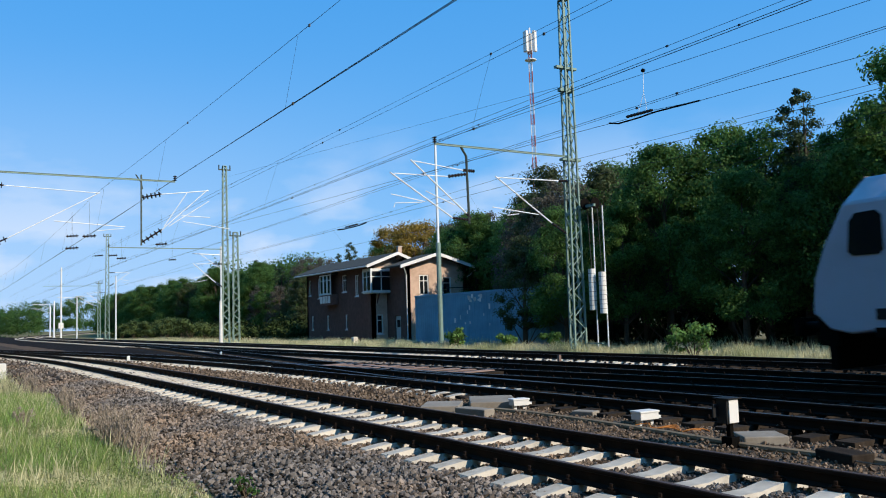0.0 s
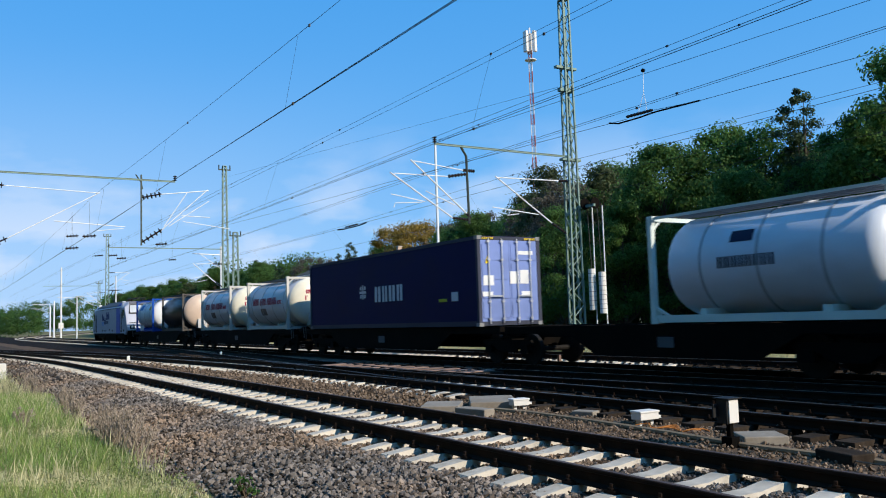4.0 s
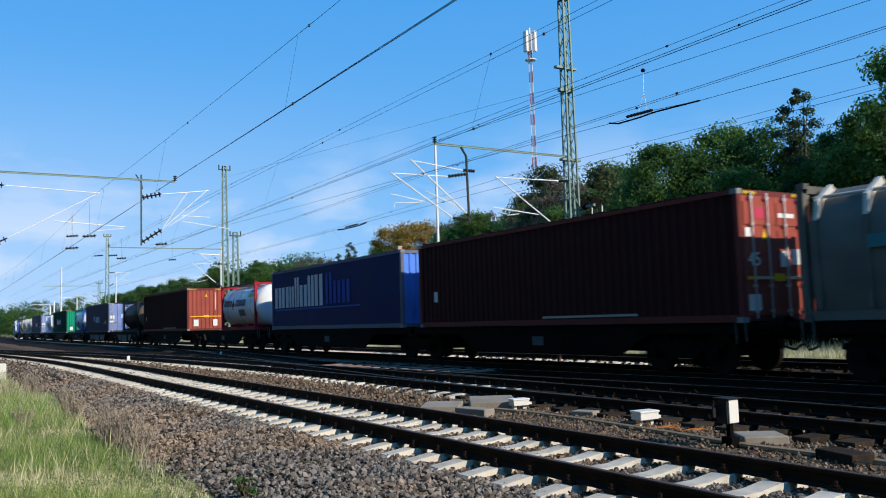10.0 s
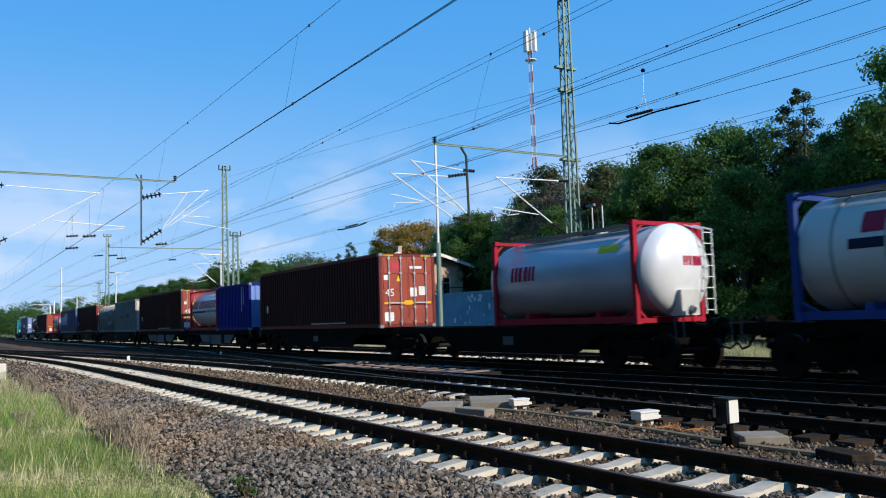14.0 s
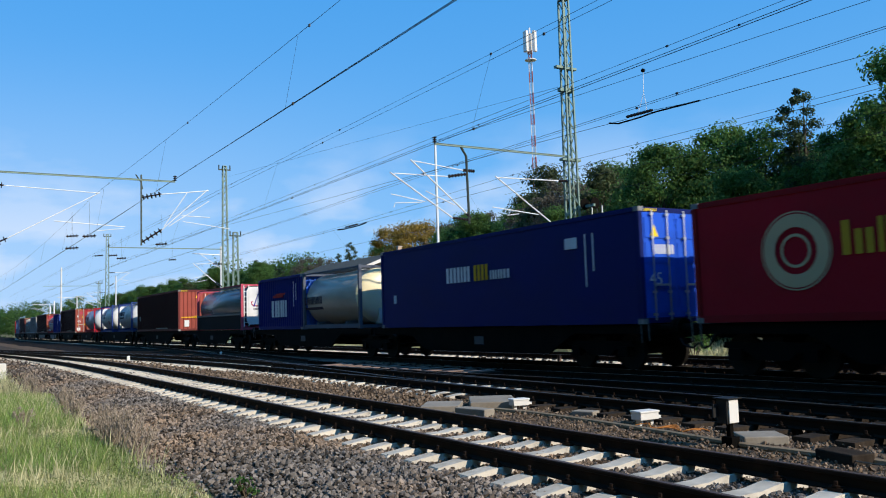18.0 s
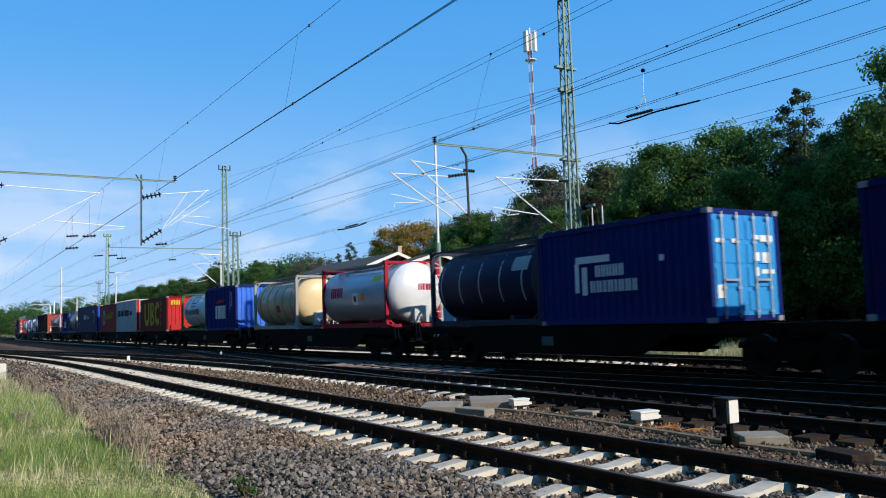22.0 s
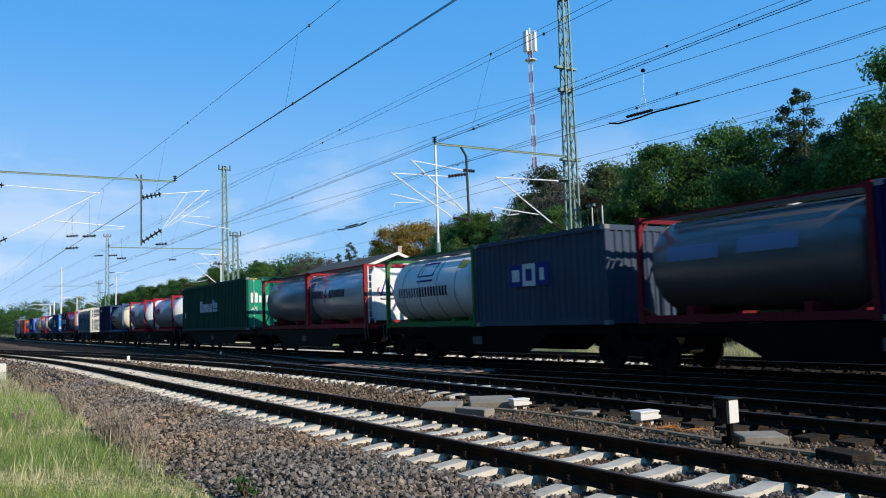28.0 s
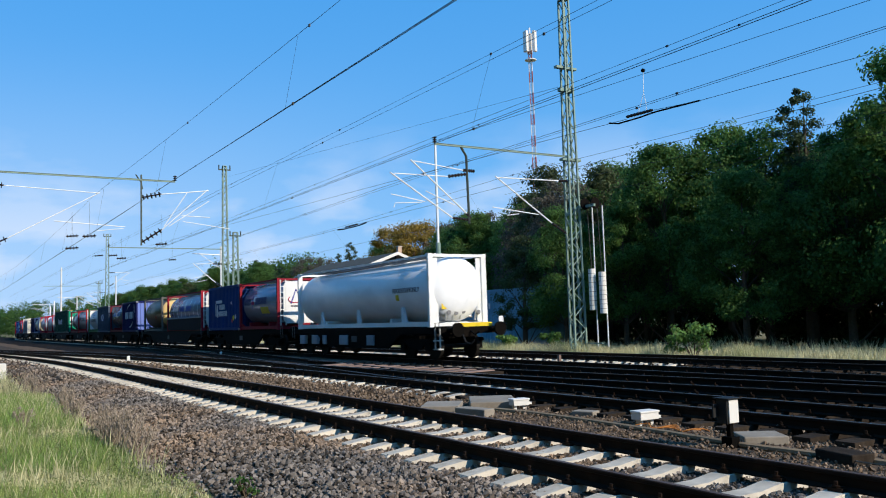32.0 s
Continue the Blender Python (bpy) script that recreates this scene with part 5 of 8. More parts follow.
def ribbed(label, L, rgb, front, H=2.75, open_end=False):
    """A bulk container whose rounded sides carry strong hoops."""
    t = thing("bulk_container", label, "bulk container", "tank containers on the goods train")
    shell, hoop, ribs = paint(rgb, 0.5, amount=0.6), paint((0.62, 0.59, 0.52), 0.5, amount=0.3), paint(tuple(c * 1.45 for c in rgb), 0.5, amount=0.4)
    half_w, n = 1.2, 9
    prof = [(-half_w + 0.12, 0.15), (half_w - 0.12, 0.15), (half_w - 0.03, 0.6), (half_w - 0.03, 1.9), (half_w - 0.25, 2.35), (half_w - 0.7, H - 0.12), (-half_w + 0.7, H - 0.12), (-half_w + 0.25, 2.35), (-half_w + 0.03, 1.9), (-half_w + 0.03, 0.6)]
    part("tank_shell", Shape().prism(prof, -L / 2 + 0.2, L / 2 - (0.9 if open_end else 0.12)), shell, t, smooth=True)
    # hoop tops and gussets are painted pale for sunlight, the sides left darker
    for i in range(n):
        x = -L / 2 + 0.35 + (L - 0.9) * i / (n - 1)
        if open_end:
            pts = [(half_w, 0.3), (half_w + 0.02, 1.95), (half_w - 0.18, 2.42), (0.62, H - 0.03)]
            part("hoop", Shape().line([(x, y, z) for y, z in pts] + [(x, -y, z) for y, z in pts[::-1]], 0.06, 4), ribs, t, "grey steel hoop")
            part("hoop_top", Shape().line([(x, -half_w + 0.17, 2.45), (x, -0.62, H + 0.01)], 0.075, 4), hoop, t, "hoop top painted light for the sun")
        else:
            for sg in (-1, 1):
                part("gusset", Shape().prism([(sg * (half_w - 0.03), 1.98), (sg * (half_w - 0.10), 2.38), (sg * 0.62, H - 0.02), (sg * 0.5, H - 0.14)][::sg], x - 0.05, x + 0.05), hoop, t, "steel gusset painted light for the sun")
            part("rib", Shape().box(x - 0.045, -half_w - 0.005, 0.25, x + 0.045, -half_w + 0.06, 1.98), shell, t)
    part("bottom_beam", Shape().box(-L / 2 + 0.05, -1.2, 0.02, L / 2 - 0.05, -1.05, 0.2).box(-L / 2 + 0.05, 1.05, 0.02, L / 2 - 0.05, 1.2, 0.2), shell, t)
    part("top_rail", Shape().tube((-L / 2 + 0.2, -0.95, 2.45), (L / 2 - 0.2, -0.95, 2.45), 0.035), hoop, t)
    for x in (-L / 2, L / 2 - 0.14):
        s = Shape()
        for y in (-1.22, 1.06):
            s.box(x, y, 0.05, x + 0.14, y + 0.16, H - 0.05)
        s.box(x, -1.2, H - 0.2, x + 0.14, 1.2, H - 0.04).box(x, -1.2, 0.03, x + 0.14, 1.2, 0.2)
        if open_end and x > 0:
            s.box(x, -1.1, 1.45, x + 0.12, 1.1, 1.65).box(x, -1.1, 2.05, x + 0.1, 1.1, 2.15).box(x, -0.95, 0.1, x + 0.08, -0.88, H - 0.1).box(x, 0.25, 0.1, x + 0.08, 0.33, H - 0.1)
            for z in np.arange(0.3, 2.5, 0.3):
                s.box(x, -0.95, z, x + 0.05, -0.6, z + 0.04)
        part("end_frame", s, hoop if open_end else shell, t, "white end frame" if open_end else "")
    castings(t, L, 2.44, H, hoop if open_end else shell)
    if open_end:
        part("discharge_cone", Shape().revolve([(L / 2 - 0.95, 0.95), (L / 2 - 0.5, 0.55), (L / 2 - 0.25, 0.2)], (0, 0, 0.95), 20), paint((0.68, 0.68, 0.66), 0.4, 0.2), t, "white discharge cone", True)
        part("valve", Shape().tube((L / 2 - 0.35, 0.1, 0.3), (L / 2 - 0.1, 0.1, 0.3), 0.13, 10).tube((L / 2 - 0.2, -0.4, 0.45), (L / 2 - 0.2, 0.6, 0.4), 0.05), paint((0.4, 0.4, 0.4), 0.35, 0.7), t)
    t["drum"] = (1.25, 1.2)
    return place(t, front, L)


t = ribbed("grey-beige bulk container with pale hoops over its roof", F30, (0.14, 0.135, 0.118), 199.7)
on_t = near_wall(F30, 2.44)
blocks(t, on_t, [(5.6, 1.7, 7.6, 2.1)], (0.05, 0.22, 0.36), "marking", "faded blue lettering block")
blocks(t, on_t, [(1.4, 1.35, 5.0, 1.6)], (0.06, 0.2, 0.22), "marking")
blocks(t, on_t, [(5.6, 0.75, 5.8, 1.05), (6.6, 0.75, 6.8, 1.05)], PALE, "placard")
t = container("pale corrugated thirty foot container with faded stencilled lettering", F30, (0.21, 0.20, 0.19), 2.75, 2.5, True, True, end_rgb=(0.55, 0.53, 0.47), frame_rgb=(0.24, 0.24, 0.24))
place(t, 209.0, F30)
blocks(t, near_wall(F30, 2.5), word((0.6,) * 9, 2.6, 1.25, 0.2, 0.25) + word((0.6,) * 9, 5.2, 1.35, 0.2, 0.25), (0.08, 0.07, 0.06), "marking")
maroon45(219.8, "long maroon container with numerals and yellow stripe on its doors", True)
t = place(tank("white tank container in a red frame with bold red lettering", F20, (0.74, 0.74, 0.77), RED_F, radius=1.175, end_rgb=(0.7, 0.7, 0.7), overhang=0.33), 235.78, F20)
drum_word(t, F20, (0.92, 0.85, 0.92), 0.25, 1.42, 0.5, (0.42, 0.02, 0.05), 0.12, label="red lettering as plain blocks")
drum_word(t, F20, (0.92, 0.92, 0.92, 0.85, 0.92, 0.92, 0.92), 2.0, 1.42, 0.5, (0.42, 0.02, 0.05), 0.12)
on_drum(t, F20, 0.2, 1.15, 3.35, 0.12, (0.02, 0.02, 0.09), "stripe", "navy underline")
drum_word(t, F20, (0.7,) * 6 + (0.01,) + (0.7,) * 9, 3.75, 1.15, 0.14, (0.1, 0.1, 0.15), 0.25)
t = place(container("plain bright blue twenty foot container with a ribbed end", F20, (0.004, 0.014, 0.20), 2.591, 2.44, False, True, end_rgb=(0.17, 0.27, 0.60)), 241.92, F20)
blocks(t, near_wall(F20, 2.44), [(4.75, 1.05, 4.8, 2.4), (5.05, 1.4, 5.1, 2.4)], PALE, "marking")
blocks(t, rear_wall(F20, 2.44), [(1.98, 0.9, 2.06, 2.3)], PALE, "marking")
maroon45(249.88, "maroon forty-five foot container with door bars and stickers", True)


def tws(front, label, sticker=False, yellow=True):
    t = place(tank(label, F20, SILVER, RED_F, end_rgb=(0.76, 0.77, 0.79), overhang=0.9, shiny=0.28, metal=0.15, side_rail=False), front, F20)
    drum_word(t, F20, (0.75, 1.0, 0.7), 0.85, 1.3, 0.42, CRIMSON, 0.12, label="dark red letters as plain blocks")
    if yellow:
        on_drum(t, F20, 4.55, 1.85, 0.75, 0.22, (0.62, 0.5, 0.04), label="yellow panel")
    if sticker:
        on_drum(t, F20, 2.95, 0.95, 0.55, 0.5, (0.75, 0.75, 0.75), "placard", "white hazard placard")
        on_drum(t, F20, 3.75, 1.12, 0.35, 0.28, (0.75, 0.25, 0.02), "placard", "orange placard")
        on_drum(t, F20, 3.1, 1.08, 0.25, 0.24, (0.2, 0.03, 0.03), "placard")
    blocks(t, rear_wall(F20 + 1.1, 0.6), word((0.7, 1.0, 0.7), 0.2, 1.42, 0.24, 0.12), CRIMSON, "marking", "red letters as plain blocks")
    blocks(t, rear_wall(F20 + 1.0, 1.3), [(0.15, 1.4, 0.4, 1.55), (0.21, 1.55, 0.34, 1.68)], (0.75, 0.6, 0.03), "warning_sign", "yellow triangle")
    return t


tws(271.17, "silver tank container in a red frame with dark red letters")


def cream_tank(front, label, shell, frame, end, word_rgb, overhang, bands=4, wx=0.55, wz=1.45, **kw):
    t = place(tank(label, F20, shell, frame, bands=bands, end_rgb=end, overhang=overhang, **kw), front, F20)
    drum_word(t, F20, (0.72,) * 7, wx, wz, 0.34, word_rgb, 0.14, label="dark lettering as plain blocks")
    on_drum(t, F20, wx, wz - 0.25, 2.0, 0.12, word_rgb, "stripe")
    return t


t = place(tank("dirty white banded tank container in navy frame with red emblem", F20, (0.62, 0.60, 0.58), (0.03, 0.06, 0.22), bands=5, end_rgb=(0.8, 0.79, 0.76), overhang=0.55, cabinet=True), 281.58, F20)
on_drum(t, F20, 1.45, 1.65, 0.5, 0.4, (0.35, 0.02, 0.05), "emblem", "round red emblem")
on_drum(t, F20, 1.2, 1.35, 1.0, 0.2, INK)
on_drum(t, F20, 3.7, 0.75, 0.4, 0.35, (0.4, 0.03, 0.03), "placard", "red hazard placard")
on_drum(t, F20, 4.3, 0.8, 0.35, 0.3, (0.25, 0.15, 0.12), "placard")
cream_tank(290.86, "dirty white banded tank container with dark lettering", (0.60, 0.58, 0.56), (0.03, 0.06, 0.2), (0.72, 0.72, 0.72), INK, 0.6, 4)
maroon45(299.65, "brick red corrugated forty-five foot container with a yellow stripe", False)


def long_tank(label, front, L, shell, frame, skirt=True, words=True, bright_end=True, shiny=0.25):
    """A long tank in a full frame with a closed end panel and a dark skirt along its foot."""
    t = place(tank(label, L, shell, frame, radius=1.13, bands=0, ladder=False, cabinet=False, shiny=shiny, metal=0.25, overhang=0.24), front, L)
    R = rear_wall(L, 2.44)
    if bright_end:
        pan = part("end_panel", moved(Shape().prism([(0.45, 0.3), (1.95, 0.3), (2.15, 0.6), (2.15, 2.1), (1.95, 2.42), (0.45, 2.42), (0.32, 2.2), (0.32, 0.5)], 0.0, 0.06, "y"), R @ Matrix.Translation((0, -0.02, 0))), paint((0.74, 0.74, 0.73), 0.5), t, "white end panel")
        part("emblem", moved(Shape().line([(0.72, -0.02, 1.3), (0.98, -0.02, 2.02), (1.32, -0.02, 1.42), (1.62, -0.02, 2.12)], 0.045, 4), R), paint((0.03, 0.04, 0.3), 0.5, amount=0.1), pan, "blue zigzag emblem")
        part("emblem", moved(Shape().line([(1.2 + 0.62 * math.cos(k), -0.03, 1.62 + 0.26 * math.sin(k) + 0.12 * math.cos(k)) for k in np.linspace(-3.6, 1.2, 14)], 0.03, 4), R), paint(CRIMSON, 0.5, amount=0.1), pan, "dark red loop emblem")
        blocks(pan, R @ Matrix.Translation((0, -0.022, 0)), word((0.7,) * 12, 0.7, 1.12, 0.09, 0.2), INK, "marking")
        part("ladder", moved(Shape().box(0.14, -0.03, 0.2, 0.19, 0.02, 2.5).box(0.42, -0.03, 0.2, 0.47, 0.02, 2.5), R), paint((0.7, 0.7, 0.68)), t)
        for z in np.arange(0.4, 2.4, 0.29):
            part("rung", moved(Shape().box(0.17, -0.02, z, 0.44, 0.01, z + 0.04), R), paint((0.7, 0.7, 0.68)), t)
    if skirt:
        part("skirt", Shape().box(-L / 2 + 0.14, -1.2, 0.06, L / 2 - 0.14, -1.1, 0.85), paint((0.010, 0.010, 0.014), 0.7), t, "dark skirt panel")
        part("rail", Shape().box(-L / 2 + 0.1, -1.23, 0.85, L / 2 - 0.1, -1.1, 0.95), paint(shell, 0.4), t)
    return t


t = long_tank("long grey tank container in pinkish red frame with white end", 318.1, F30, (0.17, 0.175, 0.185), (0.48, 0.08, 0.12))


def apl(front, L, label, x, z, h):
    t = place(container(label, L, (0.004, 0.014, 0.15), 2.591, 2.44, False, True, end_rgb=(0.06, 0.18, 0.70)), front, L)
    m = near_wall(L, 2.44)
    blocks(t, m, word((0.98, 0.80, 0.66), x, z, h, 0.06), (0.66, 0.67, 0.70), "marking", "white letters as plain blocks")
    blocks(t, m, [(x + 0.2, z + h + 0.15, x + 1.6, z + h + 0.27), (x + 0.6, z + h + 0.27, x + 1.9, z + h + 0.35)], (0.4, 0.02, 0.03), "emblem", "red swoosh")
    blocks(t, m, [(5.0, 1.1, 5.05, 2.3), (5.3, 1.4, 5.35, 2.2)], PALE, "marking")
    blocks(t, rear_wall(L, 2.44), [(1.98, 0.9, 2.06, 2.2)], PALE, "marking")
    return t


apl(330.15, F20, "dark blue twenty foot container with white letters and a red swoosh", 2.0, 0.62, 0.82)
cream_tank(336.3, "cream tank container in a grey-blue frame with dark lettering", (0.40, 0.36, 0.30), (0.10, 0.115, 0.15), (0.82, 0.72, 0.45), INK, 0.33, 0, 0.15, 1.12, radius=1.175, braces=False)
t = box45("dark blue forty-five foot container with white and orange letters", 344.38, (0.004, 0.012, 0.11), True, False, end_rgb=(0.02, 0.10, 0.62))
blocks(t, near_wall(F45, 2.5), word((0.75, 0.75, 0.2, 0.7), 4.75, 1.45, 0.5, 0.14), (0.68, 0.68, 0.72), "marking", "white letters as plain blocks")
blocks(t, near_wall(F45, 2.5), word((0.7, 0.7), 6.4, 1.45, 0.5, 0.14), (0.65, 0.35, 0.02), "marking", "orange letters as plain blocks")
blocks(t, near_wall(F45, 2.5), word((0.3, 0.8, 0.8, 1.1), 7.3, 1.45, 0.28, 0.2), (0.6, 0.6, 0.64), "marking")
blocks(t, near_wall(F45, 2.5), [(1.0, 0.9, 1.2, 1.2), (10.9, 2.05, 11.4, 2.35), (11.7, 1.0, 11.75, 2.4), (12.0, 1.4, 12.05, 2.4)], PALE, "placard")
stripes(t, F45, 2.5, 2.896)
blocks(t, rear_wall(F45, 2.5), word((0.7, 0.7, 0.2, 0.7), 0.5, 1.72, 0.24, 0.14), PALE, "marking")
blocks(t, rear_wall(F45, 2.5), [(0.35, 2.15, 0.65, 2.3), (0.43, 2.3, 0.57, 2.44)], (0.8, 0.6, 0.03), "warning_sign", "yellow triangle")
numerals(t, F45, 2.5, 0.25, 0.95, 0.45)
t = place(container("red thirty foot container with a round cream emblem and yellow letters", F30, (0.34, 0.008, 0.02), 2.7, 2.5, False, False, frame_rgb=(0.25, 0.008, 0.014)), 359.75, F30)
ring = Shape()
for r0, r1 in ((0.50, 0.78), (0.30, 0.36), (0.81, 0.84)):
    for i in range(32):
        a, b = 2 * math.pi * i / 32, 2 * math.pi * (i + 1) / 32
        ring.add([(2.6 + r * 0.95 * math.cos(w), -1.262, 1.42 + r * 0.95 * math.sin(w)) for r, w in ((r0, a), (r1, a), (r1, b), (r0, b))], [(0, 1, 2, 3)])
part("emblem", moved(ring, Matrix.Translation((-F30 / 2, 0, 0))), paint((0.55, 0.42, 0.25), 0.5, amount=0.15), t, "round cream ring emblem")
blocks(t, near_wall(F30, 2.5), word((0.25, 0.55, 0.4, 0.55, 0.4, 0.7, 0.55, 0.25, 0.55), 3.6, 1.25, 0.66, 0.14, (1, 3, 4, 6)), (0.55, 0.32, 0.03), "marking", "yellow letters as plain blocks")
t = place(container("white thirty foot curtain-sided container with slanted black lettering", F30, (0.50, 0.53, 0.55), 2.75, 2.5, True, False, end_rgb=(0.72, 0.70, 0.64), frame_rgb=(0.42, 0.44, 0.45)), 368.9, F30)
m = near_wall(F30, 2.5)
blocks(t, m, word((0.66, 0.66, 0.66), 0.9, 1.4, 0.52, 0.12) + word((0.66, 0.62, 0.66), 2.4, 1.4, 0.52, 0.12) + word((0.66,) * 5, 3.9, 1.42, 0.52, 0.12) + word((0.7, 0.7, 1.0), 6.25, 1.45, 0.36, 0.12), INK, "marking", "black lettering as plain blocks")
blocks(t, m, [(0.45, 0.95, 0.48, 2.3), (0.35, 1.55, 0.6, 1.7)], (0.15, 0.17, 0.18), "marking")
blocks(t, m, [(0.1, 0.25, 9.0, 0.3)], (0.35, 0.37, 0.38), "stripe")
for i in range(12):
    part("roof_bracket", Shape().box(-F30 / 2 + 0.4 + i * 0.74, -1.27, 2.72, -F30 / 2 + 0.65 + i * 0.74, -1.15, 2.79), paint((0.75, 0.75, 0.73)), t)
blocks(t, rear_wall(F30, 2.5), [(0.02, 0.1, 0.24, 2.7)], RED, "red_post", "red edge")
blocks(t, rear_wall(F30, 2.5), word((0.6,) * 6, 1.35, 1.72, 0.12, 0.15) + word((0.6,) * 5, 1.35, 1.52, 0.12, 0.2), INK, "marking", "black lettering as plain blocks")
hartings(t, F30, 2.5, 2.75, [(1.1, 2.2, 1.35, 2.4), (1.5, 2.2, 1.75, 2.4)], INK)
t = place(container("red thirty foot bulk container with huge yellow letters", F30, (0.15, 0.004, 0.009), 2.591, 2.5, False, False, end_rgb=(0.50, 0.03, 0.03)), 379.5, F30)
m = near_wall(F30, 2.5)
HUGE_YELLOW = paint((0.50, 0.36, 0.02), 0.5, amount=0.15)
for run in (("arc", 2.52, 1.22, 0.42, 0.36, 0.89, 0.80, 180, 360), ("bar", 1.63, 1.21, 2.10, 2.22), ("bar", 2.94, 1.21, 3.41, 2.27)):
    part("marking", moved(stroke(*run), m), HUGE_YELLOW, t, "huge yellow rounded shape")
for run in (("bar", 3.75, 0.47, 4.20, 2.26), ("arc", 4.43, 1.82, 0.22, 0.19, 0.62, 0.45, -90, 90), ("arc", 4.43, 0.93, 0.24, 0.21, 0.70, 0.46, -90, 90),
            ("bar", 4.19, 2.00, 4.44, 2.26), ("bar", 4.19, 1.15, 4.44, 1.62), ("bar", 4.19, 0.47, 4.44, 0.73)):
    part("marking", moved(stroke(*run), m), HUGE_YELLOW, t, "huge yellow rounded shape")
part("marking", moved(stroke("arc", 6.18, 1.36, 0.40, 0.48, 0.84, 0.92, 42, 318), m), HUGE_YELLOW, t, "huge yellow rounded shape")
for k, ch in enumerate("BULK"):
    me = lettering(ch, 0.5)
    me.transform(m @ Matrix.Translation((7.15, -0.005, 1.95 - k * 0.5)))
    me.materials.append(paint((0.50, 0.36, 0.02), 0.5, amount=0.15))
    new("lettering", me).parent = t
blocks(t, rear_wall(F30, 2.5), word((0.6, 0.6, 0.6), 0.3, 1.95, 0.32, 0.12) + [(1.75, 1.9, 1.95, 2.25), (1.75, 1.3, 1.95, 1.7), (0.65, 0.22, 1.05, 0.42)], (0.75, 0.45, 0.03), "marking", "yellow letters as plain blocks")
part("discharge_hatch", moved(Shape().box(0.3, -0.06, 0.1, 2.2, 0.0, 0.5), rear_wall(F30, 2.5)), paint((0.45, 0.03, 0.03)), t)


def food_tank(front, label):
    t = place(tank(label, F20, (0.70, 0.72, 0.76), GREEN_F, radius=1.175, bands=4, end_rgb=(0.75, 0.75, 0.75), overhang=0.2), front, F20)
    for x, z, w, h in ((2.2, 2.22, 1.1, 0.06), (2.2, 1.78, 1.1, 0.06), (2.2, 1.78, 0.07, 0.5), (3.25, 1.78, 0.07, 0.5), (2.25, 1.6, 1.1, 0.07)):
        on_drum(t, F20, x, z, w, h, (0.02, 0.03, 0.18), "emblem", "navy slanted square emblem")
    drum_word(t, F20, (0.9, 0.95, 0.95, 0.95), 0.95, 1.08, 0.34, (0.12, 0.14, 0.20), 0.16)
    drum_word(t, F20, (0.95,) * 5, 2.46, 1.08, 0.34, INK, 0.18, label="dark lettering as plain blocks")
    on_drum(t, F20, 4.8, 1.95, 0.5, 0.25, (0.65, 0.45, 0.05), "placard", "orange and blue panel")
    return t


food_tank(392.73, "white food tank container in a green frame")
apl(398.88, F20, "bright blue twenty foot container with white letters", 2.1, 0.70, 0.78)
t = place(tank("beige weathered tank container with dark bands and a red label", F20, (0.44, 0.36, 0.26), (0.35, 0.33, 0.30), bands=5, end_rgb=(0.72, 0.55, 0.30), overhang=0.5), 408.1, F20)
on_drum(t, F20, 3.2, 0.85, 0.5, 0.35, (0.35, 0.05, 0.03), "placard", "red label")
tws(417.3, "silver tank container in a red frame with orange and yellow panels", True)
t = place(tank("dark navy tank container with thin white bands", F20, (0.012, 0.016, 0.05), (0.03, 0.035, 0.06), bands=0, end_rgb=(0.05, 0.05, 0.06), shiny=0.5, overhang=0.3), 426.72, F20)
for i in range(5):
    on_drum(t, F20, 0.6 + i * 1.13, 0.75, 0.045, 1.45, (0.5, 0.52, 0.56), "band", "thin white band")
on_drum(t, F20, 4.6, 1.65, 0.8, 0.42, (0.32, 0.33, 0.34), "placard", "grey data panel")


def trans(front, label, doors, rgb, end):
    t = place(container(label, F20, rgb, 2.591, 2.44, doors, True, end_rgb=end), front, F20)
    m = near_wall(F20, 2.44)
    blocks(t, m, [(1.55, 1.62, 2.85, 1.80), (1.5, 0.85, 1.66, 1.62), (1.78, 0.78, 1.98, 1.52)] + word((0.6, 0.5, 0.6, 0.6, 0.55), 2.3, 1.24, 0.30, 0.15) + word((0.6, 0.6, 0.4, 0.6, 0.3, 0.6, 0.6, 0.5), 2.1, 0.84, 0.30, 0.2), PALE, "marking", "white emblem and letters as plain blocks")
    blocks(t, m, [(4.55, 1.5, 4.7, 1.65)], PALE, "placard")
    if doors:
        hartings(t, F20, 2.44, 2.591, [(0.2, 1.8, 0.5, 1.9), (0.75, 1.8, 0.9, 1.9), (1.5, 1.9, 1.7, 2.0), (1.75, 1.85, 2.2, 2.0), (1.5, 1.4, 1.7, 1.6), (1.8, 1.35, 2.05, 1.6), (1.5, 1.05, 1.65, 1.25), (1.75, 1.1, 2.2, 1.2), (0.2, 0.55, 0.45, 0.85)])
    return t


trans(432.82, "blue twenty foot container with sunlit blue doors and a white emblem", True, (0.004, 0.014, 0.13), (0.035, 0.27, 0.62))


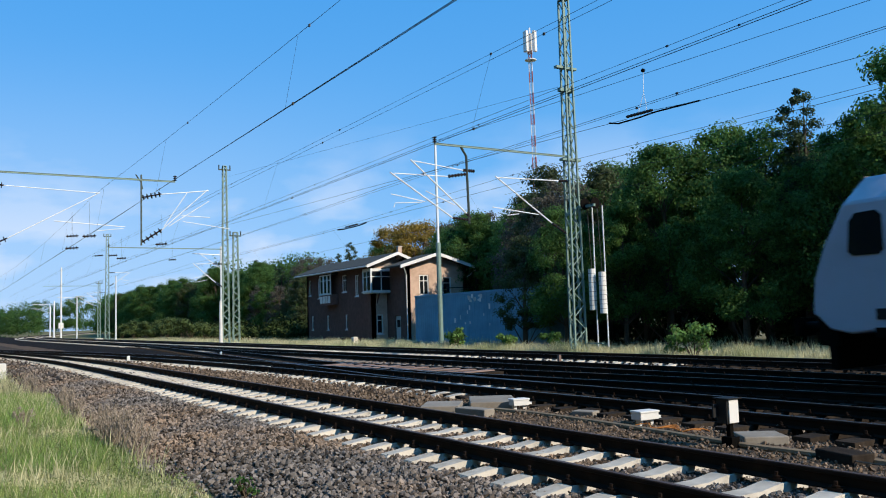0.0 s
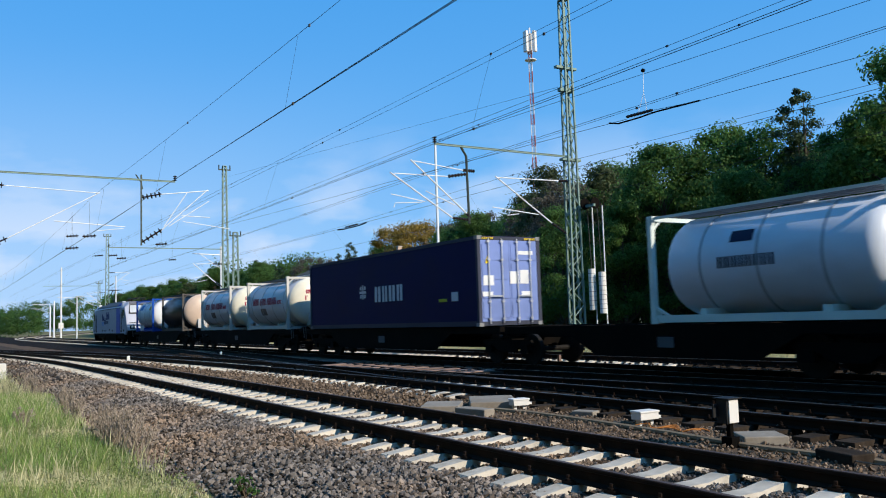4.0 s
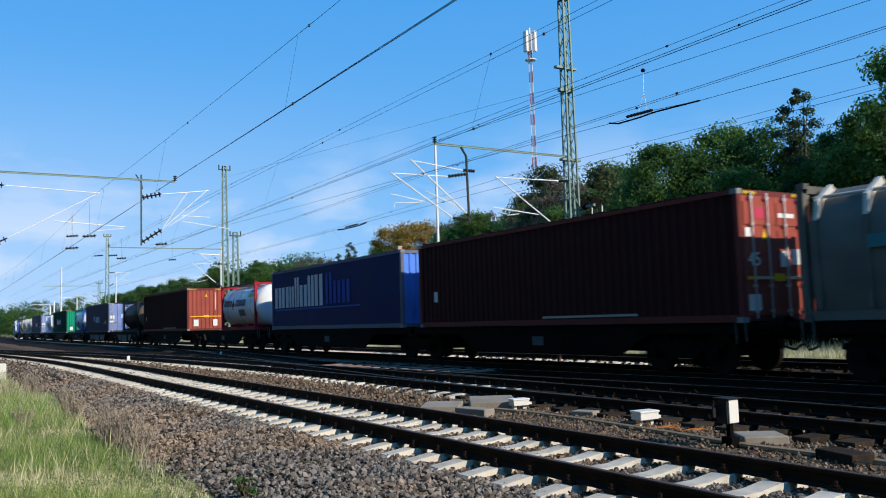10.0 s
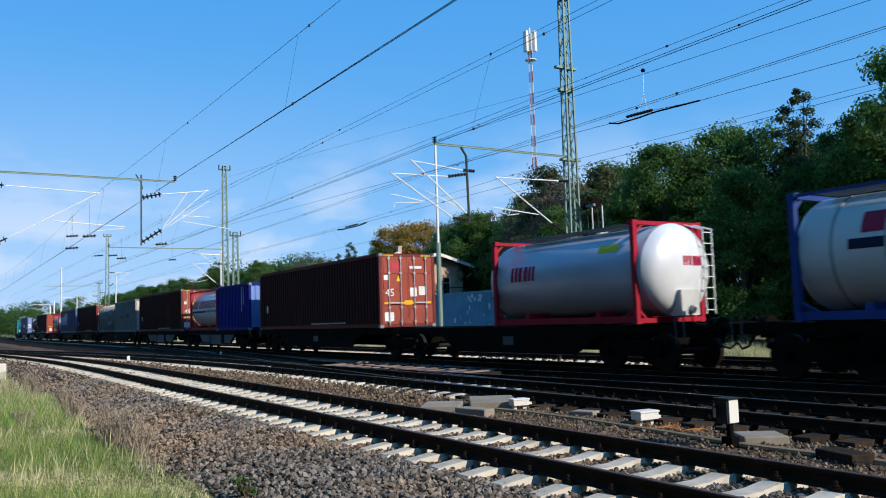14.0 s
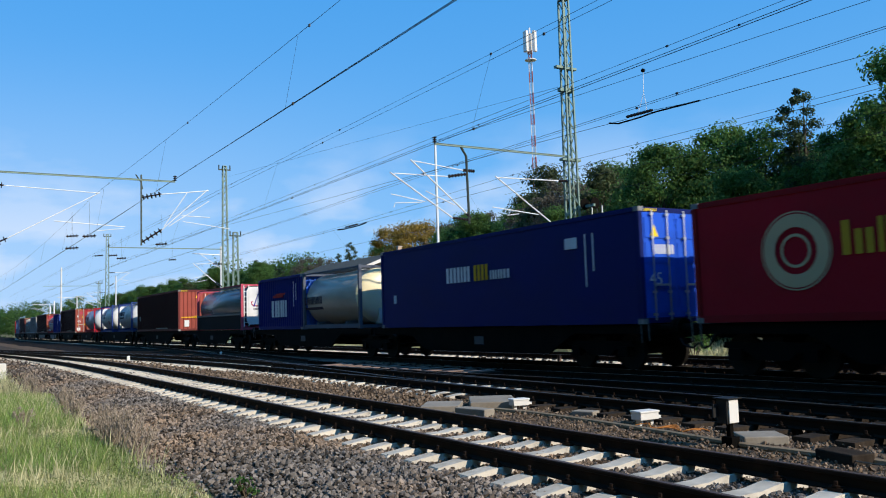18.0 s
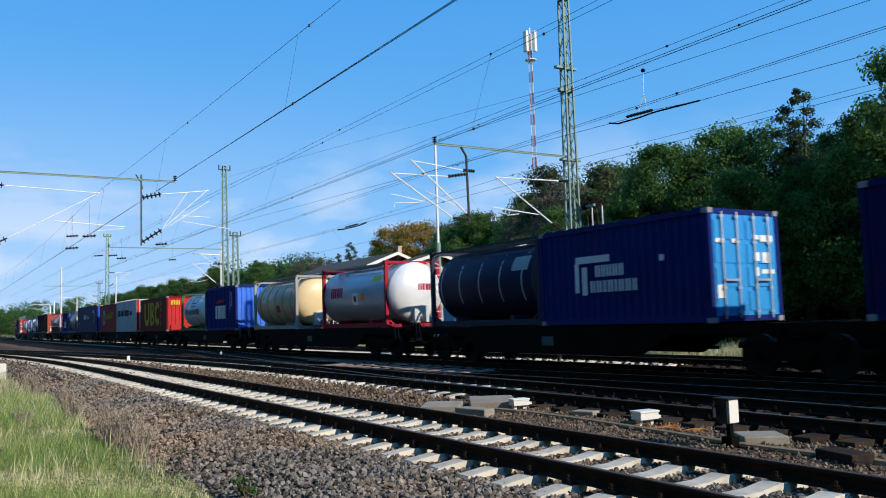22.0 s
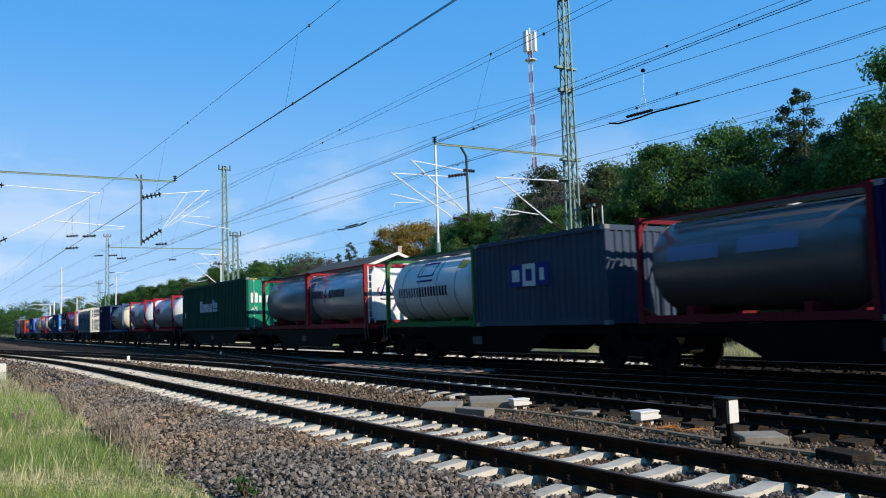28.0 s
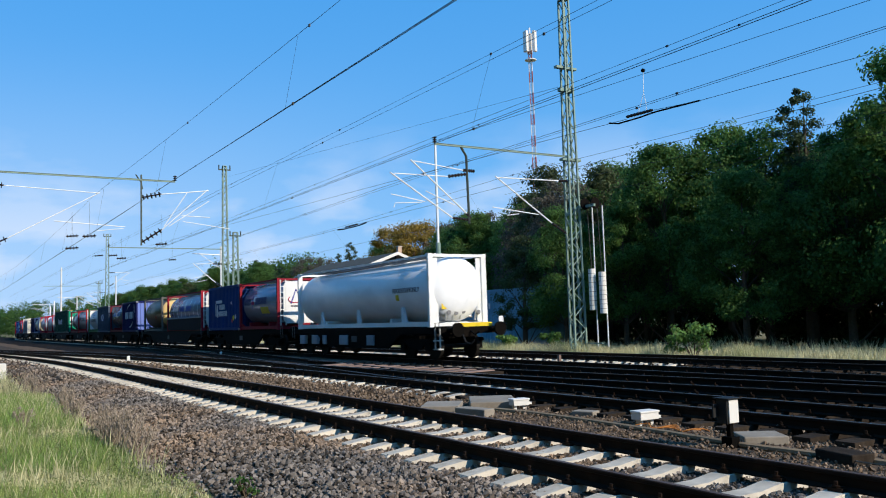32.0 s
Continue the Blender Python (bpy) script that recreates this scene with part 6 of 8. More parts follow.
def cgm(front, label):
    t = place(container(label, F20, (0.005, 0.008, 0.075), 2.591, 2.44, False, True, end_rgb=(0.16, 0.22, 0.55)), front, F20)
    m = near_wall(F20, 2.44)
    blocks(t, m, word((0.6, 0.8, 0.7), 1.35, 1.15, 0.58, 0.1) + word((0.6, 0.65, 0.8), 3.2, 1.15, 0.58, 0.1), PALE, "marking", "white letters as plain blocks")
    arc = Shape()
    for x0, z0, x1, z1, sg in ((2.1, 1.95, 3.5, 2.42, 1), (3.3, 0.4, 4.7, 0.9, -1)):
        for i in range(10):
            u0, u1 = i / 10, (i + 1) / 10
            c = lambda u: (x0 + (x1 - x0) * u, z0 + (z1 - z0) * (u ** 0.6 if sg > 0 else u ** 1.7))
            (ax, az), (bx, bz) = c(u0), c(u1)
            k = 0.05 + 0.1 * (u0 if sg > 0 else 1 - u0)
            arc.add([(ax, -0.006, az - k / 2), (bx, -0.006, bz - k / 2), (bx, -0.006, bz + k / 2), (ax, -0.006, az + k / 2)], [(0, 1, 2, 3)])
    part("emblem", moved(arc, m), paint(PALE, 0.5, amount=0.15), t, "white curved strokes")
    blocks(t, m, [(5.05, 0.95, 5.1, 2.35), (5.3, 1.6, 5.36, 2.3)], PALE, "marking")
    blocks(t, rear_wall(F20, 2.44), [(1.98, 0.9, 2.06, 2.2)], PALE, "marking")
    return t


cgm(442.42, "navy twenty foot container with white letters and curved strokes")
t = long_tank("blue-grey tank container in red frame with dark lettering", 448.62, F20, (0.42, 0.46, 0.56), RED_F, False)
wassink(t, F20, 0.45, 0.37, (0.02, 0.025, 0.10))
# white shell painted dark grey for the shade on its near side
t = ribbed("white hooped bulk tank container with black lettering in open frame", F30, (0.17, 0.18, 0.20), 457.65, 2.7, True)
blocks(t, near_wall(F30, 2.42), word((0.66,) * 3, 1.0, 1.12, 0.5, 0.12) + word((0.66,) * 3, 2.4, 1.12, 0.5, 0.12) + word((0.66,) * 5, 3.85, 1.15, 0.5, 0.12) + word((0.7, 0.7, 1.0), 6.2, 1.15, 0.34, 0.14), INK, "marking", "black lettering as plain blocks")
t = place(container("plain dark blue twenty foot container with a small white mark", F20, (0.004, 0.009, 0.065), 2.591, 2.44, False, True), 472.5, F20)
blocks(t, near_wall(F20, 2.44), word((0.7,) * 5, 0.75, 2.05, 0.18, 0.15), PALE, "marking")
t = cream_tank(478.66, "yellowish cream tank container in blue-grey frame with red lettering", (0.46, 0.38, 0.28), (0.08, 0.13, 0.26), (0.82, 0.74, 0.52), CRIMSON, 0.33, 0, 0.3, 1.2, radius=1.175, braces=False)
on_drum(t, F20, 4.1, 1.25, 0.32, 0.5, (0.03, 0.07, 0.3), "placard", "blue placard")
tws(488.0, "dirty silver tank container in red frame with white hazard placard", True)
tws(497.18, "silver tank container in a red frame with a yellow panel")
green45(506.38, "dark green forty-five foot container with script lettering on its doors", True)
t = long_tank("grey tank container in a dark red frame", 522.55, F20, (0.24, 0.25, 0.29), (0.16, 0.012, 0.02), False, bright_end=False)
t = long_tank("white tank container in a dark red frame with dark lettering", 528.62, F20, (0.48, 0.49, 0.54), (0.34, 0.02, 0.03), False)
wassink(t, F20, 0.4, 0.34)
food_tank(536.5, "white food tank container in a bright green frame with navy emblem")
t = place(container("slate blue twenty foot container with a navy and white square emblem", F20, (0.055, 0.075, 0.115), 2.591, 2.44, False, True), 542.63, F20)
m = near_wall(F20, 2.44)
blocks(t, m, [(1.85, 1.15, 2.5, 1.8), (3.1, 1.15, 3.75, 1.8)], (0.012, 0.03, 0.2), "emblem", "navy squares")
blocks(t, m, [(2.5, 1.15, 3.1, 1.8)], PALE, "emblem", "white square")
blocks(t, m @ Matrix.Translation((0, -0.004, 0)), [(2.0, 1.3, 2.35, 1.65), (3.3, 1.3, 3.5, 1.65)], PALE, "marking")
blocks(t, m @ Matrix.Translation((0, -0.004, 0)), [(2.65, 1.3, 2.95, 1.65)], (0.012, 0.03, 0.2), "marking")
t = long_tank("grey tank container with a pinkish top rail in a red frame", 549.75, F20, (0.13, 0.125, 0.14), (0.16, 0.012, 0.02), False, bright_end=False)
on_drum(t, F20, 0.9, 1.45, 1.5, 0.35, (0.16, 0.2, 0.34))
on_drum(t, F20, 2.9, 1.5, 1.5, 0.35, (0.16, 0.2, 0.34))
cgm(555.86, "navy twenty foot container with sunlit ribbed end and white letters")
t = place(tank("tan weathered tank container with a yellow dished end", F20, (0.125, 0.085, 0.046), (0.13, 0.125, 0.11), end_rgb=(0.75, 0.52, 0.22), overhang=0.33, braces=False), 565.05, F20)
on_drum(t, F20, 1.2, 1.45, 0.55, 0.5, (0.5, 0.42, 0.38), "placard", "pale label with a dark red mark")
on_drum(t, F20, 1.35, 1.65, 0.25, 0.28, CRIMSON, "emblem")
on_drum(t, F20, 3.6, 0.95, 0.6, 0.25, (0.3, 0.08, 0.04), "placard")
t = long_tank("long blue-silver banded tank container in a red frame", 572.85, F30, (0.24, 0.27, 0.36), (0.28, 0.012, 0.025))
for i in range(8):
    on_drum(t, F30, 0.5 + i * 1.05, 0.95, 0.05, 1.2, (0.7, 0.72, 0.75), "band", "pale band")
on_drum(t, F30, 3.05, 1.35, 1.3, 0.36, (0.03, 0.07, 0.3))
on_drum(t, F30, 4.9, 1.35, 1.3, 0.36, (0.03, 0.07, 0.3))
t = trans(583.68, "blue corrugated twenty foot container with hazard diamonds and a white emblem", False, (0.009, 0.044, 0.175), None)
blocks(t, near_wall(F20, 2.44), [(4.85, 0.55, 5.19, 0.89)], (0.7, 0.62, 0.03), "hazard_diamond", "yellow hazard diamond")
blocks(t, near_wall(F20, 2.44), [(4.62, 0.42, 4.90, 0.70)], (0.45, 0.06, 0.03), "hazard_diamond", "red hazard diamond")
blocks(t, near_wall(F20, 2.44), [(5.22, 0.6, 5.56, 0.94)], PALE, "hazard_diamond", "white hazard diamond")
t = long_tank("silver-white tank container in red frame with lettering and end panel", 589.8, F20, (0.27, 0.30, 0.40), (0.24, 0.012, 0.025), False)
wassink(t, F20, 0.35, 0.37, (0.02, 0.025, 0.12))
on_drum(t, F20, 3.2, 0.85, 1.2, 0.35, (0.55, 0.45, 0.05), "placard", "yellow panel")


def last_tank():
    L = F40
    t = place(tank("long gleaming white foodstuff tank container in a white frame", L, (0.84, 0.85, 0.87), (0.82, 0.82, 0.80), radius=1.165, ladder=False, cabinet=False, shiny=0.28, overhang=0.48, braces=False, post=0.2), 598.6, L)
    for k, x in enumerate((9.4, 10.75)):
        me = lettering(("FOODSTUFF", "ONLY")[k], 0.25)
        me.transform(near_wall(L, 2.33) @ Matrix.Translation((x, -0.012, 1.28)))
        me.materials.append(paint((0.02, 0.025, 0.05), 0.5, amount=0.1))
        new("lettering", me).parent = t
    on_drum(t, L, 9.6, 1.0, 0.25, 0.22, (0.7, 0.55, 0.05), "placard", "small yellow placard")
    cone = Shape().tube((L / 2 - 0.35, -0.1, 0.55), (L / 2 - 0.12, -0.1, 0.5), 0.12, 10).tube((L / 2 - 0.3, -0.7, 0.4), (L / 2 - 0.25, 0.7, 0.35), 0.06, 8).tube((L / 2 - 0.25, 0.3, 0.3), (L / 2 - 0.25, 0.35, 1.1), 0.05, 8)
    part("valve", cone, paint((0.55, 0.55, 0.55), 0.35, 0.6), t, "steel discharge valves")
    part("hose", Shape().line([(L / 2 - 0.2, -0.2, 2.3), (L / 2 - 0.16, 0.35, 2.15), (L / 2 - 0.12, 0.55, 1.6), (L / 2 - 0.12, 0.55, 0.9)], 0.04, 8), BLACK, t)
    blocks(t, rear_wall(L, 2.44), [(0.5, 0.62, 0.7, 0.86)], (0.75, 0.55, 0.05), "placard", "yellow placard")
    part("tail_guard", Shape().box(L / 2 + 0.1, -0.2, -0.02, L / 2 + 0.3, 1.2, 0.12), paint((0.75, 0.55, 0.03)), t, "yellow guard plate")
    pipes = paint((0.62, 0.62, 0.60), 0.3, 0.5)
    for y, z, h in ((-0.55, 0.22, 0.5), (-0.25, 0.2, 0.75), (0.05, 0.25, 0.42), (0.7, 0.2, 0.6)):
        part("pipe", Shape().line([(L / 2 - 0.06, y, z), (L / 2 - 0.04, y + 0.05, z + h * 0.6), (L / 2 - 0.14, y + 0.22, z + h)], 0.038, 7), pipes, t, "steel pipe")
        part("hand_wheel", Shape().tube((L / 2 - 0.03, y + 0.12, z + 0.28), (L / 2 + 0.02, y + 0.12, z + 0.28), 0.085, 10), paint((0.25, 0.25, 0.26), 0.4, 0.5), t)
    for y in (-1.12, 0.82):
        part("gusset_plate", Shape().box(L / 2 - 0.1, y, 0.15, L / 2 - 0.06, y + 0.3, 2.45), paint((0.82, 0.82, 0.80), amount=0.3), t, "white gusset plate")
    for x in np.arange(-L / 2 + 0.8, L / 2 - 0.6, 1.35):
        part("rail_clamp", Shape().box(x, -1.2, 2.5, x + 0.7, -1.02, 2.56), paint((0.75, 0.75, 0.74)), t)
    for x in (-3.5, 0.2, 4.0):
        part("support", Shape().prism([(x - 0.1, 0.15), (x + 0.25, 0.15), (x + 0.0, 0.75), (x - 0.12, 0.75)], -1.13, -1.05, "y"), paint((0.7, 0.72, 0.75)), t)


last_tank()


def motions():
    """The whole train runs past on its line."""
    for ob, s, z in TRAIN:
        walk(ob, [(float(k), on_line(s + travel(k), z)) for k in range(0, 33)])


# ---- masts, booms and wires ----
def lattice(name, label, x, y, h, w0=0.55, w1=0.28, depth=0.30, mat=GREEN_STEEL, group="overhead line masts", z=-0.25):
    """A tapered lattice mast of two channels with zigzag lacing."""
    t = thing(name, label, "mast", group, at=pose(x, y, z))
    h = h - z
    for sy in (-1, 1):
        for sx in (-1, 1):
            part("leg", Shape().tube((sx * depth / 2, sy * w0 / 2, 0), (sx * depth / 2, sy * w1 / 2, h), 0.05, 4), mat, t)
    n = int(h / 0.52)
    for i in range(n):
        a, b = i / n, (i + 1) / n
        wa, wb = (w0 + (w1 - w0) * a) / 2, (w0 + (w1 - w0) * b) / 2
        s = Shape()
        for sx in (-1, 1):
            d = 1 if i % 2 else -1
            s.tube((sx * depth / 2, -d * wa, h * a), (sx * depth / 2, d * wb, h * b), 0.022, 4)
        for sy in (-1, 1):
            d = 1 if i % 2 else -1
            s.tube((-d * depth / 2, sy * wa, h * a), (d * depth / 2, sy * wb, h * b), 0.020, 4)
        part("lacing", s, mat, t)
    part("cap", Shape().box(-depth / 2 - 0.03, -w1 / 2 - 0.03, h, depth / 2 + 0.03, w1 / 2 + 0.03, h + 0.05), mat, t)
    part("footing", Shape().box(-0.5, -0.6, -0.3, 0.5, 0.6, 0.12), CONCRETE, t, "pale concrete footing")
    if x < -60:
        part("crossarm", Shape().box(-0.05, -0.55, h - 0.35, 0.05, 0.55, h - 0.25).tube((0, -0.5, h - 0.25), (0, -0.5, h + 0.12), 0.06, 6).tube((0, 0.5, h - 0.25), (0, 0.5, h + 0.12), 0.06, 6), DARK_STEEL, t, "small dark crossarm")
    return t


def insulator(s, p, q, r=0.11, n=6, sides=8):
    """A ribbed insulator between two points, in one piece."""
    p, q = Vector(p), Vector(q)
    d = (q - p).normalized()
    a = d.orthogonal().normalized()
    b = d.cross(a)
    long = (q - p).length
    rings = [(0.0, 0.03)]
    for i in range(n):
        c = long * (i + 0.5) / n
        w = min(0.018, long / n * 0.3)
        rings += [(c - w, 0.035), (c - w * 0.6, r), (c + w * 0.6, r), (c + w, 0.035)]
    rings.append((long, 0.03))
    k0 = len(s.v)
    for u, rr in rings:
        for i in range(sides):
            w = 2 * math.pi * i / sides
            s.v.append(tuple(p + d * u + (a * math.cos(w) + b * math.sin(w)) * rr))
    for j in range(len(rings) - 1):
        for i in range(sides):
            e, f = k0 + j * sides + i, k0 + j * sides + (i + 1) % sides
            s.f.append((e, f, f + sides, e + sides))
    s.f += [tuple(range(k0, k0 + sides))[::-1], tuple(range(len(s.v) - sides, len(s.v)))]


def cantilever(t, x, root_y, root_z, tip_y, tip_z, low_z, m=ZINC):
    """Top tube, strut and steady arm of one wire support, in the plane at x."""
    sg = 1 if root_y > tip_y else -1
    part("top_tube", Shape().tube((x, root_y - sg * 0.8, tip_z + 0.02), (x, tip_y, tip_z), 0.03, 6), m, t)
    part("strut", Shape().tube((x, root_y - sg * 0.6, low_z + 0.38), (x, tip_y - sg * 0.25, tip_z + 0.06), 0.035, 6), m, t)
    k = Vector((x, root_y - sg * 0.35, low_z + 0.22)).lerp(Vector((x, tip_y, tip_z)), 0.45)
    part("steady_arm", Shape().tube(k, (x, tip_y - sg * 0.2, tip_z - 1.25), 0.024, 6).tube((x, tip_y + sg * 1.0, tip_z - 1.38), (x, tip_y - sg * 0.05, tip_z - 1.6), 0.018, 5), m, t)
    for a, b in (((x, root_y, tip_z + 0.02), (x, root_y - sg * 0.8, tip_z + 0.02)), ((x, root_y, low_z), (x, root_y - sg * 0.6, low_z + 0.38))):
        s = Shape()
        insulator(s, a, b)
        part("insulator", s, PORCELAIN, t)


def boom(t, x, y0, y1, z0, z1):
    """A slim horizontal boom of channel steel with a flange."""
    s = Shape()
    lo, hi = sorted((y0, y1))
    s.box(x - 0.04, lo, min(z0, z1) - 0.02, x + 0.04, hi, min(z0, z1) + 0.04).box(x - 0.06, lo, min(z0, z1) + 0.04, x + 0.06, hi, min(z0, z1) + 0.052)
    part("boom", s, GREEN_STEEL, t, "slim green boom")


def gantry(x, y_mast, y_tip, hangers, z=8.12, h=15.0, label="tall green lattice mast with a boom carrying the overhead wires"):
    t = lattice("catenary_mast", label, x, y_mast, h, 0.62, 0.30)
    k = -y_mast
    base = 0.25
    sg = 1 if y_tip > y_mast else -1
    boom(t, 0, 0.1 * sg, y_tip + k, z + base, z + base + 0.05)
    s = Shape()
    insulator(s, (0, y_tip + k, z + base + 0.05), (0, y_tip + k, z + base + 0.3), 0.09, 3)
    part("insulator", s, PORCELAIN, t)
    for hy, arms in hangers:
        part("hanger", Shape().box(-0.035, hy + k - 0.03, 5.15 + base, 0.035, hy + k + 0.03, z + base + 0.25).line([(0, hy + k - 0.25, z + base + 0.25), (0, hy + k, z + base - 0.1), (0, hy + k + 0.05, z + base - 0.4)], 0.03, 5), DARK_STEEL, t, "dark hanging post")
        for tip_y, tip_z in arms:
            cantilever(t, 0, hy + k, 5.3 + base, tip_y + k, tip_z + base, 5.3 + base)
    return t


MAST_X = -26.6
t = gantry(MAST_X, 23.0, 16.25, ())
part("hanger", Shape().line([(0, 17.45 - 23.0, 8.36), (0, 17.68 - 23.0, 8.0), (0, 17.72 - 23.0, 5.35)], 0.05, 6), DARK_STEEL, t, "dark hanging post")
for nm, r, pts in (("strut", 0.03, ((15.17, 7.44), (17.6, 5.5))), ("top_tube", 0.022, ((15.3, 7.40), (17.5, 7.19))), ("strut", 0.03, ((14.28, 6.9), (16.95, 5.3))), ("top_tube", 0.022, ((14.45, 6.87), (16.8, 6.9))),
                   ("steady_arm", 0.018, ((14.29, 6.09), (15.73, 5.87))), ("registration_tube", 0.016, ((14.4, 5.6), (14.46, 5.76), (15.0, 5.80), (15.6, 5.84))), ("steady_arm", 0.02, ((15.79, 6.28), (17.08, 5.8))),
                   ("strut", 0.03, ((19.05, 7.05), (21.85, 5.26))), ("top_tube", 0.024, ((19.1, 7.01), (22.4, 7.07))), ("steady_arm", 0.022, ((18.86, 5.8), (21.17, 5.59))), ("registration_tube", 0.016, ((19.58, 5.5), (20.15, 5.58)))):
    part(nm, Shape().line([(0, y - 23.0, z + 0.25) for y, z in pts], r, 6), ZINC, t)
for a, b, r in (((17.5, 7.19), (18.05, 7.19), 0.07), ((16.8, 6.9), (17.65, 7.05), 0.075), ((17.6, 5.5), (17.8, 5.32), 0.06), ((16.95, 5.3), (17.7, 5.25), 0.06), ((21.85, 5.26), (22.6, 4.85), 0.07), ((22.3, 7.07), (22.8, 7.08), 0.06)):
    s = Shape()
    insulator(s, (0, a[0] - 23.0, a[1] + 0.25), (0, b[0] - 23.0, b[1] + 0.25), r, 6)
    part("insulator", s, PORCELAIN, t, "dark ribbed insulator")
part("feeder_arm", Shape().box(-0.1, -0.6, 12.2, 0.1, 0.5, 12.3).box(-0.12, -0.5, 8.2, 0.12, 0.5, 8.3).box(-0.1, -0.45, 11.2, 0.1, 0.3, 11.35), GREEN_STEEL, t)
for k, (dx, dy, zb) in enumerate(((0.55, 0.42, 1.85), (0.95, 0.62, 1.7))):
    w = part("balance_weight", Shape().tube((dx, dy, zb), (dx, dy, zb + 1.72), 0.15, 14), WEIGHT, t, "pale stack of balance weights")
    for j in range(1, 9):
        part("weight_joint", Shape().tube((dx, dy, zb + j * 0.19), (dx, dy, zb + j * 0.19 + 0.012), 0.153, 14), BLACK_IRON, w)
    part("guide_rod", Shape().tube((dx + 0.02, dy + 0.16, 0.3), (dx + 0.02, dy + 0.16, 6.2), 0.03, 5), ZINC, t)
    part("weight_rope", Shape().tube((dx, dy, zb + 1.72), (dx, dy - 0.1, 6.3), 0.014, 4), COPPER, t)
    part("wheel", Shape().tube((dx - 0.03, dy - 0.2, 6.3), (dx + 0.03, dy - 0.2, 6.3), 0.24, 16), BLACK_IRON, t, "tensioning wheel")
part("weight_bracket", Shape().box(0.0, 0.2, 6.15, 1.1, 0.3, 6.25).box(0.0, 0.3, 0.45, 1.1, 0.4, 0.5), GREEN_STEEL, t)

t = gantry(-38.5, 0.2, 9.4, ((7.9, ()), (1.55, ())), 8.12, 9.0, "green boom reaching over the near tracks from a lattice mast")
for nm, r, a, b in (("top_tube", 0.024, (2.37, 7.57), (6.11, 7.44)), ("strut", 0.026, (2.5, 5.32), (6.15, 7.46)), ("steady_arm", 0.024, (4.31, 6.14), (7.22, 5.97)), ("registration_tube", 0.018, (6.05, 5.76), (7.15, 5.90)),
                    ("top_tube", 0.03, (8.75, 7.52), (10.95, 7.80)), ("strut", 0.026, (8.75, 5.84), (10.9, 7.84)), ("strut", 0.024, (8.9, 6.05), (9.95, 7.66)), ("strut", 0.022, (9.1, 6.05), (10.95, 7.3)), ("steady_arm", 0.022, (9.7, 6.57), (11.0, 6.53)), ("steady_arm", 0.02, (9.75, 6.30), (11.95, 6.02))):
    part(nm, Shape().tube((0, a[0] - 0.2, a[1] + 0.25), (0, b[0] - 0.2, b[1] + 0.25), r * 0.75, 6), ZINC, t)
for a, b in (((1.55, 7.6), (2.4, 7.57)), ((1.55, 4.85), (2.55, 5.35)), ((7.9, 7.32), (8.78, 7.54)), ((7.9, 5.28), (8.8, 5.90))):
    s = Shape()
    insulator(s, (0, a[0] - 0.2, a[1] + 0.25), (0, b[0] - 0.2, b[1] + 0.25), 0.13, 5)
    part("insulator", s, PORCELAIN, t, "dark ribbed insulator")
t = gantry(-72.0, 21.9, 12.2, (), 8.15, 15.6)
cantilever(t, 0, -0.3, 5.1, 19.3 - 21.9, 7.1, 5.1)
lattice("catenary_mast", "slim pale lattice mast in the weeds", -75.7, 24.0, 10.1, 0.6, 0.4, 0.3)
t = lattice("catenary_mast", "tall lattice mast far along the line", -131.0, 22.0, 15.6, 0.6, 0.3)
cantilever(t, 0, -0.3, 5.1, -2.6, 7.1, 5.1)
cantilever(t, 0, 0.3, 8.1, 3.0, 10.1, 8.1)
t = lattice("catenary_mast", "lattice mast before the far woods", -157.0, 25.0, 9.9, 0.5, 0.3)
boom(t, 0, 0, -9, 9.4, 9.4)
cantilever(t, 0, -0.3, 5.6, -3.4, 7.6, 5.6)


def pole(label, x, y, h, r=0.09, plate=None, arm=None, mat=ZINC, name="pole"):
    t = thing(name, label, "pole", "poles beside the line", at=pose(x, y, -0.3))
    part("shaft", Shape().tube((0, 0, -0.2), (0, 0, h + 0.3), r, 10, r * 0.75), mat, t)
    part("footing", Shape().box(-0.3, -0.3, -0.2, 0.3, 0.3, 0.1), CONCRETE, t)
    if plate:
        part("plate", Shape().box(-0.06, -plate[0], plate[1], 0.14, plate[0], plate[2]), WHITE_WOOD, t, "white plate")
    if arm:
        part("arm", Shape().tube((0, 0, arm[1]), (0, arm[0], arm[1] + 0.1), 0.05, 6), mat, t)
        part("stay", Shape().tube((0, 0, arm[1] - 1.3), (0, arm[0] * 0.7, arm[1]), 0.03, 6), mat, t)
    return t


pole("slender grey steel pole with a thicker dark lower part", -39.4, 24.1, 11.4, 0.09)
part("sleeve", Shape().tube((0, 0, 0), (0, 0, 6.0), 0.14, 10), GREEN_STEEL, bpy.data.objects["pole"], "dark green lower tube")
pole("tall white signal pole with a plate", -196.6, 23.6, 15.2, 0.2, (0.5, 2.2, 3.4), mat=WHITE_WOOD)
pole("grey pole with a side arm", -172.5, 23.5, 8.0, 0.12, None, (-3.5, 8.0))
pole("grey pole beside the distant track", -134.3, 23.8, 9.5, 0.12)
pole("grey pole beside the lattice mast", -76.0, 22.7, 8.8, 0.1, None, (-2.6, 8.3))
pole("thin white marker pole in the ballast", -71.5, 21.3, 3.6, 0.16, mat=WHITE_WOOD)
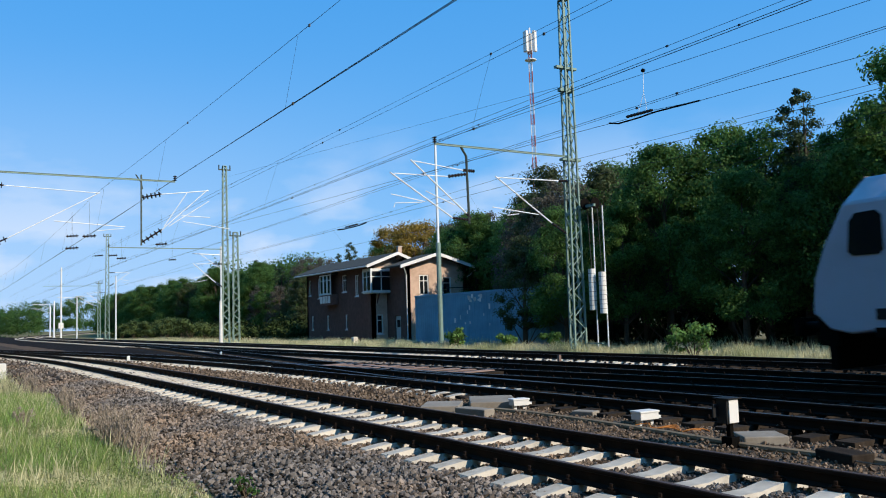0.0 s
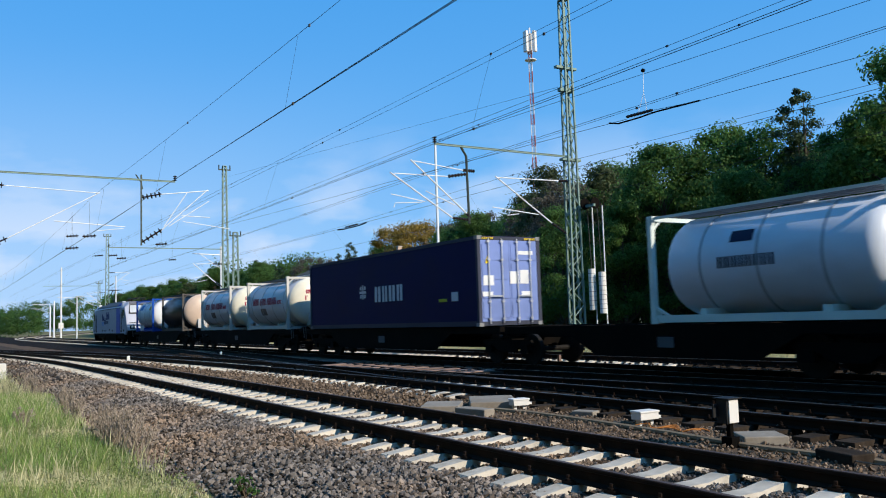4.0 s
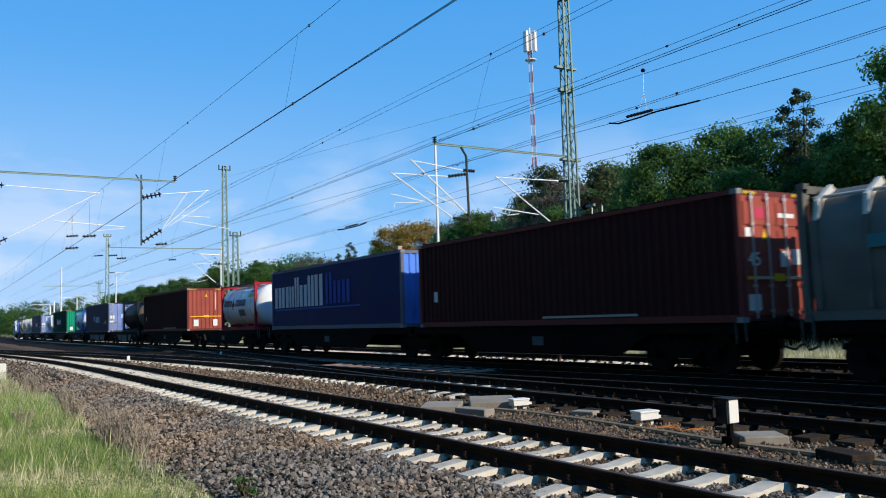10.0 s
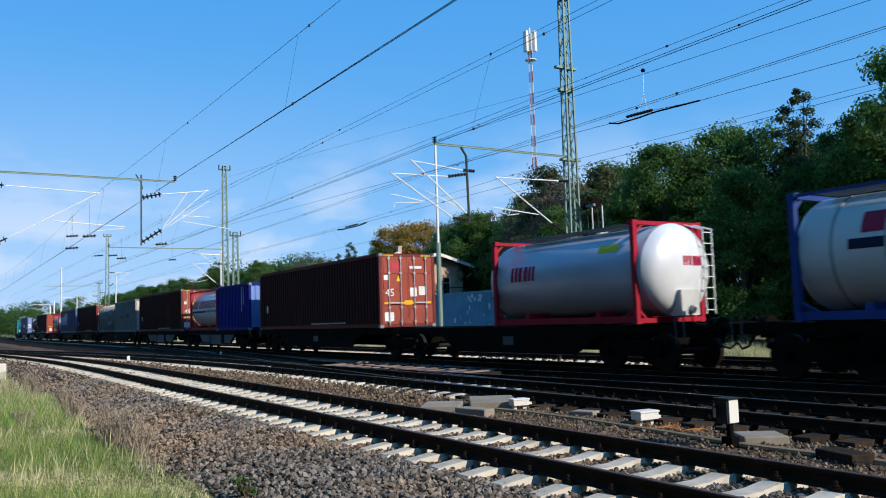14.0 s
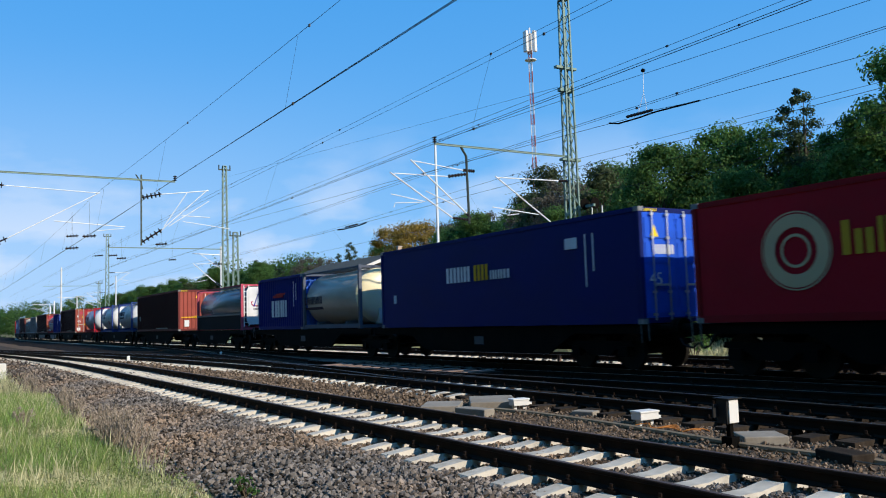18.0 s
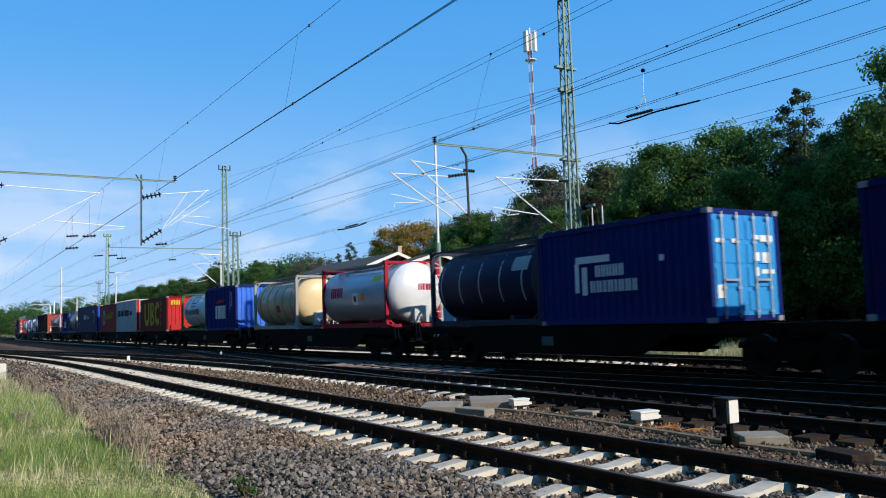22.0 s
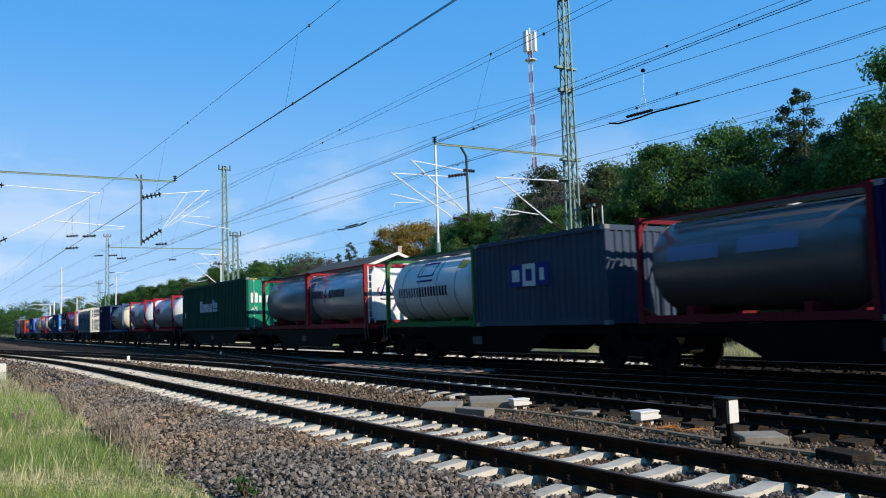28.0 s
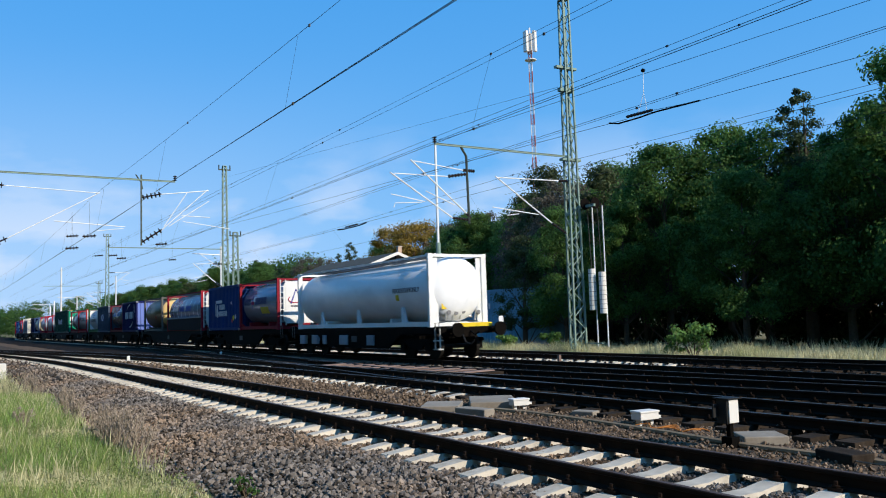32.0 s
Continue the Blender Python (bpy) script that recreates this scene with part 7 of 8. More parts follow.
for x, y in ((-230.0, 26.0), (-275.0, 30.0)):
    pole("far catenary pole with arms over the curve", x, y, 9.0, 0.2, None, (-5.0, 8.4))
    pole("far catenary pole with arms over the curve", x - 12, y - 22, 9.0, 0.2, None, (5.0, 8.4))


def wire(label, y, z, sag=0.0, r=0.010, x0=40.0, x1=-150.0, supports=(25.0, -38.5, -102.0), y_at=None):
    """A wire along the line, sagging between its supports."""
    t = Shape()
    xs = list(np.linspace(x0, x1, 70))
    pts = []
    sup = sorted([x0, x1, *supports])
    for x in xs:
        lo = max([s for s in sup if s <= x + 1e-6])
        hi = min([s for s in sup if s >= x - 1e-6])
        k = 0 if hi == lo else (x - lo) / (hi - lo)
        pts.append((x, (y_at(x) if y_at else y), z - sag * 4 * k * (1 - k)))
    t.line(pts, r * 0.8, 4)
    for p, q in list(zip(pts, pts[1:]))[3::4]:
        c = Vector(p).lerp(Vector(q), (p[1] * 7.3 + p[2] * 3.1) % 1)
        t.box(c.x - 0.03, c.y - 0.012, c.z - 0.03, c.x + 0.03, c.y + 0.012, c.z + 0.022)
    ob = part("overhead_wire", t, COPPER)
    tagged(ob, label, "overhead wire", "overhead wires")
    return pts


FAR_SUP, NEAR_SUP = (36.0, MAST_X, -72.0, -131.0), (25.0, -38.5, -102.0)


def drop_lines(upper, lower, every):
    s = Shape()
    for a, b in list(zip(upper, lower))[::every]:
        if a[2] - b[2] > 0.15:
            s.tube(a, b, 0.003, 3)
    tagged(part("dropper_wires", s, COPPER), "thin droppers between two overhead wires", "overhead wire", "overhead wires", "stuff")


def sloped(label, p, q, r=0.007):
    ob = part("overhead_wire", Shape().tube(p, q, r, 4), COPPER)
    tagged(ob, label, "overhead wire", "overhead wires")


wire("thick feeder wire on top of the near boom", 9.4, 8.27, 0.05, 0.013, supports=NEAR_SUP)
wire("feeder wire on top of the far boom", 16.25, 8.22, 0.02, 0.011, supports=FAR_SUP)
near_mess = wire("carrying wire over the near track", 6.1, 7.53, 0.36, 0.006, supports=NEAR_SUP)
near_cont = wire("contact wire over the near track", 5.8, 5.65, 0.0, 0.008, supports=NEAR_SUP)
second_mess = wire("carrying wire over the second track", 10.8, 7.5, 0.03, 0.006, supports=NEAR_SUP)
second_cont = wire("contact wire over the second track", 10.2, 5.65, 0.0, 0.008, supports=NEAR_SUP)
wire("spare wire over the second track", 10.3, 7.08, 0.02, 0.006, supports=NEAR_SUP)
wire("high carrying wire over the main line", 15.2, 7.95, 0.03, 0.008, supports=FAR_SUP)
wire("second carrying wire over the main line", 15.25, 6.7, 0.06, 0.007, supports=FAR_SUP)
wire("contact wire over the main line", 15.9, 5.72, 0.0, 0.008, supports=FAR_SUP)
wire("wire of the crossover", 14.3, 6.45, 0.1, 0.008, supports=FAR_SUP)
far_mess = wire("carrying wire over the track beside the verge", 19.1, 6.95, 0.3, 0.008, supports=FAR_SUP)
far_cont = wire("contact wire over the track beside the verge", 19.9, 5.7, 0.0, 0.008, supports=FAR_SUP)
sloped("wire running down to the tension insulator", (-72.0, 15.2, 8.3), (-15.3, 15.2, 6.44))
sloped("wire climbing between two tall masts", (MAST_X, 22.9, 11.25), (-72.0, 21.9, 14.6))
sloped("wire leading away over the verge", (MAST_X, 19.5, 6.34), (40, 19.5, 5.2))
sloped("wire running on from the tension insulator", (-14.4, 15.2, 6.46), (-12.9, 15.2, 6.345))
sloped("wire leading away from the tension insulator", (-12.9, 15.2, 6.345), (40, 15.2, 5.0))
sloped("bearer wire that holds the insulator's hanger", (MAST_X, 16.25, 8.2), (40, 16.25, 6.2))
drop_lines(near_mess, near_cont, 4)
drop_lines(second_mess, second_cont, 5)
drop_lines(far_mess, far_cont, 5)
t = thing("tension_insulator", "dark tension insulator hung on a bracket in the overhead wires", "insulator")
s = Shape()
insulator(s, (-15.3, 15.2, 6.5), (-14.4, 15.2, 6.47), 0.045, 8)
part("insulator_rod", s, PORCELAIN, t)
part("rod", Shape().line([(-15.95, 15.2, 6.48), (-15.6, 15.2, 6.39), (-14.9, 15.2, 6.38), (-14.3, 15.2, 6.40), (-12.9, 15.2, 6.345)], 0.022, 5), BLACK_IRON, t)
part("bracket", Shape().line([(-14.9, 15.2, 6.47), (-14.85, 15.25, 6.7), (-14.76, 15.3, 7.0), (-14.74, 15.3, 7.55)], 0.007, 4).line([(-14.6, 15.2, 6.47), (-14.65, 15.25, 6.7), (-14.76, 15.3, 7.0)], 0.007, 4), ZINC, t)
part("pulley", Shape().tube((-14.74, 15.27, 7.59), (-14.74, 15.33, 7.59), 0.05, 10), BLACK_IRON, t)


t = thing("section_insulator", "long dark section insulator in the contact wire", "insulator")
part("runner", Shape().line([(-34.9, 15.9, 5.70), (-34.2, 15.9, 5.655), (-32.6, 15.9, 5.655), (-31.9, 15.9, 5.69)], 0.03, 5), BLACK_IRON, t)
part("insulator_rod", Shape().tube((-34.0, 15.9, 5.73), (-32.8, 15.9, 5.73), 0.035, 8), PORCELAIN, t)


for x, y, z, top in ((-46.6, 6.1, 6.33, 7.35), (-41.0, 6.1, 5.76, 7.35), (-44.4, 5.8, 5.5, 7.35), (-66.1, 10.5, 6.95, 7.5), (-60.4, 10.5, 6.5, 7.5), (-57.3, 10.5, 6.06, 7.5), (-45.2, 10.3, 5.86, 7.5), (-66.1, 15.9, 6.7, 8.0)):
    t = thing("wire_insulator", "small dark insulator hung among the overhead wires", "insulator", "small insulators among the overhead wires")
    s = Shape()
    insulator(s, (x, y - 0.3, z), (x, y + 0.3, z + 0.05), 0.085, 4)
    part("insulator_rod", s, PORCELAIN, t)
    part("dropper", Shape().tube((x, y, z), (x, y, top), 0.005, 4), COPPER, t)


# radio mast over the woods
def radio_mast():
    X, Y = -75.7, 60.0
    t = thing("radio_mast", "tall slim lattice radio mast banded red and white with panel antennas", "mast", at=pose(X, Y, -0.6))
    red, white = paint((0.42, 0.12, 0.09), amount=0.3), paint((0.72, 0.72, 0.72), amount=0.2)
    H, n = 33.5, 26
    for i in range(n):
        a, b = H * i / n, H * (i + 1) / n
        s = Shape()
        w = 0.34 - 0.12 * i / n
        cs = [(w * math.cos(k * 2.094), w * math.sin(k * 2.094)) for k in range(3)]
        for cx, cy in cs:
            s.tube((cx, cy, a), (cx, cy, b), 0.05, 5)
        for j in range(4):
            z0, z1 = a + (b - a) * j / 4, a + (b - a) * (j + 1) / 4
            for k in range(3):
                p, q = cs[k], cs[(k + 1) % 3]
                s.tube((*p, z0), (*q, z1), 0.025, 3)
        part("section", s, red if i % 2 else white, t, "red section" if i % 2 else "white section")
    part("pole_top", Shape().tube((0, 0, H), (0, 0, H + 2.8), 0.1, 8), white, t)
    for k in range(3):
        a = 0.5 + k * 2.094
        part("panel_antenna", Shape().box(-0.32, -0.16, H - 0.2, 0.32, 0.16, H + 2.3, Matrix.Translation((0.6 * math.cos(a), 0.6 * math.sin(a), 0)) @ Matrix.Rotation(a + 1.57, 4, "Z")), WHITE_WOOD, t, "white panel antenna")
    part("platform", Shape().tube((0, 0, H - 1.2), (0, 0, H - 1.1), 0.7, 12), white, t)


radio_mast()


# ---- signal box ----
def window_unit(t, cx, z0, w, h, m, panes=2, name="window"):
    """A white window: frame, sill, dark panes; drawn in the x-z plane at y=0 facing -y, put by m."""
    f = Shape()
    b = 0.09
    f.box(-w / 2, -0.03, z0, -w / 2 + b, 0.06, z0 + h).box(w / 2 - b, -0.03, z0, w / 2, 0.06, z0 + h).box(-w / 2 + b, -0.03, z0 + h - b, w / 2 - b, 0.06, z0 + h).box(-w / 2 + b, -0.03, z0, w / 2 - b, 0.06, z0 + b)
    win = part(name, moved(f, m @ Matrix.Translation((cx, 0, 0))), WHITE_WOOD, t, "white window frame")
    inner = w - 2 * b
    for i in range(panes):
        x0 = -w / 2 + b + inner * i / panes
        part("pane", moved(Shape().box(x0 + 0.035, 0.02, z0 + b, x0 + inner / panes - 0.035, 0.035, z0 + h - b), m @ Matrix.Translation((cx, 0, 0))), GLASS_DARK, win)
        if i:
            part("mullion", moved(Shape().box(x0 - 0.035, -0.02, z0 + b, x0 + 0.035, 0.05, z0 + h - b), m @ Matrix.Translation((cx, 0, 0))), WHITE_WOOD, win)
    part("transom", moved(Shape().box(-w / 2 + b, -0.025, z0 + h * 0.68, w / 2 - b, 0.018, z0 + h * 0.68 + 0.06), m @ Matrix.Translation((cx, 0, 0))), WHITE_WOOD, win)
    part("sill", moved(Shape().box(-w / 2 - 0.08, -0.1, z0 - 0.08, w / 2 + 0.08, 0.03, z0), m @ Matrix.Translation((cx, 0, 0))), WHITE_WOOD, win)


def brick_face(t, m, w, z0, z1, holes, mat, name="wall"):
    """A wall with openings cut through it, 0.3 m thick behind y=0, and courses of brick in relief on it."""
    xs = sorted({0, w, *[h[0] for h in holes], *[h[2] for h in holes]})
    zs = sorted({z0, z1, *[h[1] for h in holes], *[h[3] for h in holes]})
    s = Shape()
    for xa, xb in zip(xs, xs[1:]):
        for za, zb in zip(zs, zs[1:]):
            cx, cz = (xa + xb) / 2, (za + zb) / 2
            if not any(h[0] < cx < h[2] and h[1] < cz < h[3] for h in holes):
                s.box(xa, 0.0, za, xb, 0.3, zb)
    wall = part(name, moved(s.weld(), m), mat, t)
    return wall


def signal_box():
    t = thing("signal_box", "dark red brick signal box with white windows and gabled roofs", "building", at=pose(0, 0, -0.35))
    X0, X1, Y0 = -75.5, -61.4, 31.0     # long front
    Y1, Y2 = 32.35, 40.0
    XW, YW = -57.9, 38.0                 # wing
    F = Matrix.Translation((X0, Y0, 0))
    eave = 6.3
    wins = [(0.75, 4.4, 0.5, 1.45, 1), (3.0, 4.05, 0.62, 1.85, 1), (8.6, 4.4, 0.95, 1.5, 2), (11.15, 3.95, 0.75, 1.8, 2)]
    lows = [(1.3, 1.1, 0.45, 1.3), (4.9, 1.1, 0.45, 1.3), (8.9, 1.1, 0.45, 1.3)]
    holes = [(c - w / 2, z, c + w / 2, z + h) for c, z, w, h, n in wins] + [(c - w / 2, z, c + w / 2, z + h) for c, z, w, h in lows]
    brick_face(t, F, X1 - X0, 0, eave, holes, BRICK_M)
    for c, z, w, h, n in wins:
        window_unit(t, c, z, w, h, F @ Matrix.Translation((0, 0.08, 0)), n)
    for c, z, w, h in lows:
        window_unit(t, c, z, w, h, F @ Matrix.Translation((0, 0.08, 0)), 1)
    # oriel over the tracks, white, with panelled foot
    o = part("oriel", Shape().box(X0 + 4.75, Y0 - 0.7, 3.35, X0 + 7.25, Y0 - 0.02, 4.3), BRICK_M, t)
    for i in range(3):
        window_unit(t, 5.2 + i * 0.8, 4.32, 0.78, 1.75, Matrix.Translation((X0, Y0 - 0.7, 0)), 1)
    for i in range(4):
        part("panel", Shape().box(X0 + 4.84 + i * 0.6, Y0 - 0.74, 3.5, X0 + 5.28 + i * 0.6, Y0 - 0.7, 4.15), WHITE_WOOD, o, "white panel")
    part("oriel_roof", Shape().prism([(Y0 - 0.8, 6.08), (Y0 - 0.02, 6.08), (Y0 - 0.02, 6.25)], X0 + 4.65, X0 + 7.35), ROOFING, t)
    # short lit return at the corner, then the set-back wall with the door
    E = lambda x, y: Matrix.Translation((x, y, 0)) @ Matrix.Rotation(math.pi / 2, 4, "Z")
    brick_face(t, E(X1, Y0), Y1 - Y0, 0, eave, [(0.35, 0.7, 0.95, 2.3)], LIT_BRICK_M)
    window_unit(t, 0.65, 0.7, 0.6, 1.6, E(X1, Y0) @ Matrix.Translation((0, 0.08, 0)), 1)
    # glazed corner bay on the upper floor
    bay = part("bay", Shape().box(X1 - 0.9, Y0 - 0.45, 4.05, X1 + 0.6, Y1 + 0.3, 4.2).box(X1 - 0.9, Y0 - 0.45, 5.95, X1 + 0.6, Y1 + 0.3, 6.1), WHITE_WOOD, t, "white corner bay")
    window_unit(t, 0.0, 4.2, 1.5, 1.75, Matrix.Translation((X1 - 0.15, Y0 - 0.42, 0)), 2)
    window_unit(t, 0.95, 4.2, 1.9, 1.75, E(X1 + 0.58, Y0 - 0.4), 2)
    part("brace", Shape().tube((X1 + 0.5, Y0 + 0.4, 4.05), (X1, Y0 + 0.4, 3.2), 0.06, 4).tube((X1 + 0.5, Y1, 4.05), (X1, Y1, 3.2), 0.06, 4), BRICK_M, t)
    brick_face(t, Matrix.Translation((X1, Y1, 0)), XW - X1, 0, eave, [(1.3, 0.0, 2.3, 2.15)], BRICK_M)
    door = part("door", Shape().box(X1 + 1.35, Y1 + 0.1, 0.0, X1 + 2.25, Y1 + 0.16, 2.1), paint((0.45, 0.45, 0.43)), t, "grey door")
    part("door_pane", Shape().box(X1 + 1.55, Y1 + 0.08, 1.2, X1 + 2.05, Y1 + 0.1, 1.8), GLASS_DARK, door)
    brick_face(t, E(XW, Y1), YW - Y1, 0, eave - 0.1, [(1.15, 3.75, 2.05, 5.4), (3.35, 3.6, 4.2, 5.2)], LIT_BRICK_M)
    window_unit(t, 1.6, 3.75, 0.9, 1.65, E(XW, Y1) @ Matrix.Translation((0, 0.08, 0)), 2)
    window_unit(t, 3.78, 3.6, 0.85, 1.6, E(XW, Y1) @ Matrix.Translation((0, 0.08, 0)), 1)
    part("balcony", Shape().box(XW, Y1 + 3.2, 3.3, XW + 0.9, YW + 0.2, 3.42).line([(XW + 0.85, Y1 + 3.2, 3.4), (XW + 0.85, Y1 + 3.2, 4.3), (XW + 0.85, YW + 0.1, 4.3), (XW + 0.85, YW + 0.1, 3.4)], 0.04), OLD_WOOD, t)
    # back walls and left end close the house
    brick_face(t, Matrix.Translation((XW, YW, 0)) @ Matrix.Rotation(math.pi, 4, "Z"), XW - X0, 0, eave, [], BRICK_M, "back_wall")
    brick_face(t, Matrix.Translation((X0, YW, 0)) @ Matrix.Rotation(-math.pi / 2, 4, "Z"), YW - Y0, 0, eave, [], BRICK_M, "end_wall")
    part("storey", Shape().box(X0 + 0.3, Y0 + 0.35, 2.9, X1 - 0.35, YW - 0.35, 3.1), BLACK, t)

    def roof(x0, x1, ya, yb, ze, zr, nm):
        """A gabled roof whose ridge runs along x, with white barge boards on its near end."""
        ym = (ya + yb) / 2
        s = Shape()
        for y_a, y_b, z_a, z_b in ((ya, ym, ze, zr), (yb, ym, ze, zr)):
            s.add([(x0, y_a, z_a), (x1, y_a, z_a), (x1, y_b, z_b), (x0, y_b, z_b), (x0, y_a, z_a + 0.12), (x1, y_a, z_a + 0.12), (x1, y_b, z_b + 0.12), (x0, y_b, z_b + 0.12)],
                  [(0, 1, 2, 3), (7, 6, 5, 4), (0, 4, 5, 1), (1, 5, 6, 2), (2, 6, 7, 3), (3, 7, 4, 0)])
        r = part("roof", s, ROOFING, t, "low grey felt roof")
        for y_a in (ya, yb):
            part("barge_board", Shape().add([(x1, y_a, ze - 0.12), (x1, ym, zr - 0.12), (x1, ym, zr + 0.14), (x1, y_a, ze + 0.14), (x1 + 0.05, y_a, ze - 0.12), (x1 + 0.05, ym, zr - 0.12), (x1 + 0.05, ym, zr + 0.14), (x1 + 0.05, y_a, ze + 0.14)],
                 [(0, 1, 2, 3), (7, 6, 5, 4), (0, 4, 5, 1), (1, 5, 6, 2), (2, 6, 7, 3), (3, 7, 4, 0)]), WHITE_WOOD, r, "white barge board")
        return r

    roof(X0 - 0.9, X1 + 0.9, Y0 - 0.9, Y0 + 4.9, 6.25, 7.35, "main")
    part("rear_roof", Shape().box(X0 - 0.3, Y0 + 4.7, 6.3, X1 + 1.0, YW + 0.4, 6.42), ROOFING, t, "flat rear roof")
    part("gable", Shape().prism([(Y0 + 0.1, 6.3), (Y0 + 3.9, 6.3), (Y0 + 2.0, 7.2)], X1 - 0.25, X1 - 0.02), material("grey boarded gable", (0.17, 0.155, 0.14), 0.85, 0, 0.25, 5, 0.2, 20), t, "grey boarded gable")
    roof(X1 + 1.0, XW + 0.8, Y1 - 1.0, YW + 0.4, 6.0, 7.05, "wing")
    part("gable", Shape().prism([(Y1, 6.1), (YW, 6.1), ((Y1 + YW) / 2 - 0.2, 6.95)], XW - 0.3, XW - 0.01), LIT_BRICK_M, t, "sunlit brick gable")
    ch = part("chimney", Shape().box(X1 + 0.1, 33.3, 6.9, X1 + 0.45, 33.65, 7.95), LIT_BRICK_M, t, "pale brick chimney")
    part("chimney_cap", Shape().box(X1 + 0.05, 33.25, 7.95, X1 + 0.5, 33.7, 8.02), CONCRETE, ch)
    gut = paint((0.62, 0.60, 0.56), amount=0.3)
    part("gutter", Shape().tube((X0 - 0.9, Y0 - 0.95, 6.25), (X1 + 0.9, Y0 - 0.95, 6.25), 0.07, 6), gut, t)
    part("downpipe", Shape().line([(XW + 0.75, Y1 - 0.7, 6.0), (XW + 0.1, Y1 - 0.1, 5.4), (XW + 0.1, Y1 - 0.1, 0.2)], 0.055, 6), gut, t, "pale downpipe")
    part("downpipe", Shape().line([(XW + 0.75, YW + 0.85, 6.0), (XW + 0.1, YW + 0.1, 5.2)], 0.055, 6), gut, t)


signal_box()


def blue_shed():
    t = thing("storage_container", "faded blue steel storage container with white graffiti scrawls", "container", at=pose(-43.8, 29.4, -0.4))
    L, H = 15.0, 3.5
    b = paint((0.17, 0.33, 0.44), 0.6, amount=0.4)
    part("side_wall", moved(wall_sheet(L, H, 0.28, 0.04), Matrix.Translation((-L / 2 - 0.2, 0, 0))), b, t)
    part("body", Shape().box(-L / 2 - 0.2, 0.08, 0, L / 2 - 0.2, 2.6, H), b, t)
    part("top_rail", Shape().box(-L / 2 - 0.22, -0.02, H - 0.12, L / 2 - 0.18, 0.1, H + 0.02), b, t)
    s = Shape()
    rng = random.Random(4)
    for k in range(14):
        x, z = rng.uniform(-0.9, 0.7), rng.uniform(2.8, 3.25)
        s.box(x, -0.012, z, x + rng.uniform(0.06, 0.3), -0.002, z + rng.uniform(0.06, 0.3))
    for k in range(9):
        x, z = rng.uniform(-2.6, 2.0), rng.uniform(1.2, 2.4)
        s.box(x, -0.012, z, x + rng.uniform(0.04, 0.2), -0.002, z + rng.uniform(0.1, 0.35))
    part("scrawl", s, WHITE_WOOD, t, "white paint scrawls")


blue_shed()


# ---- woods ----
def leaf_mass(rng, centres, count, size, spread, droop=0.0):
    """Many small leaf faces scattered through clumps; returns vertices and faces."""
    c = centres[rng.integers(0, len(centres), count)]
    d = rng.normal(size=(count, 3))
    d /= np.linalg.norm(d, axis=1)[:, None]
    p = c[:, :3] + d * (c[:, 3:4] * (0.2 + 0.62 * np.minimum(1.3, np.abs(rng.normal(size=(count, 1)))) + 0.3 * rng.random((count, 1)))) * np.array([1.1, 1.1, 0.75]) * spread
    n = d + np.array([0, 0, 0.25]) + rng.normal(size=(count, 3)) * 0.42
    n /= np.linalg.norm(n, axis=1)[:, None]
    a = np.cross(n, rng.normal(size=(count, 3)))
    a /= np.linalg.norm(a, axis=1)[:, None]
    b = np.cross(n, a)
    s = size * rng.uniform(0.6, 1.4, (count, 1))
    v = np.stack([p - a * s * 0.5, p + b * s * 0.32, p + a * s * 0.5, p - b * s * 0.32], 1).reshape(-1, 3)
    v[:, 2] -= droop * rng.random(len(v))
    f = np.arange(count * 4).reshape(-1, 4)
    return v, f


def tree_meshes(seed, h, r, kind, leaf, count, size):
    """Trunk with limbs, and a crown of leaf clumps, as two meshes."""
    rng = np.random.default_rng(seed)
    wood = Shape()
    top = h * 0.82
    lean = rng.uniform(-0.03, 0.03, 2) * h
    path = [Vector((lean[0] * k ** 2, lean[1] * k ** 2, top * k)) for k in np.linspace(0, 1, 6)]
    for i in range(5):
        wood.tube(path[i], path[i + 1], 0.022 * h * (1 - i * 0.17), 8, 0.022 * h * (1 - (i + 1) * 0.17))
    centres = []
    for i in range(84 if kind != "pine" else 110):
        if kind == "pine":
            k = 1.0 - 0.8 * (1 - (i + rng.random()) / 110) ** 0.55
            reach = r * (1.02 - k) ** 0.7 * rng.uniform(0.2, 1.15)
        else:
            k = rng.uniform(0.12, 1.0)
            reach = r * math.sin(math.pi * min(0.97, 0.20 + 0.78 * k)) ** 0.6
        a = rng.uniform(0, 2 * math.pi)
        q = rng.uniform(0.45, 1.0) ** 0.6
        tip = Vector((math.cos(a) * reach * q, math.sin(a) * reach * q, h * (0.08 + 0.9 * k)))
        root = path[min(5, max(0, int(k * 5)))]
        if i % 3 == 0:
            wood.tube(root, tip, 0.05 * (1.2 - k) + 0.015, 5, 0.012)
        centres.append((*tip, rng.uniform(0.5, 1.3) * r * (0.25 if kind != "pine" else 0.26 * (1.05 - k) + 0.07)))
    v, f = leaf_mass(rng, np.array(centres), count, size, 1.0, 0.1 if kind == "birch" else 0.0)
    me = bpy.data.meshes.new("crown")
    me.from_pydata(v.tolist(), [], f.tolist())
    me.materials.append(leaf)
    return wood.mesh("trunk", BARK, True), me


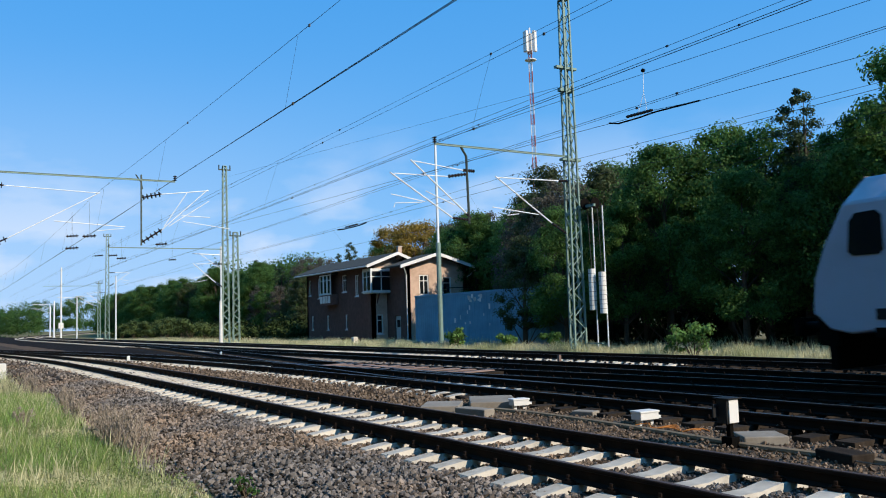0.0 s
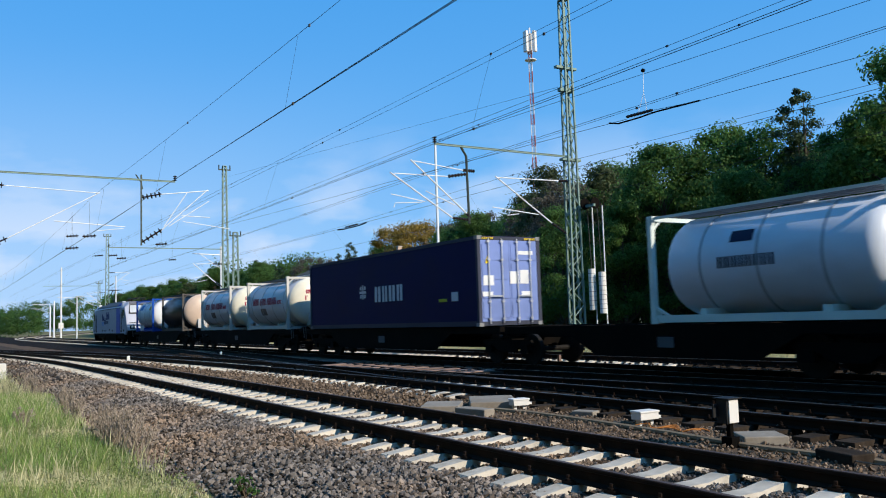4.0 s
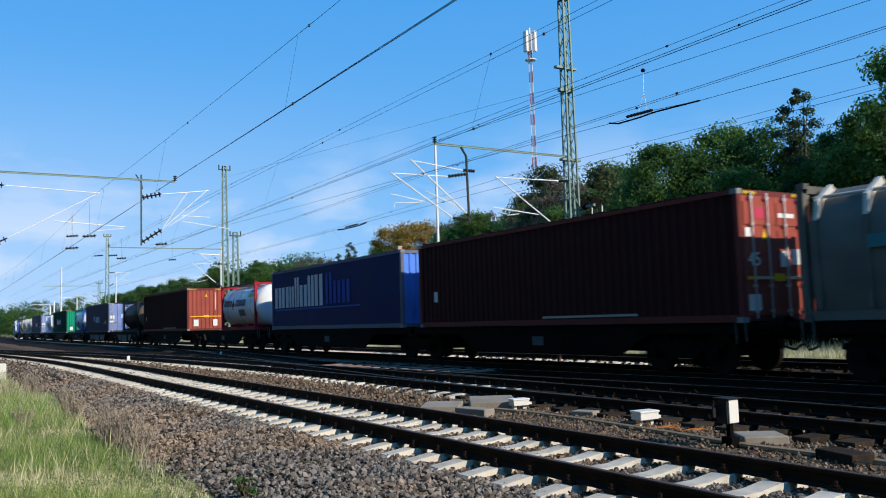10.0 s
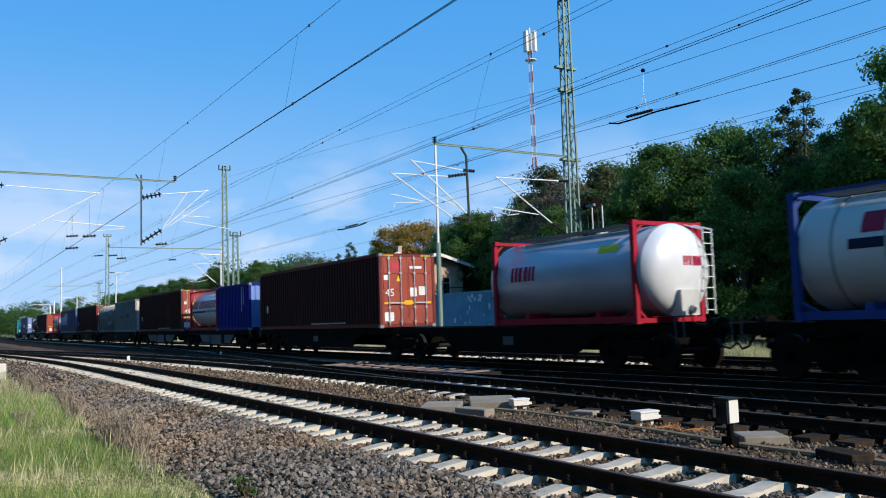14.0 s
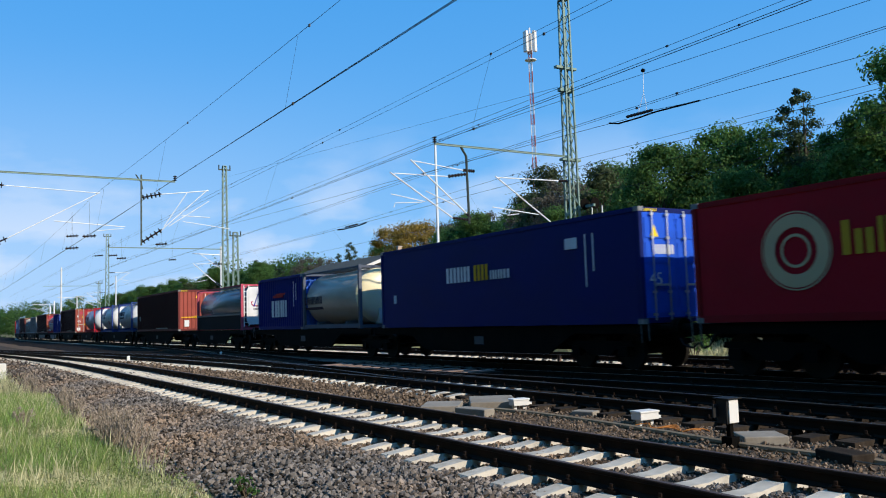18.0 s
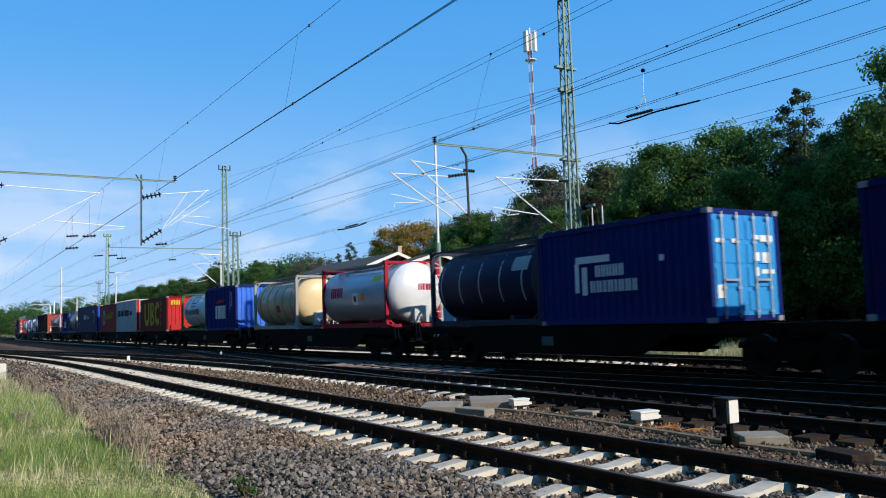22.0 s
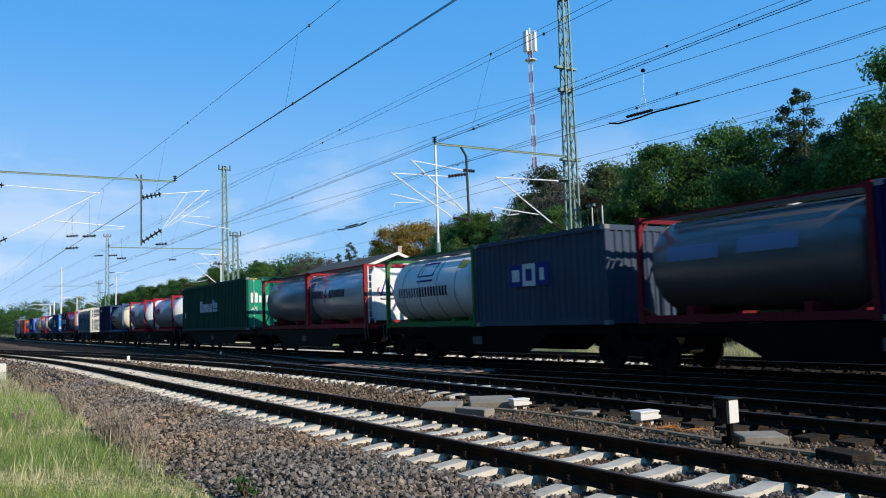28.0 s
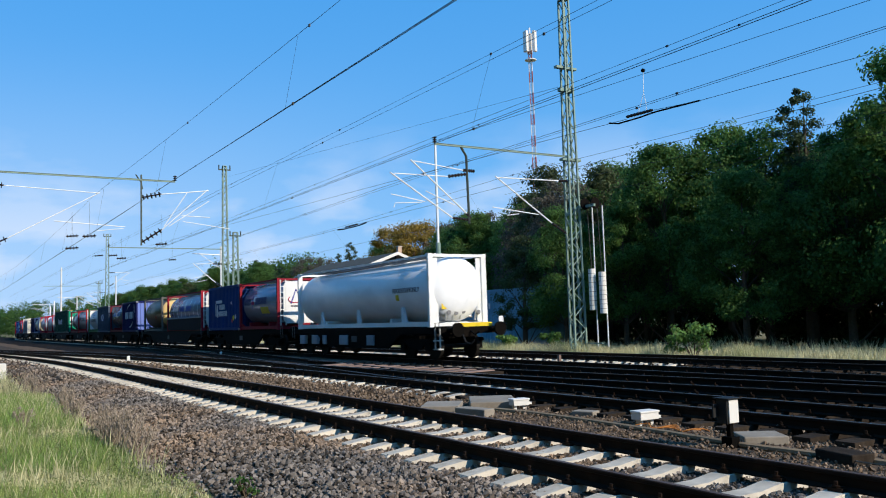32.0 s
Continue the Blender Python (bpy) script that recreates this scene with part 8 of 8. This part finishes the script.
KINDS = {
    "oak": [tree_meshes(s, 11.5, 3.4, "oak", LEAF_A, 36000, 0.16) for s in (1, 2, 3)],
    "pine": [tree_meshes(s, 13.5, 2.9, "pine", LEAF_B, 22000, 0.13) for s in (11, 12)],
    "birch": [tree_meshes(s, 11.0, 2.4, "birch", LEAF_C, 18000, 0.16) for s in (21, 22)],
    "autumn": [tree_meshes(s, 10.5, 2.8, "oak", LEAF_D, 16000, 0.18) for s in (31,)],
    "thin": [tree_meshes(s, 10.0, 2.6, "birch", LEAF_E, 12000, 0.15) for s in (41, 42)],
}
WORDS = {"oak": ("broad dark green leafy tree at the edge of the woods", "oak_tree"), "pine": ("tall dark pine standing over the woods", "pine_tree"), "birch": ("light green slender birch at the edge of the woods", "birch_tree"), "autumn": ("leafy tree turned yellow and orange", "autumn_tree"), "thin": ("greyish half-bare tree at the edge of the woods", "bare_tree")}
HEIGHTS = {"oak": 11.5, "pine": 13.5, "birch": 11.0, "autumn": 10.5, "thin": 10.0}


def tree(kind, x, y, h, rng):
    trunk, crown = rng.choice(KINDS[kind])
    t = thing(WORDS[kind][1], WORDS[kind][0], "tree", "trees behind the railway", at=pose(x, y, -0.45, 0, 0, rng.uniform(0, 360)))
    k = h / HEIGHTS[kind]
    t.scale = (k * rng.uniform(0.92, 1.12), k * rng.uniform(0.92, 1.12), k)
    part("trunk", trunk, None, t)
    part("crown", crown, None, t)


def woods():
    rng = random.Random(8)
    # edge of the wood opposite the camera, with its own skyline
    for kind, x, y, h in (("oak", -17.9, 33.6, 12.0), ("oak", -28.3, 34.8, 11.3), ("pine", -19.4, 36.0, 12.6), ("oak", -13.0, 36, 11.0), ("pine", -23.9, 35, 13.0), ("oak", -26.6, 35.5, 11.2), ("oak", -21.3, 34, 9.6), ("oak", -24.6, 31.2, 8.2), ("oak", -30.3, 32.5, 10.6), ("birch", -32.5, 33, 9.2), ("birch", -36.5, 34, 10.6),
                          ("thin", -40.5, 34.5, 10.8), ("birch", -43.5, 35.0, 10.6), ("thin", -46.5, 36, 9.6), ("thin", -51.0, 41, 9.6), ("birch", -49.0, 38, 9.8), ("oak", -9.0, 36, 11.0), ("oak", -34.3, 28.9, 7.6), ("birch", -37.6, 28.6, 6.4), ("oak", -31.5, 30.5, 7.5), ("oak", -4.0, 36, 12.0), ("pine", 1.0, 37, 13.0),
                          ("autumn", -83.0, 44, 12.4), ("autumn", -77.5, 44, 12.3), ("autumn", -80.0, 47, 12.8), ("oak", -72.0, 46, 11.8), ("pine", -93.0, 44, 12.4), ("pine", -98.5, 45, 11.4), ("thin", -69.5, 44, 11.8), ("thin", -64.0, 44, 12.0), ("oak", -60.0, 45, 11.5),
                          ("thin", -107.0, 44, 11.0), ("thin", -103.0, 45, 10.8), ("pine", -128.0, 44, 12.8), ("pine", -125.0, 46, 11.6), ("oak", -88.0, 46, 11.0), ("oak", -112.0, 45, 10.4), ("birch", -54.5, 44, 14.4), ("oak", -50.5, 45, 13.2), ("oak", -46.0, 44, 13.0), ("birch", -57.0, 45, 12.0), ("oak", -42.5, 43, 12.4)):
        tree(kind, x, y, h, rng)
    for i in range(26):
        x = -12 - i * 2.1 + rng.uniform(-1, 1)
        tree(rng.choice(("oak", "oak", "pine")), x, rng.uniform(38, 42), rng.uniform(9.0, 11.0), rng)
    for i in range(14):
        tree(rng.choice(("oak", "birch", "thin", "pine")), -77 - i * 3.2 + rng.uniform(-1, 1), rng.uniform(37, 42), rng.uniform(7.0, 8.6), rng)
    # the wood along the far side of the line, to where it bends
    for i in range(34):
        x = -112 - i * 3.6 + rng.uniform(-1.5, 1.5)
        tree(rng.choice(("oak", "oak", "birch", "oak", "pine")), x, rng.uniform(38, 42), rng.uniform(9.8, 11.2), rng)
    for i in range(26):
        x = -118 - i * 5.0 + rng.uniform(-2, 2)
        tree(rng.choice(("oak", "oak", "pine")), x, rng.uniform(44, 50), rng.uniform(10.5, 12.2), rng)
    for i in range(10):
        tree("oak", 8 + i * 5, rng.uniform(36, 42), rng.uniform(10, 13), rng)


woods()


def far_and_unseen_woods():
    """Distant tree line that closes the view, and added trees behind the camera: one crowd of leaves."""
    rng = np.random.default_rng(77)
    vs, fs, k = [], [], 0
    spots = [(-235 - 95 * u + rng.normal() * 4, 43 + 14 * u + rng.normal() * 3, rng.uniform(10.5, 13)) for u in np.linspace(0, 1, 26)]
    spots += [(-300 - 90 * u + rng.normal() * 5, 24 - 60 * u + rng.normal() * 4, rng.uniform(9, 11.5)) for u in np.linspace(0, 1, 30)]
    spots += [(-130 - 200 * u, 62 + 30 * u + rng.normal() * 6, rng.uniform(12, 15)) for u in np.linspace(0, 1, 40)]
    # unseen tall trees behind the camera, added to hold skylight off the train
    spots += [(110 - 300 * u + rng.normal() * 2, -11 - 4 * rng.random(), rng.uniform(19, 24)) for u in np.linspace(0, 1, 130)]
    spots += [(-425 - 40 * u + rng.normal() * 6, 60 - 45 * u + rng.normal() * 2, rng.uniform(15, 20) - 5 * u) for u in np.linspace(0, 1, 22)]
    for x, y, h in spots:
        c = np.stack([x + rng.normal(size=9) * 2.6, y + rng.normal(size=9) * 2.6, rng.uniform(0.45, 1.0, 9) * h * 0.88, rng.uniform(1.6, 2.8, 9)], 1)
        c = np.concatenate([c, c * np.array([1, 1, 0.4, 1.2])])
        v, f = leaf_mass(rng, c, *((1500, 0.8) if y < -5 else (3200, 0.42)), 0.85)
        vs.append(v)
        fs.append(f + k)
        k += len(v)
    me = bpy.data.meshes.new("far_and_unseen_woods")
    me.from_pydata(np.concatenate(vs).tolist(), [], np.concatenate(fs).tolist())
    me.materials.append(LEAF_A)
    tagged(new("far_and_unseen_woods", me), "distant dark green woods, with unseen trees added behind the camera", "woods", kind="stuff")


far_and_unseen_woods()


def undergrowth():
    """Bushes under the trees, with the shade there painted into their leaves."""
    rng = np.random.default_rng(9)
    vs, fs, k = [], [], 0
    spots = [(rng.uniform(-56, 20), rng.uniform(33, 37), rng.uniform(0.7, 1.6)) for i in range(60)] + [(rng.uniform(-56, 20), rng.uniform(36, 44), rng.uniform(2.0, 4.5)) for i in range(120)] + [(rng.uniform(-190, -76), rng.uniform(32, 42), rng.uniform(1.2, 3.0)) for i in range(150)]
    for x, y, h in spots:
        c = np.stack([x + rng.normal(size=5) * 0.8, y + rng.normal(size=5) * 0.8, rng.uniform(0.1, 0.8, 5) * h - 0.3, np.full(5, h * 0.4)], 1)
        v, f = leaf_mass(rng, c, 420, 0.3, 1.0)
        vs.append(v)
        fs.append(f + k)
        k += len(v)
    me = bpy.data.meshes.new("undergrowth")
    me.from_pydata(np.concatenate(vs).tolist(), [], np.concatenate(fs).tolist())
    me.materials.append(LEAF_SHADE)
    tagged(new("undergrowth", me), "dense green bushes under the trees, darkened for the shade", "bushes", kind="stuff")


undergrowth()


def grass_blades(name, label, spots, mat, width):
    """Bent blades, one object; spots are rows of x, y, z, height."""
    rng = np.random.default_rng(len(spots))
    n = len(spots)
    a = rng.uniform(0, 2 * np.pi, n)
    lean = rng.uniform(0.1, 0.55, n) * spots[:, 3]
    dx, dy = np.cos(a), np.sin(a)
    w = width * rng.uniform(0.6, 1.4, n)
    b = rng.uniform(0, 2 * np.pi, n)
    wx, wy = np.cos(b) * w, np.sin(b) * w
    rows = []
    for f, k in ((0, 1.0), (0.55, 0.75), (1.0, 0.08)):
        px, py, pz = spots[:, 0] + dx * lean * f ** 2, spots[:, 1] + dy * lean * f ** 2, spots[:, 2] + spots[:, 3] * f
        rows += [np.stack([px - wx * k, py - wy * k, pz], 1), np.stack([px + wx * k, py + wy * k, pz], 1)]
    v = np.stack(rows, 1).reshape(-1, 3)
    i = (np.arange(n) * 6)[:, None]
    f = np.concatenate([i + np.array([0, 1, 3, 2]), i + np.array([2, 3, 5, 4])])
    me = bpy.data.meshes.new(name)
    me.from_pydata(v.tolist(), [], f.tolist())
    me.materials.append(mat)
    tagged(new(name, me), label, "grass", kind="stuff")


def verges():
    rng = np.random.default_rng(3)
    # near bank
    out, dry = [], []
    for i in range(62000):
        x, y = rng.uniform(-26, -3.0), rng.uniform(0.2, 3.3)
        edge = 2.40 + 0.3 * noise.noise((x * 0.6, y * 0.6, 3)) + (0.0 if x > -9 else 0.025 * (-9 - x))
        if y > edge:
            continue
        patch = noise.noise((x * 0.35, y * 0.5, 9))
        h = rng.uniform(0.12, 0.34) * (1.0 + 0.5 * patch) * min(1, 0.35 + (edge - y))
        (out if patch > -0.35 and rng.random() > 0.10 else dry).append((x, y, lie(x, y), max(0.06, h)))
    for i in range(26000):
        x, y = rng.uniform(-26, 8), rng.uniform(-6, 2.1)
        if y < 0.2 or x > -3.0:
            out.append((x, y, lie(x, y), rng.uniform(0.1, 0.28)))
    grass_blades("green_grass", "lush green grass on the near bank", np.array(out), GRASS, 0.0045)
    for i in range(5000):
        x, y = rng.uniform(-60, -10), rng.uniform(0.4, 2.5)
        dry.append((x, y, lie(x, y), rng.uniform(0.15, 0.5)))
    grass_blades("dry_grass", "dry straw-coloured grass between the green", np.array(dry), STRAW, 0.006)
    far = []
    for i in range(60000):
        x = rng.uniform(-130, 12)
        y = rng.uniform(22.3, 31.5)
        if rng.random() < 0.5 and x < -70:
            continue
        far.append((x, y, lie(x, y), rng.uniform(0.25, 0.8) * (0.7 + 0.5 * noise.noise((x * 0.3, y * 0.3, 1)))))
    for i in range(46000):
        x, y = rng.uniform(-70, -10), rng.uniform(22.4, 24.6)
        far.append((x, y, lie(x, y), rng.uniform(0.3, 0.75) * (0.75 + 0.6 * noise.noise((x * 0.5, y * 0.5, 4)))))
    grass_blades("verge_grass", "tall dry grass and weeds on the far verge", np.array(far), STRAW, 0.010)


verges()


def bush(x, y, h, label, leaf=LEAF_C, count=900, size=0.16):
    rng = np.random.default_rng(int(abs(x) * 100))
    t = thing("bush", label, "bush", "bushes on the verge", at=pose(x, y, -0.4))
    stems = Shape()
    cs = []
    for i in range(11):
        a, q = rng.uniform(0, 6.28), rng.uniform(0.1, 0.5)
        tip = Vector((math.cos(a) * q * h, math.sin(a) * q * h, h * rng.uniform(0.4, 1.0)))
        stems.tube((0, 0, 0), tip, 0.018, 5, 0.006)
        cs.append((*tip, 0.2 * h))
    part("stem", stems, BARK, t)
    v, f = leaf_mass(rng, np.array(cs), count, size, 1.0)
    me = bpy.data.meshes.new("foliage")
    me.from_pydata(v.tolist(), [], f.tolist())
    me.materials.append(leaf)
    part("foliage", me, None, t)


bush(-20.8, 23.4, 1.35, "bright green bush on the weedy verge", LEAF_BUSH, 700, 0.13)
bush(-21.7, 23.3, 0.9, "bright green bush on the weedy verge", LEAF_BUSH, 420, 0.12)
bush(-38.0, 24.3, 1.2, "green bush by the steel pole", LEAF_BUSH)
bush(-33.5, 24.2, 0.9, "low green bush on the verge", LEAF_BUSH)
bush(-30.0, 24.4, 1.0, "low dark bush on the verge", LEAF_A)
for k, (x, y, h) in enumerate(((-150.0, 29.5, 3.0), (-143.0, 30.0, 2.4), (-137.0, 29.0, 2.6), (-130.0, 29.5, 2.8), (-123.5, 29.0, 3.0), (-117.0, 29.6, 2.8), (-111.0, 29.0, 2.6), (-105.5, 29.4, 2.3), (-100.0, 29.5, 2.0), (-160.0, 29.5, 2.6), (-94.0, 29.8, 1.6))):
    bush(x, y, h, "light green scrub before the woods", LEAF_SCRUB, 1500, 0.26)
bush(-8.6, 2.82, 0.26, "small dark green plant at the edge of the ballast", LEAF_A, 90, 0.05)


# ---- small things between the tracks ----
def cable_box(x, y, label, turn=0, k=1.0):
    t = thing("track_box", label, "junction box", "pale boxes between the tracks", at=pose(x, y, -0.24, 0, 0, turn))
    part("box", Shape().box(-0.2 * k, -0.13 * k, 0.09, 0.2 * k, 0.13 * k, 0.09 + 0.12 * k), WHITE_WOOD, t, bevel=0.008)
    part("lid", Shape().box(-0.215 * k, -0.145 * k, 0.09 + 0.12 * k, 0.215 * k, 0.145 * k, 0.12 + 0.12 * k), WHITE_WOOD, t, "white lid", bevel=0.008)
    part("bracket", Shape().box(0.2 * k, -0.08 * k, 0.1, 0.29 * k, 0.08 * k, 0.14), WHITE_WOOD, t)
    for s in (-1, 1):
        part("foot", Shape().box(s * 0.12 * k - 0.03, -0.04, -0.08, s * 0.12 * k + 0.03, 0.04, 0.09), WHITE_WOOD, t)


cable_box(-12.1, 9.0, "small white junction box on feet between the tracks", 80, 0.78)
cable_box(-9.1, 9.1, "small white junction box beside orange cables", 85, 0.86)


def slab(x, y, w, d, label, turn=0, z=-0.24, h=0.12, mat=None):
    t = thing("concrete_slab", label, "slab", "slabs between the tracks", at=pose(x, y, z, 0, 0, turn))
    part("slab", Shape().box(-w / 2, -d / 2, 0, w / 2, d / 2, h), mat or DIRTY_CONCRETE, t, bevel=0.015)


slab(-12.98, 9.02, 1.25, 0.85, "weathered pale concrete cover slab between tracks", -32, -0.26, 0.17, PALE_SLAB)
slab(-12.05, 8.0, 0.72, 0.26, "small pale concrete block beside the rail", 12, -0.25, 0.14, PALE_SLAB)
slab(-13.2, 8.05, 0.95, 0.7, "flat brownish concrete cover slab", -38, -0.25, 0.13, material("brownish concrete", (0.30, 0.26, 0.21), 0.9, 0, 0.25, 9, 0.3, 40, (0.16, 0.13, 0.1), 0.5, 2.5))
slab(-6.98, 8.98, 0.52, 0.55, "flat pale brown concrete slab beside the point indicator", -35, -0.26, 0.12, PALE_SLAB)
slab(-5.5, 8.45, 0.55, 0.3, "dark old timber block beside the track", -15, -0.27, 0.15, OLD_WOOD)
slab(-7.2, 9.9, 0.35, 0.2, "pale broken stone by the rail", 30, -0.25, 0.12, PALE_SLAB)
slab(-10.6, 9.25, 0.4, 0.24, "pale flat stone between the tracks", 20, -0.25, 0.1, PALE_SLAB)


def point_lantern():
    t = thing("point_indicator", "low black point indicator with a white face on a post", "point indicator", at=pose(-6.95, 8.38, -0.25))
    part("post", Shape().box(-0.03, -0.03, 0, 0.03, 0.03, 0.34), BLACK_IRON, t)
    part("foot", Shape().box(-0.08, -0.07, -0.05, 0.08, 0.07, 0.14), BLACK_IRON, t)
    part("lamp_box", Shape().box(-0.10, -0.11, 0.30, 0.06, 0.11, 0.60), BLACK, t, "black lantern housing", bevel=0.01)
    part("face", Shape().box(0.06, -0.085, 0.31, 0.078, 0.085, 0.59), WHITE_WOOD, t, "white face", bevel=0.004)
    part("hood", Shape().box(-0.13, -0.13, 0.60, 0.10, 0.13, 0.615), BLACK, t)
    part("wing", Shape().box(-0.09, -0.2, 0.38, -0.07, -0.11, 0.54), BLACK, t)


point_lantern()
ORANGE = material("orange cable", (0.55, 0.20, 0.04), 0.6, 0, 0.2, 8)
t = thing("cable", "loose orange cables lying on the ballast", "cable")
for k in range(4):
    pts = [(-8.95 + k * 0.05 + i * 0.075, 8.75 + 0.1 * math.sin(i * 0.8 + k * 1.3) + k * 0.06, -0.19 + 0.025 * math.sin(i + k)) for i in range(14)]
    part("strand", Shape().line(pts, 0.009, 5), ORANGE, t)
t = thing("cable", "pale brown cable pipe along the track", "cable")
part("pipe", Shape().line([(-12.6, 8.6, -0.215), (-11.5, 8.75, -0.21), (-9.9, 8.72, -0.21), (-8.2, 8.6, -0.21), (-6.8, 8.45, -0.21), (-5.9, 8.5, -0.21), (-4.0, 8.6, -0.21)], 0.038, 7), material("brown pipe", (0.34, 0.24, 0.15), 0.9, gloss=0.04), t)
t = thing("cable", "thin pale brown cable on the ballast", "cable")
part("strand", Shape().line([(-6.0, 8.6, -0.18), (-5.2, 8.25, -0.18), (-4.4, 8.3, -0.18), (-3.2, 8.15, -0.18)], 0.008, 5), DIRTY_CONCRETE, t)
for x, y, z, w, h, label, mat in ((-43.0, 8.2, -0.3, 0.07, 0.38, "short white marker post between two tracks", WHITE_WOOD), (-54.3, 25.9, -0.45, 0.18, 0.75, "short pale concrete stump in the weeds", CONCRETE), (-38.0, 2.4, -0.45, 0.14, 0.62, "white concrete stone beside the near track", WHITE_WOOD), (-42.0, 12.5, -0.3, 0.05, 0.4, "thin grey marker post between rails", ZINC), (-20.5, 16.9, -0.3, 0.05, 0.45, "short rusty marker peg at the main line", RED_TIMBER)):
    t = thing("marker_post", label, "post", "marker posts along the line", at=pose(x, y, z))
    part("post", Shape().box(-w, -w, 0, w, w, h), mat, t, bevel=0.015)
    part("post_cap", Shape().box(-w * 0.8, -w * 0.8, h, w * 0.8, w * 0.8, h + 0.03), mat, t)


def dry_weeds():
    """Brown seeding stalks in clumps on the near bank."""
    rng = np.random.default_rng(12)
    weed = material("brown seed stalks", (0.30, 0.245, 0.19), 0.9, 0, 0.3, 2, by_island=0.3)
    for k, (x, y, h, n) in enumerate(((-13.3, 2.45, 0.66, 60), (-13.9, 2.4, 0.6, 56), (-14.6, 2.6, 0.55, 50), (-12.5, 2.55, 0.5, 40), (-16.0, 2.6, 0.5, 44), (-18.2, 2.5, 0.5, 40), (-20.5, 2.65, 0.5, 36), (-22.0, 2.7, 0.5, 36), (-25.5, 2.45, 0.6, 40), (-28.5, 2.5, 0.6, 36), (-17.2, 1.4, 0.45, 30))):
        t = thing("dry_weed", "clump of brown withered weeds on the bank", "weed", "withered weeds on the bank", at=pose(x, y, lie(x, y)))
        s, tops = Shape(), []
        for i in range(n):
            a, q = rng.uniform(0, 6.28), rng.uniform(0.1, 0.6)
            tip = Vector((math.cos(a) * q * h, math.sin(a) * q * h, h * rng.uniform(0.55, 1.1)))
            s.tube((math.cos(a) * 0.05, math.sin(a) * 0.05, 0), tip, 0.006, 3, 0.003)
            tops += [(*(tip * k), 0.03) for k in (0.75, 0.9, 1.0)]
        tagged(part("dry_tuft", s, weed, t), kind="stuff")
        v, f = leaf_mass(rng, np.array(tops), n * 16, 0.028, 1.0, 0.05)
        me = bpy.data.meshes.new("seed_heads")
        me.from_pydata(v.tolist(), [], f.tolist())
        me.materials.append(weed)
        tagged(part("seed_fluff", me, None, t), kind="stuff")


dry_weeds()


def herbs():
    """Small leafy herbs that soften the near bank."""
    rng = np.random.default_rng(44)
    rows = []
    for i in range(900):
        x, y = rng.uniform(-24, -5.0), rng.uniform(0.2, 2.5)
        edge = 2.3 + 0.25 * noise.noise((x * 0.6, y * 0.6, 3)) - (0.0 if x > -9 else 0.02 * (-9 - x))
        if y < edge:
            rows.append((x, y, lie(x, y) + rng.uniform(0.05, 0.26), rng.uniform(0.06, 0.16)))
    for i in range(70):
        x, y = rng.uniform(-40, -25), rng.uniform(1.0, 2.2)
        rows.append((x, y, lie(x, y) + rng.uniform(0.1, 0.6), rng.uniform(0.15, 0.3)))
    v, f = leaf_mass(rng, np.array(rows), 40000, 0.022, 1.0)
    me = bpy.data.meshes.new("herbs")
    me.from_pydata(v.tolist(), [], f.tolist())
    me.materials.append(LEAF_HERB)
    tagged(new("herbs", me), "soft green herbs and clover among the grass", "herbs", kind="stuff")


herbs()

motions()
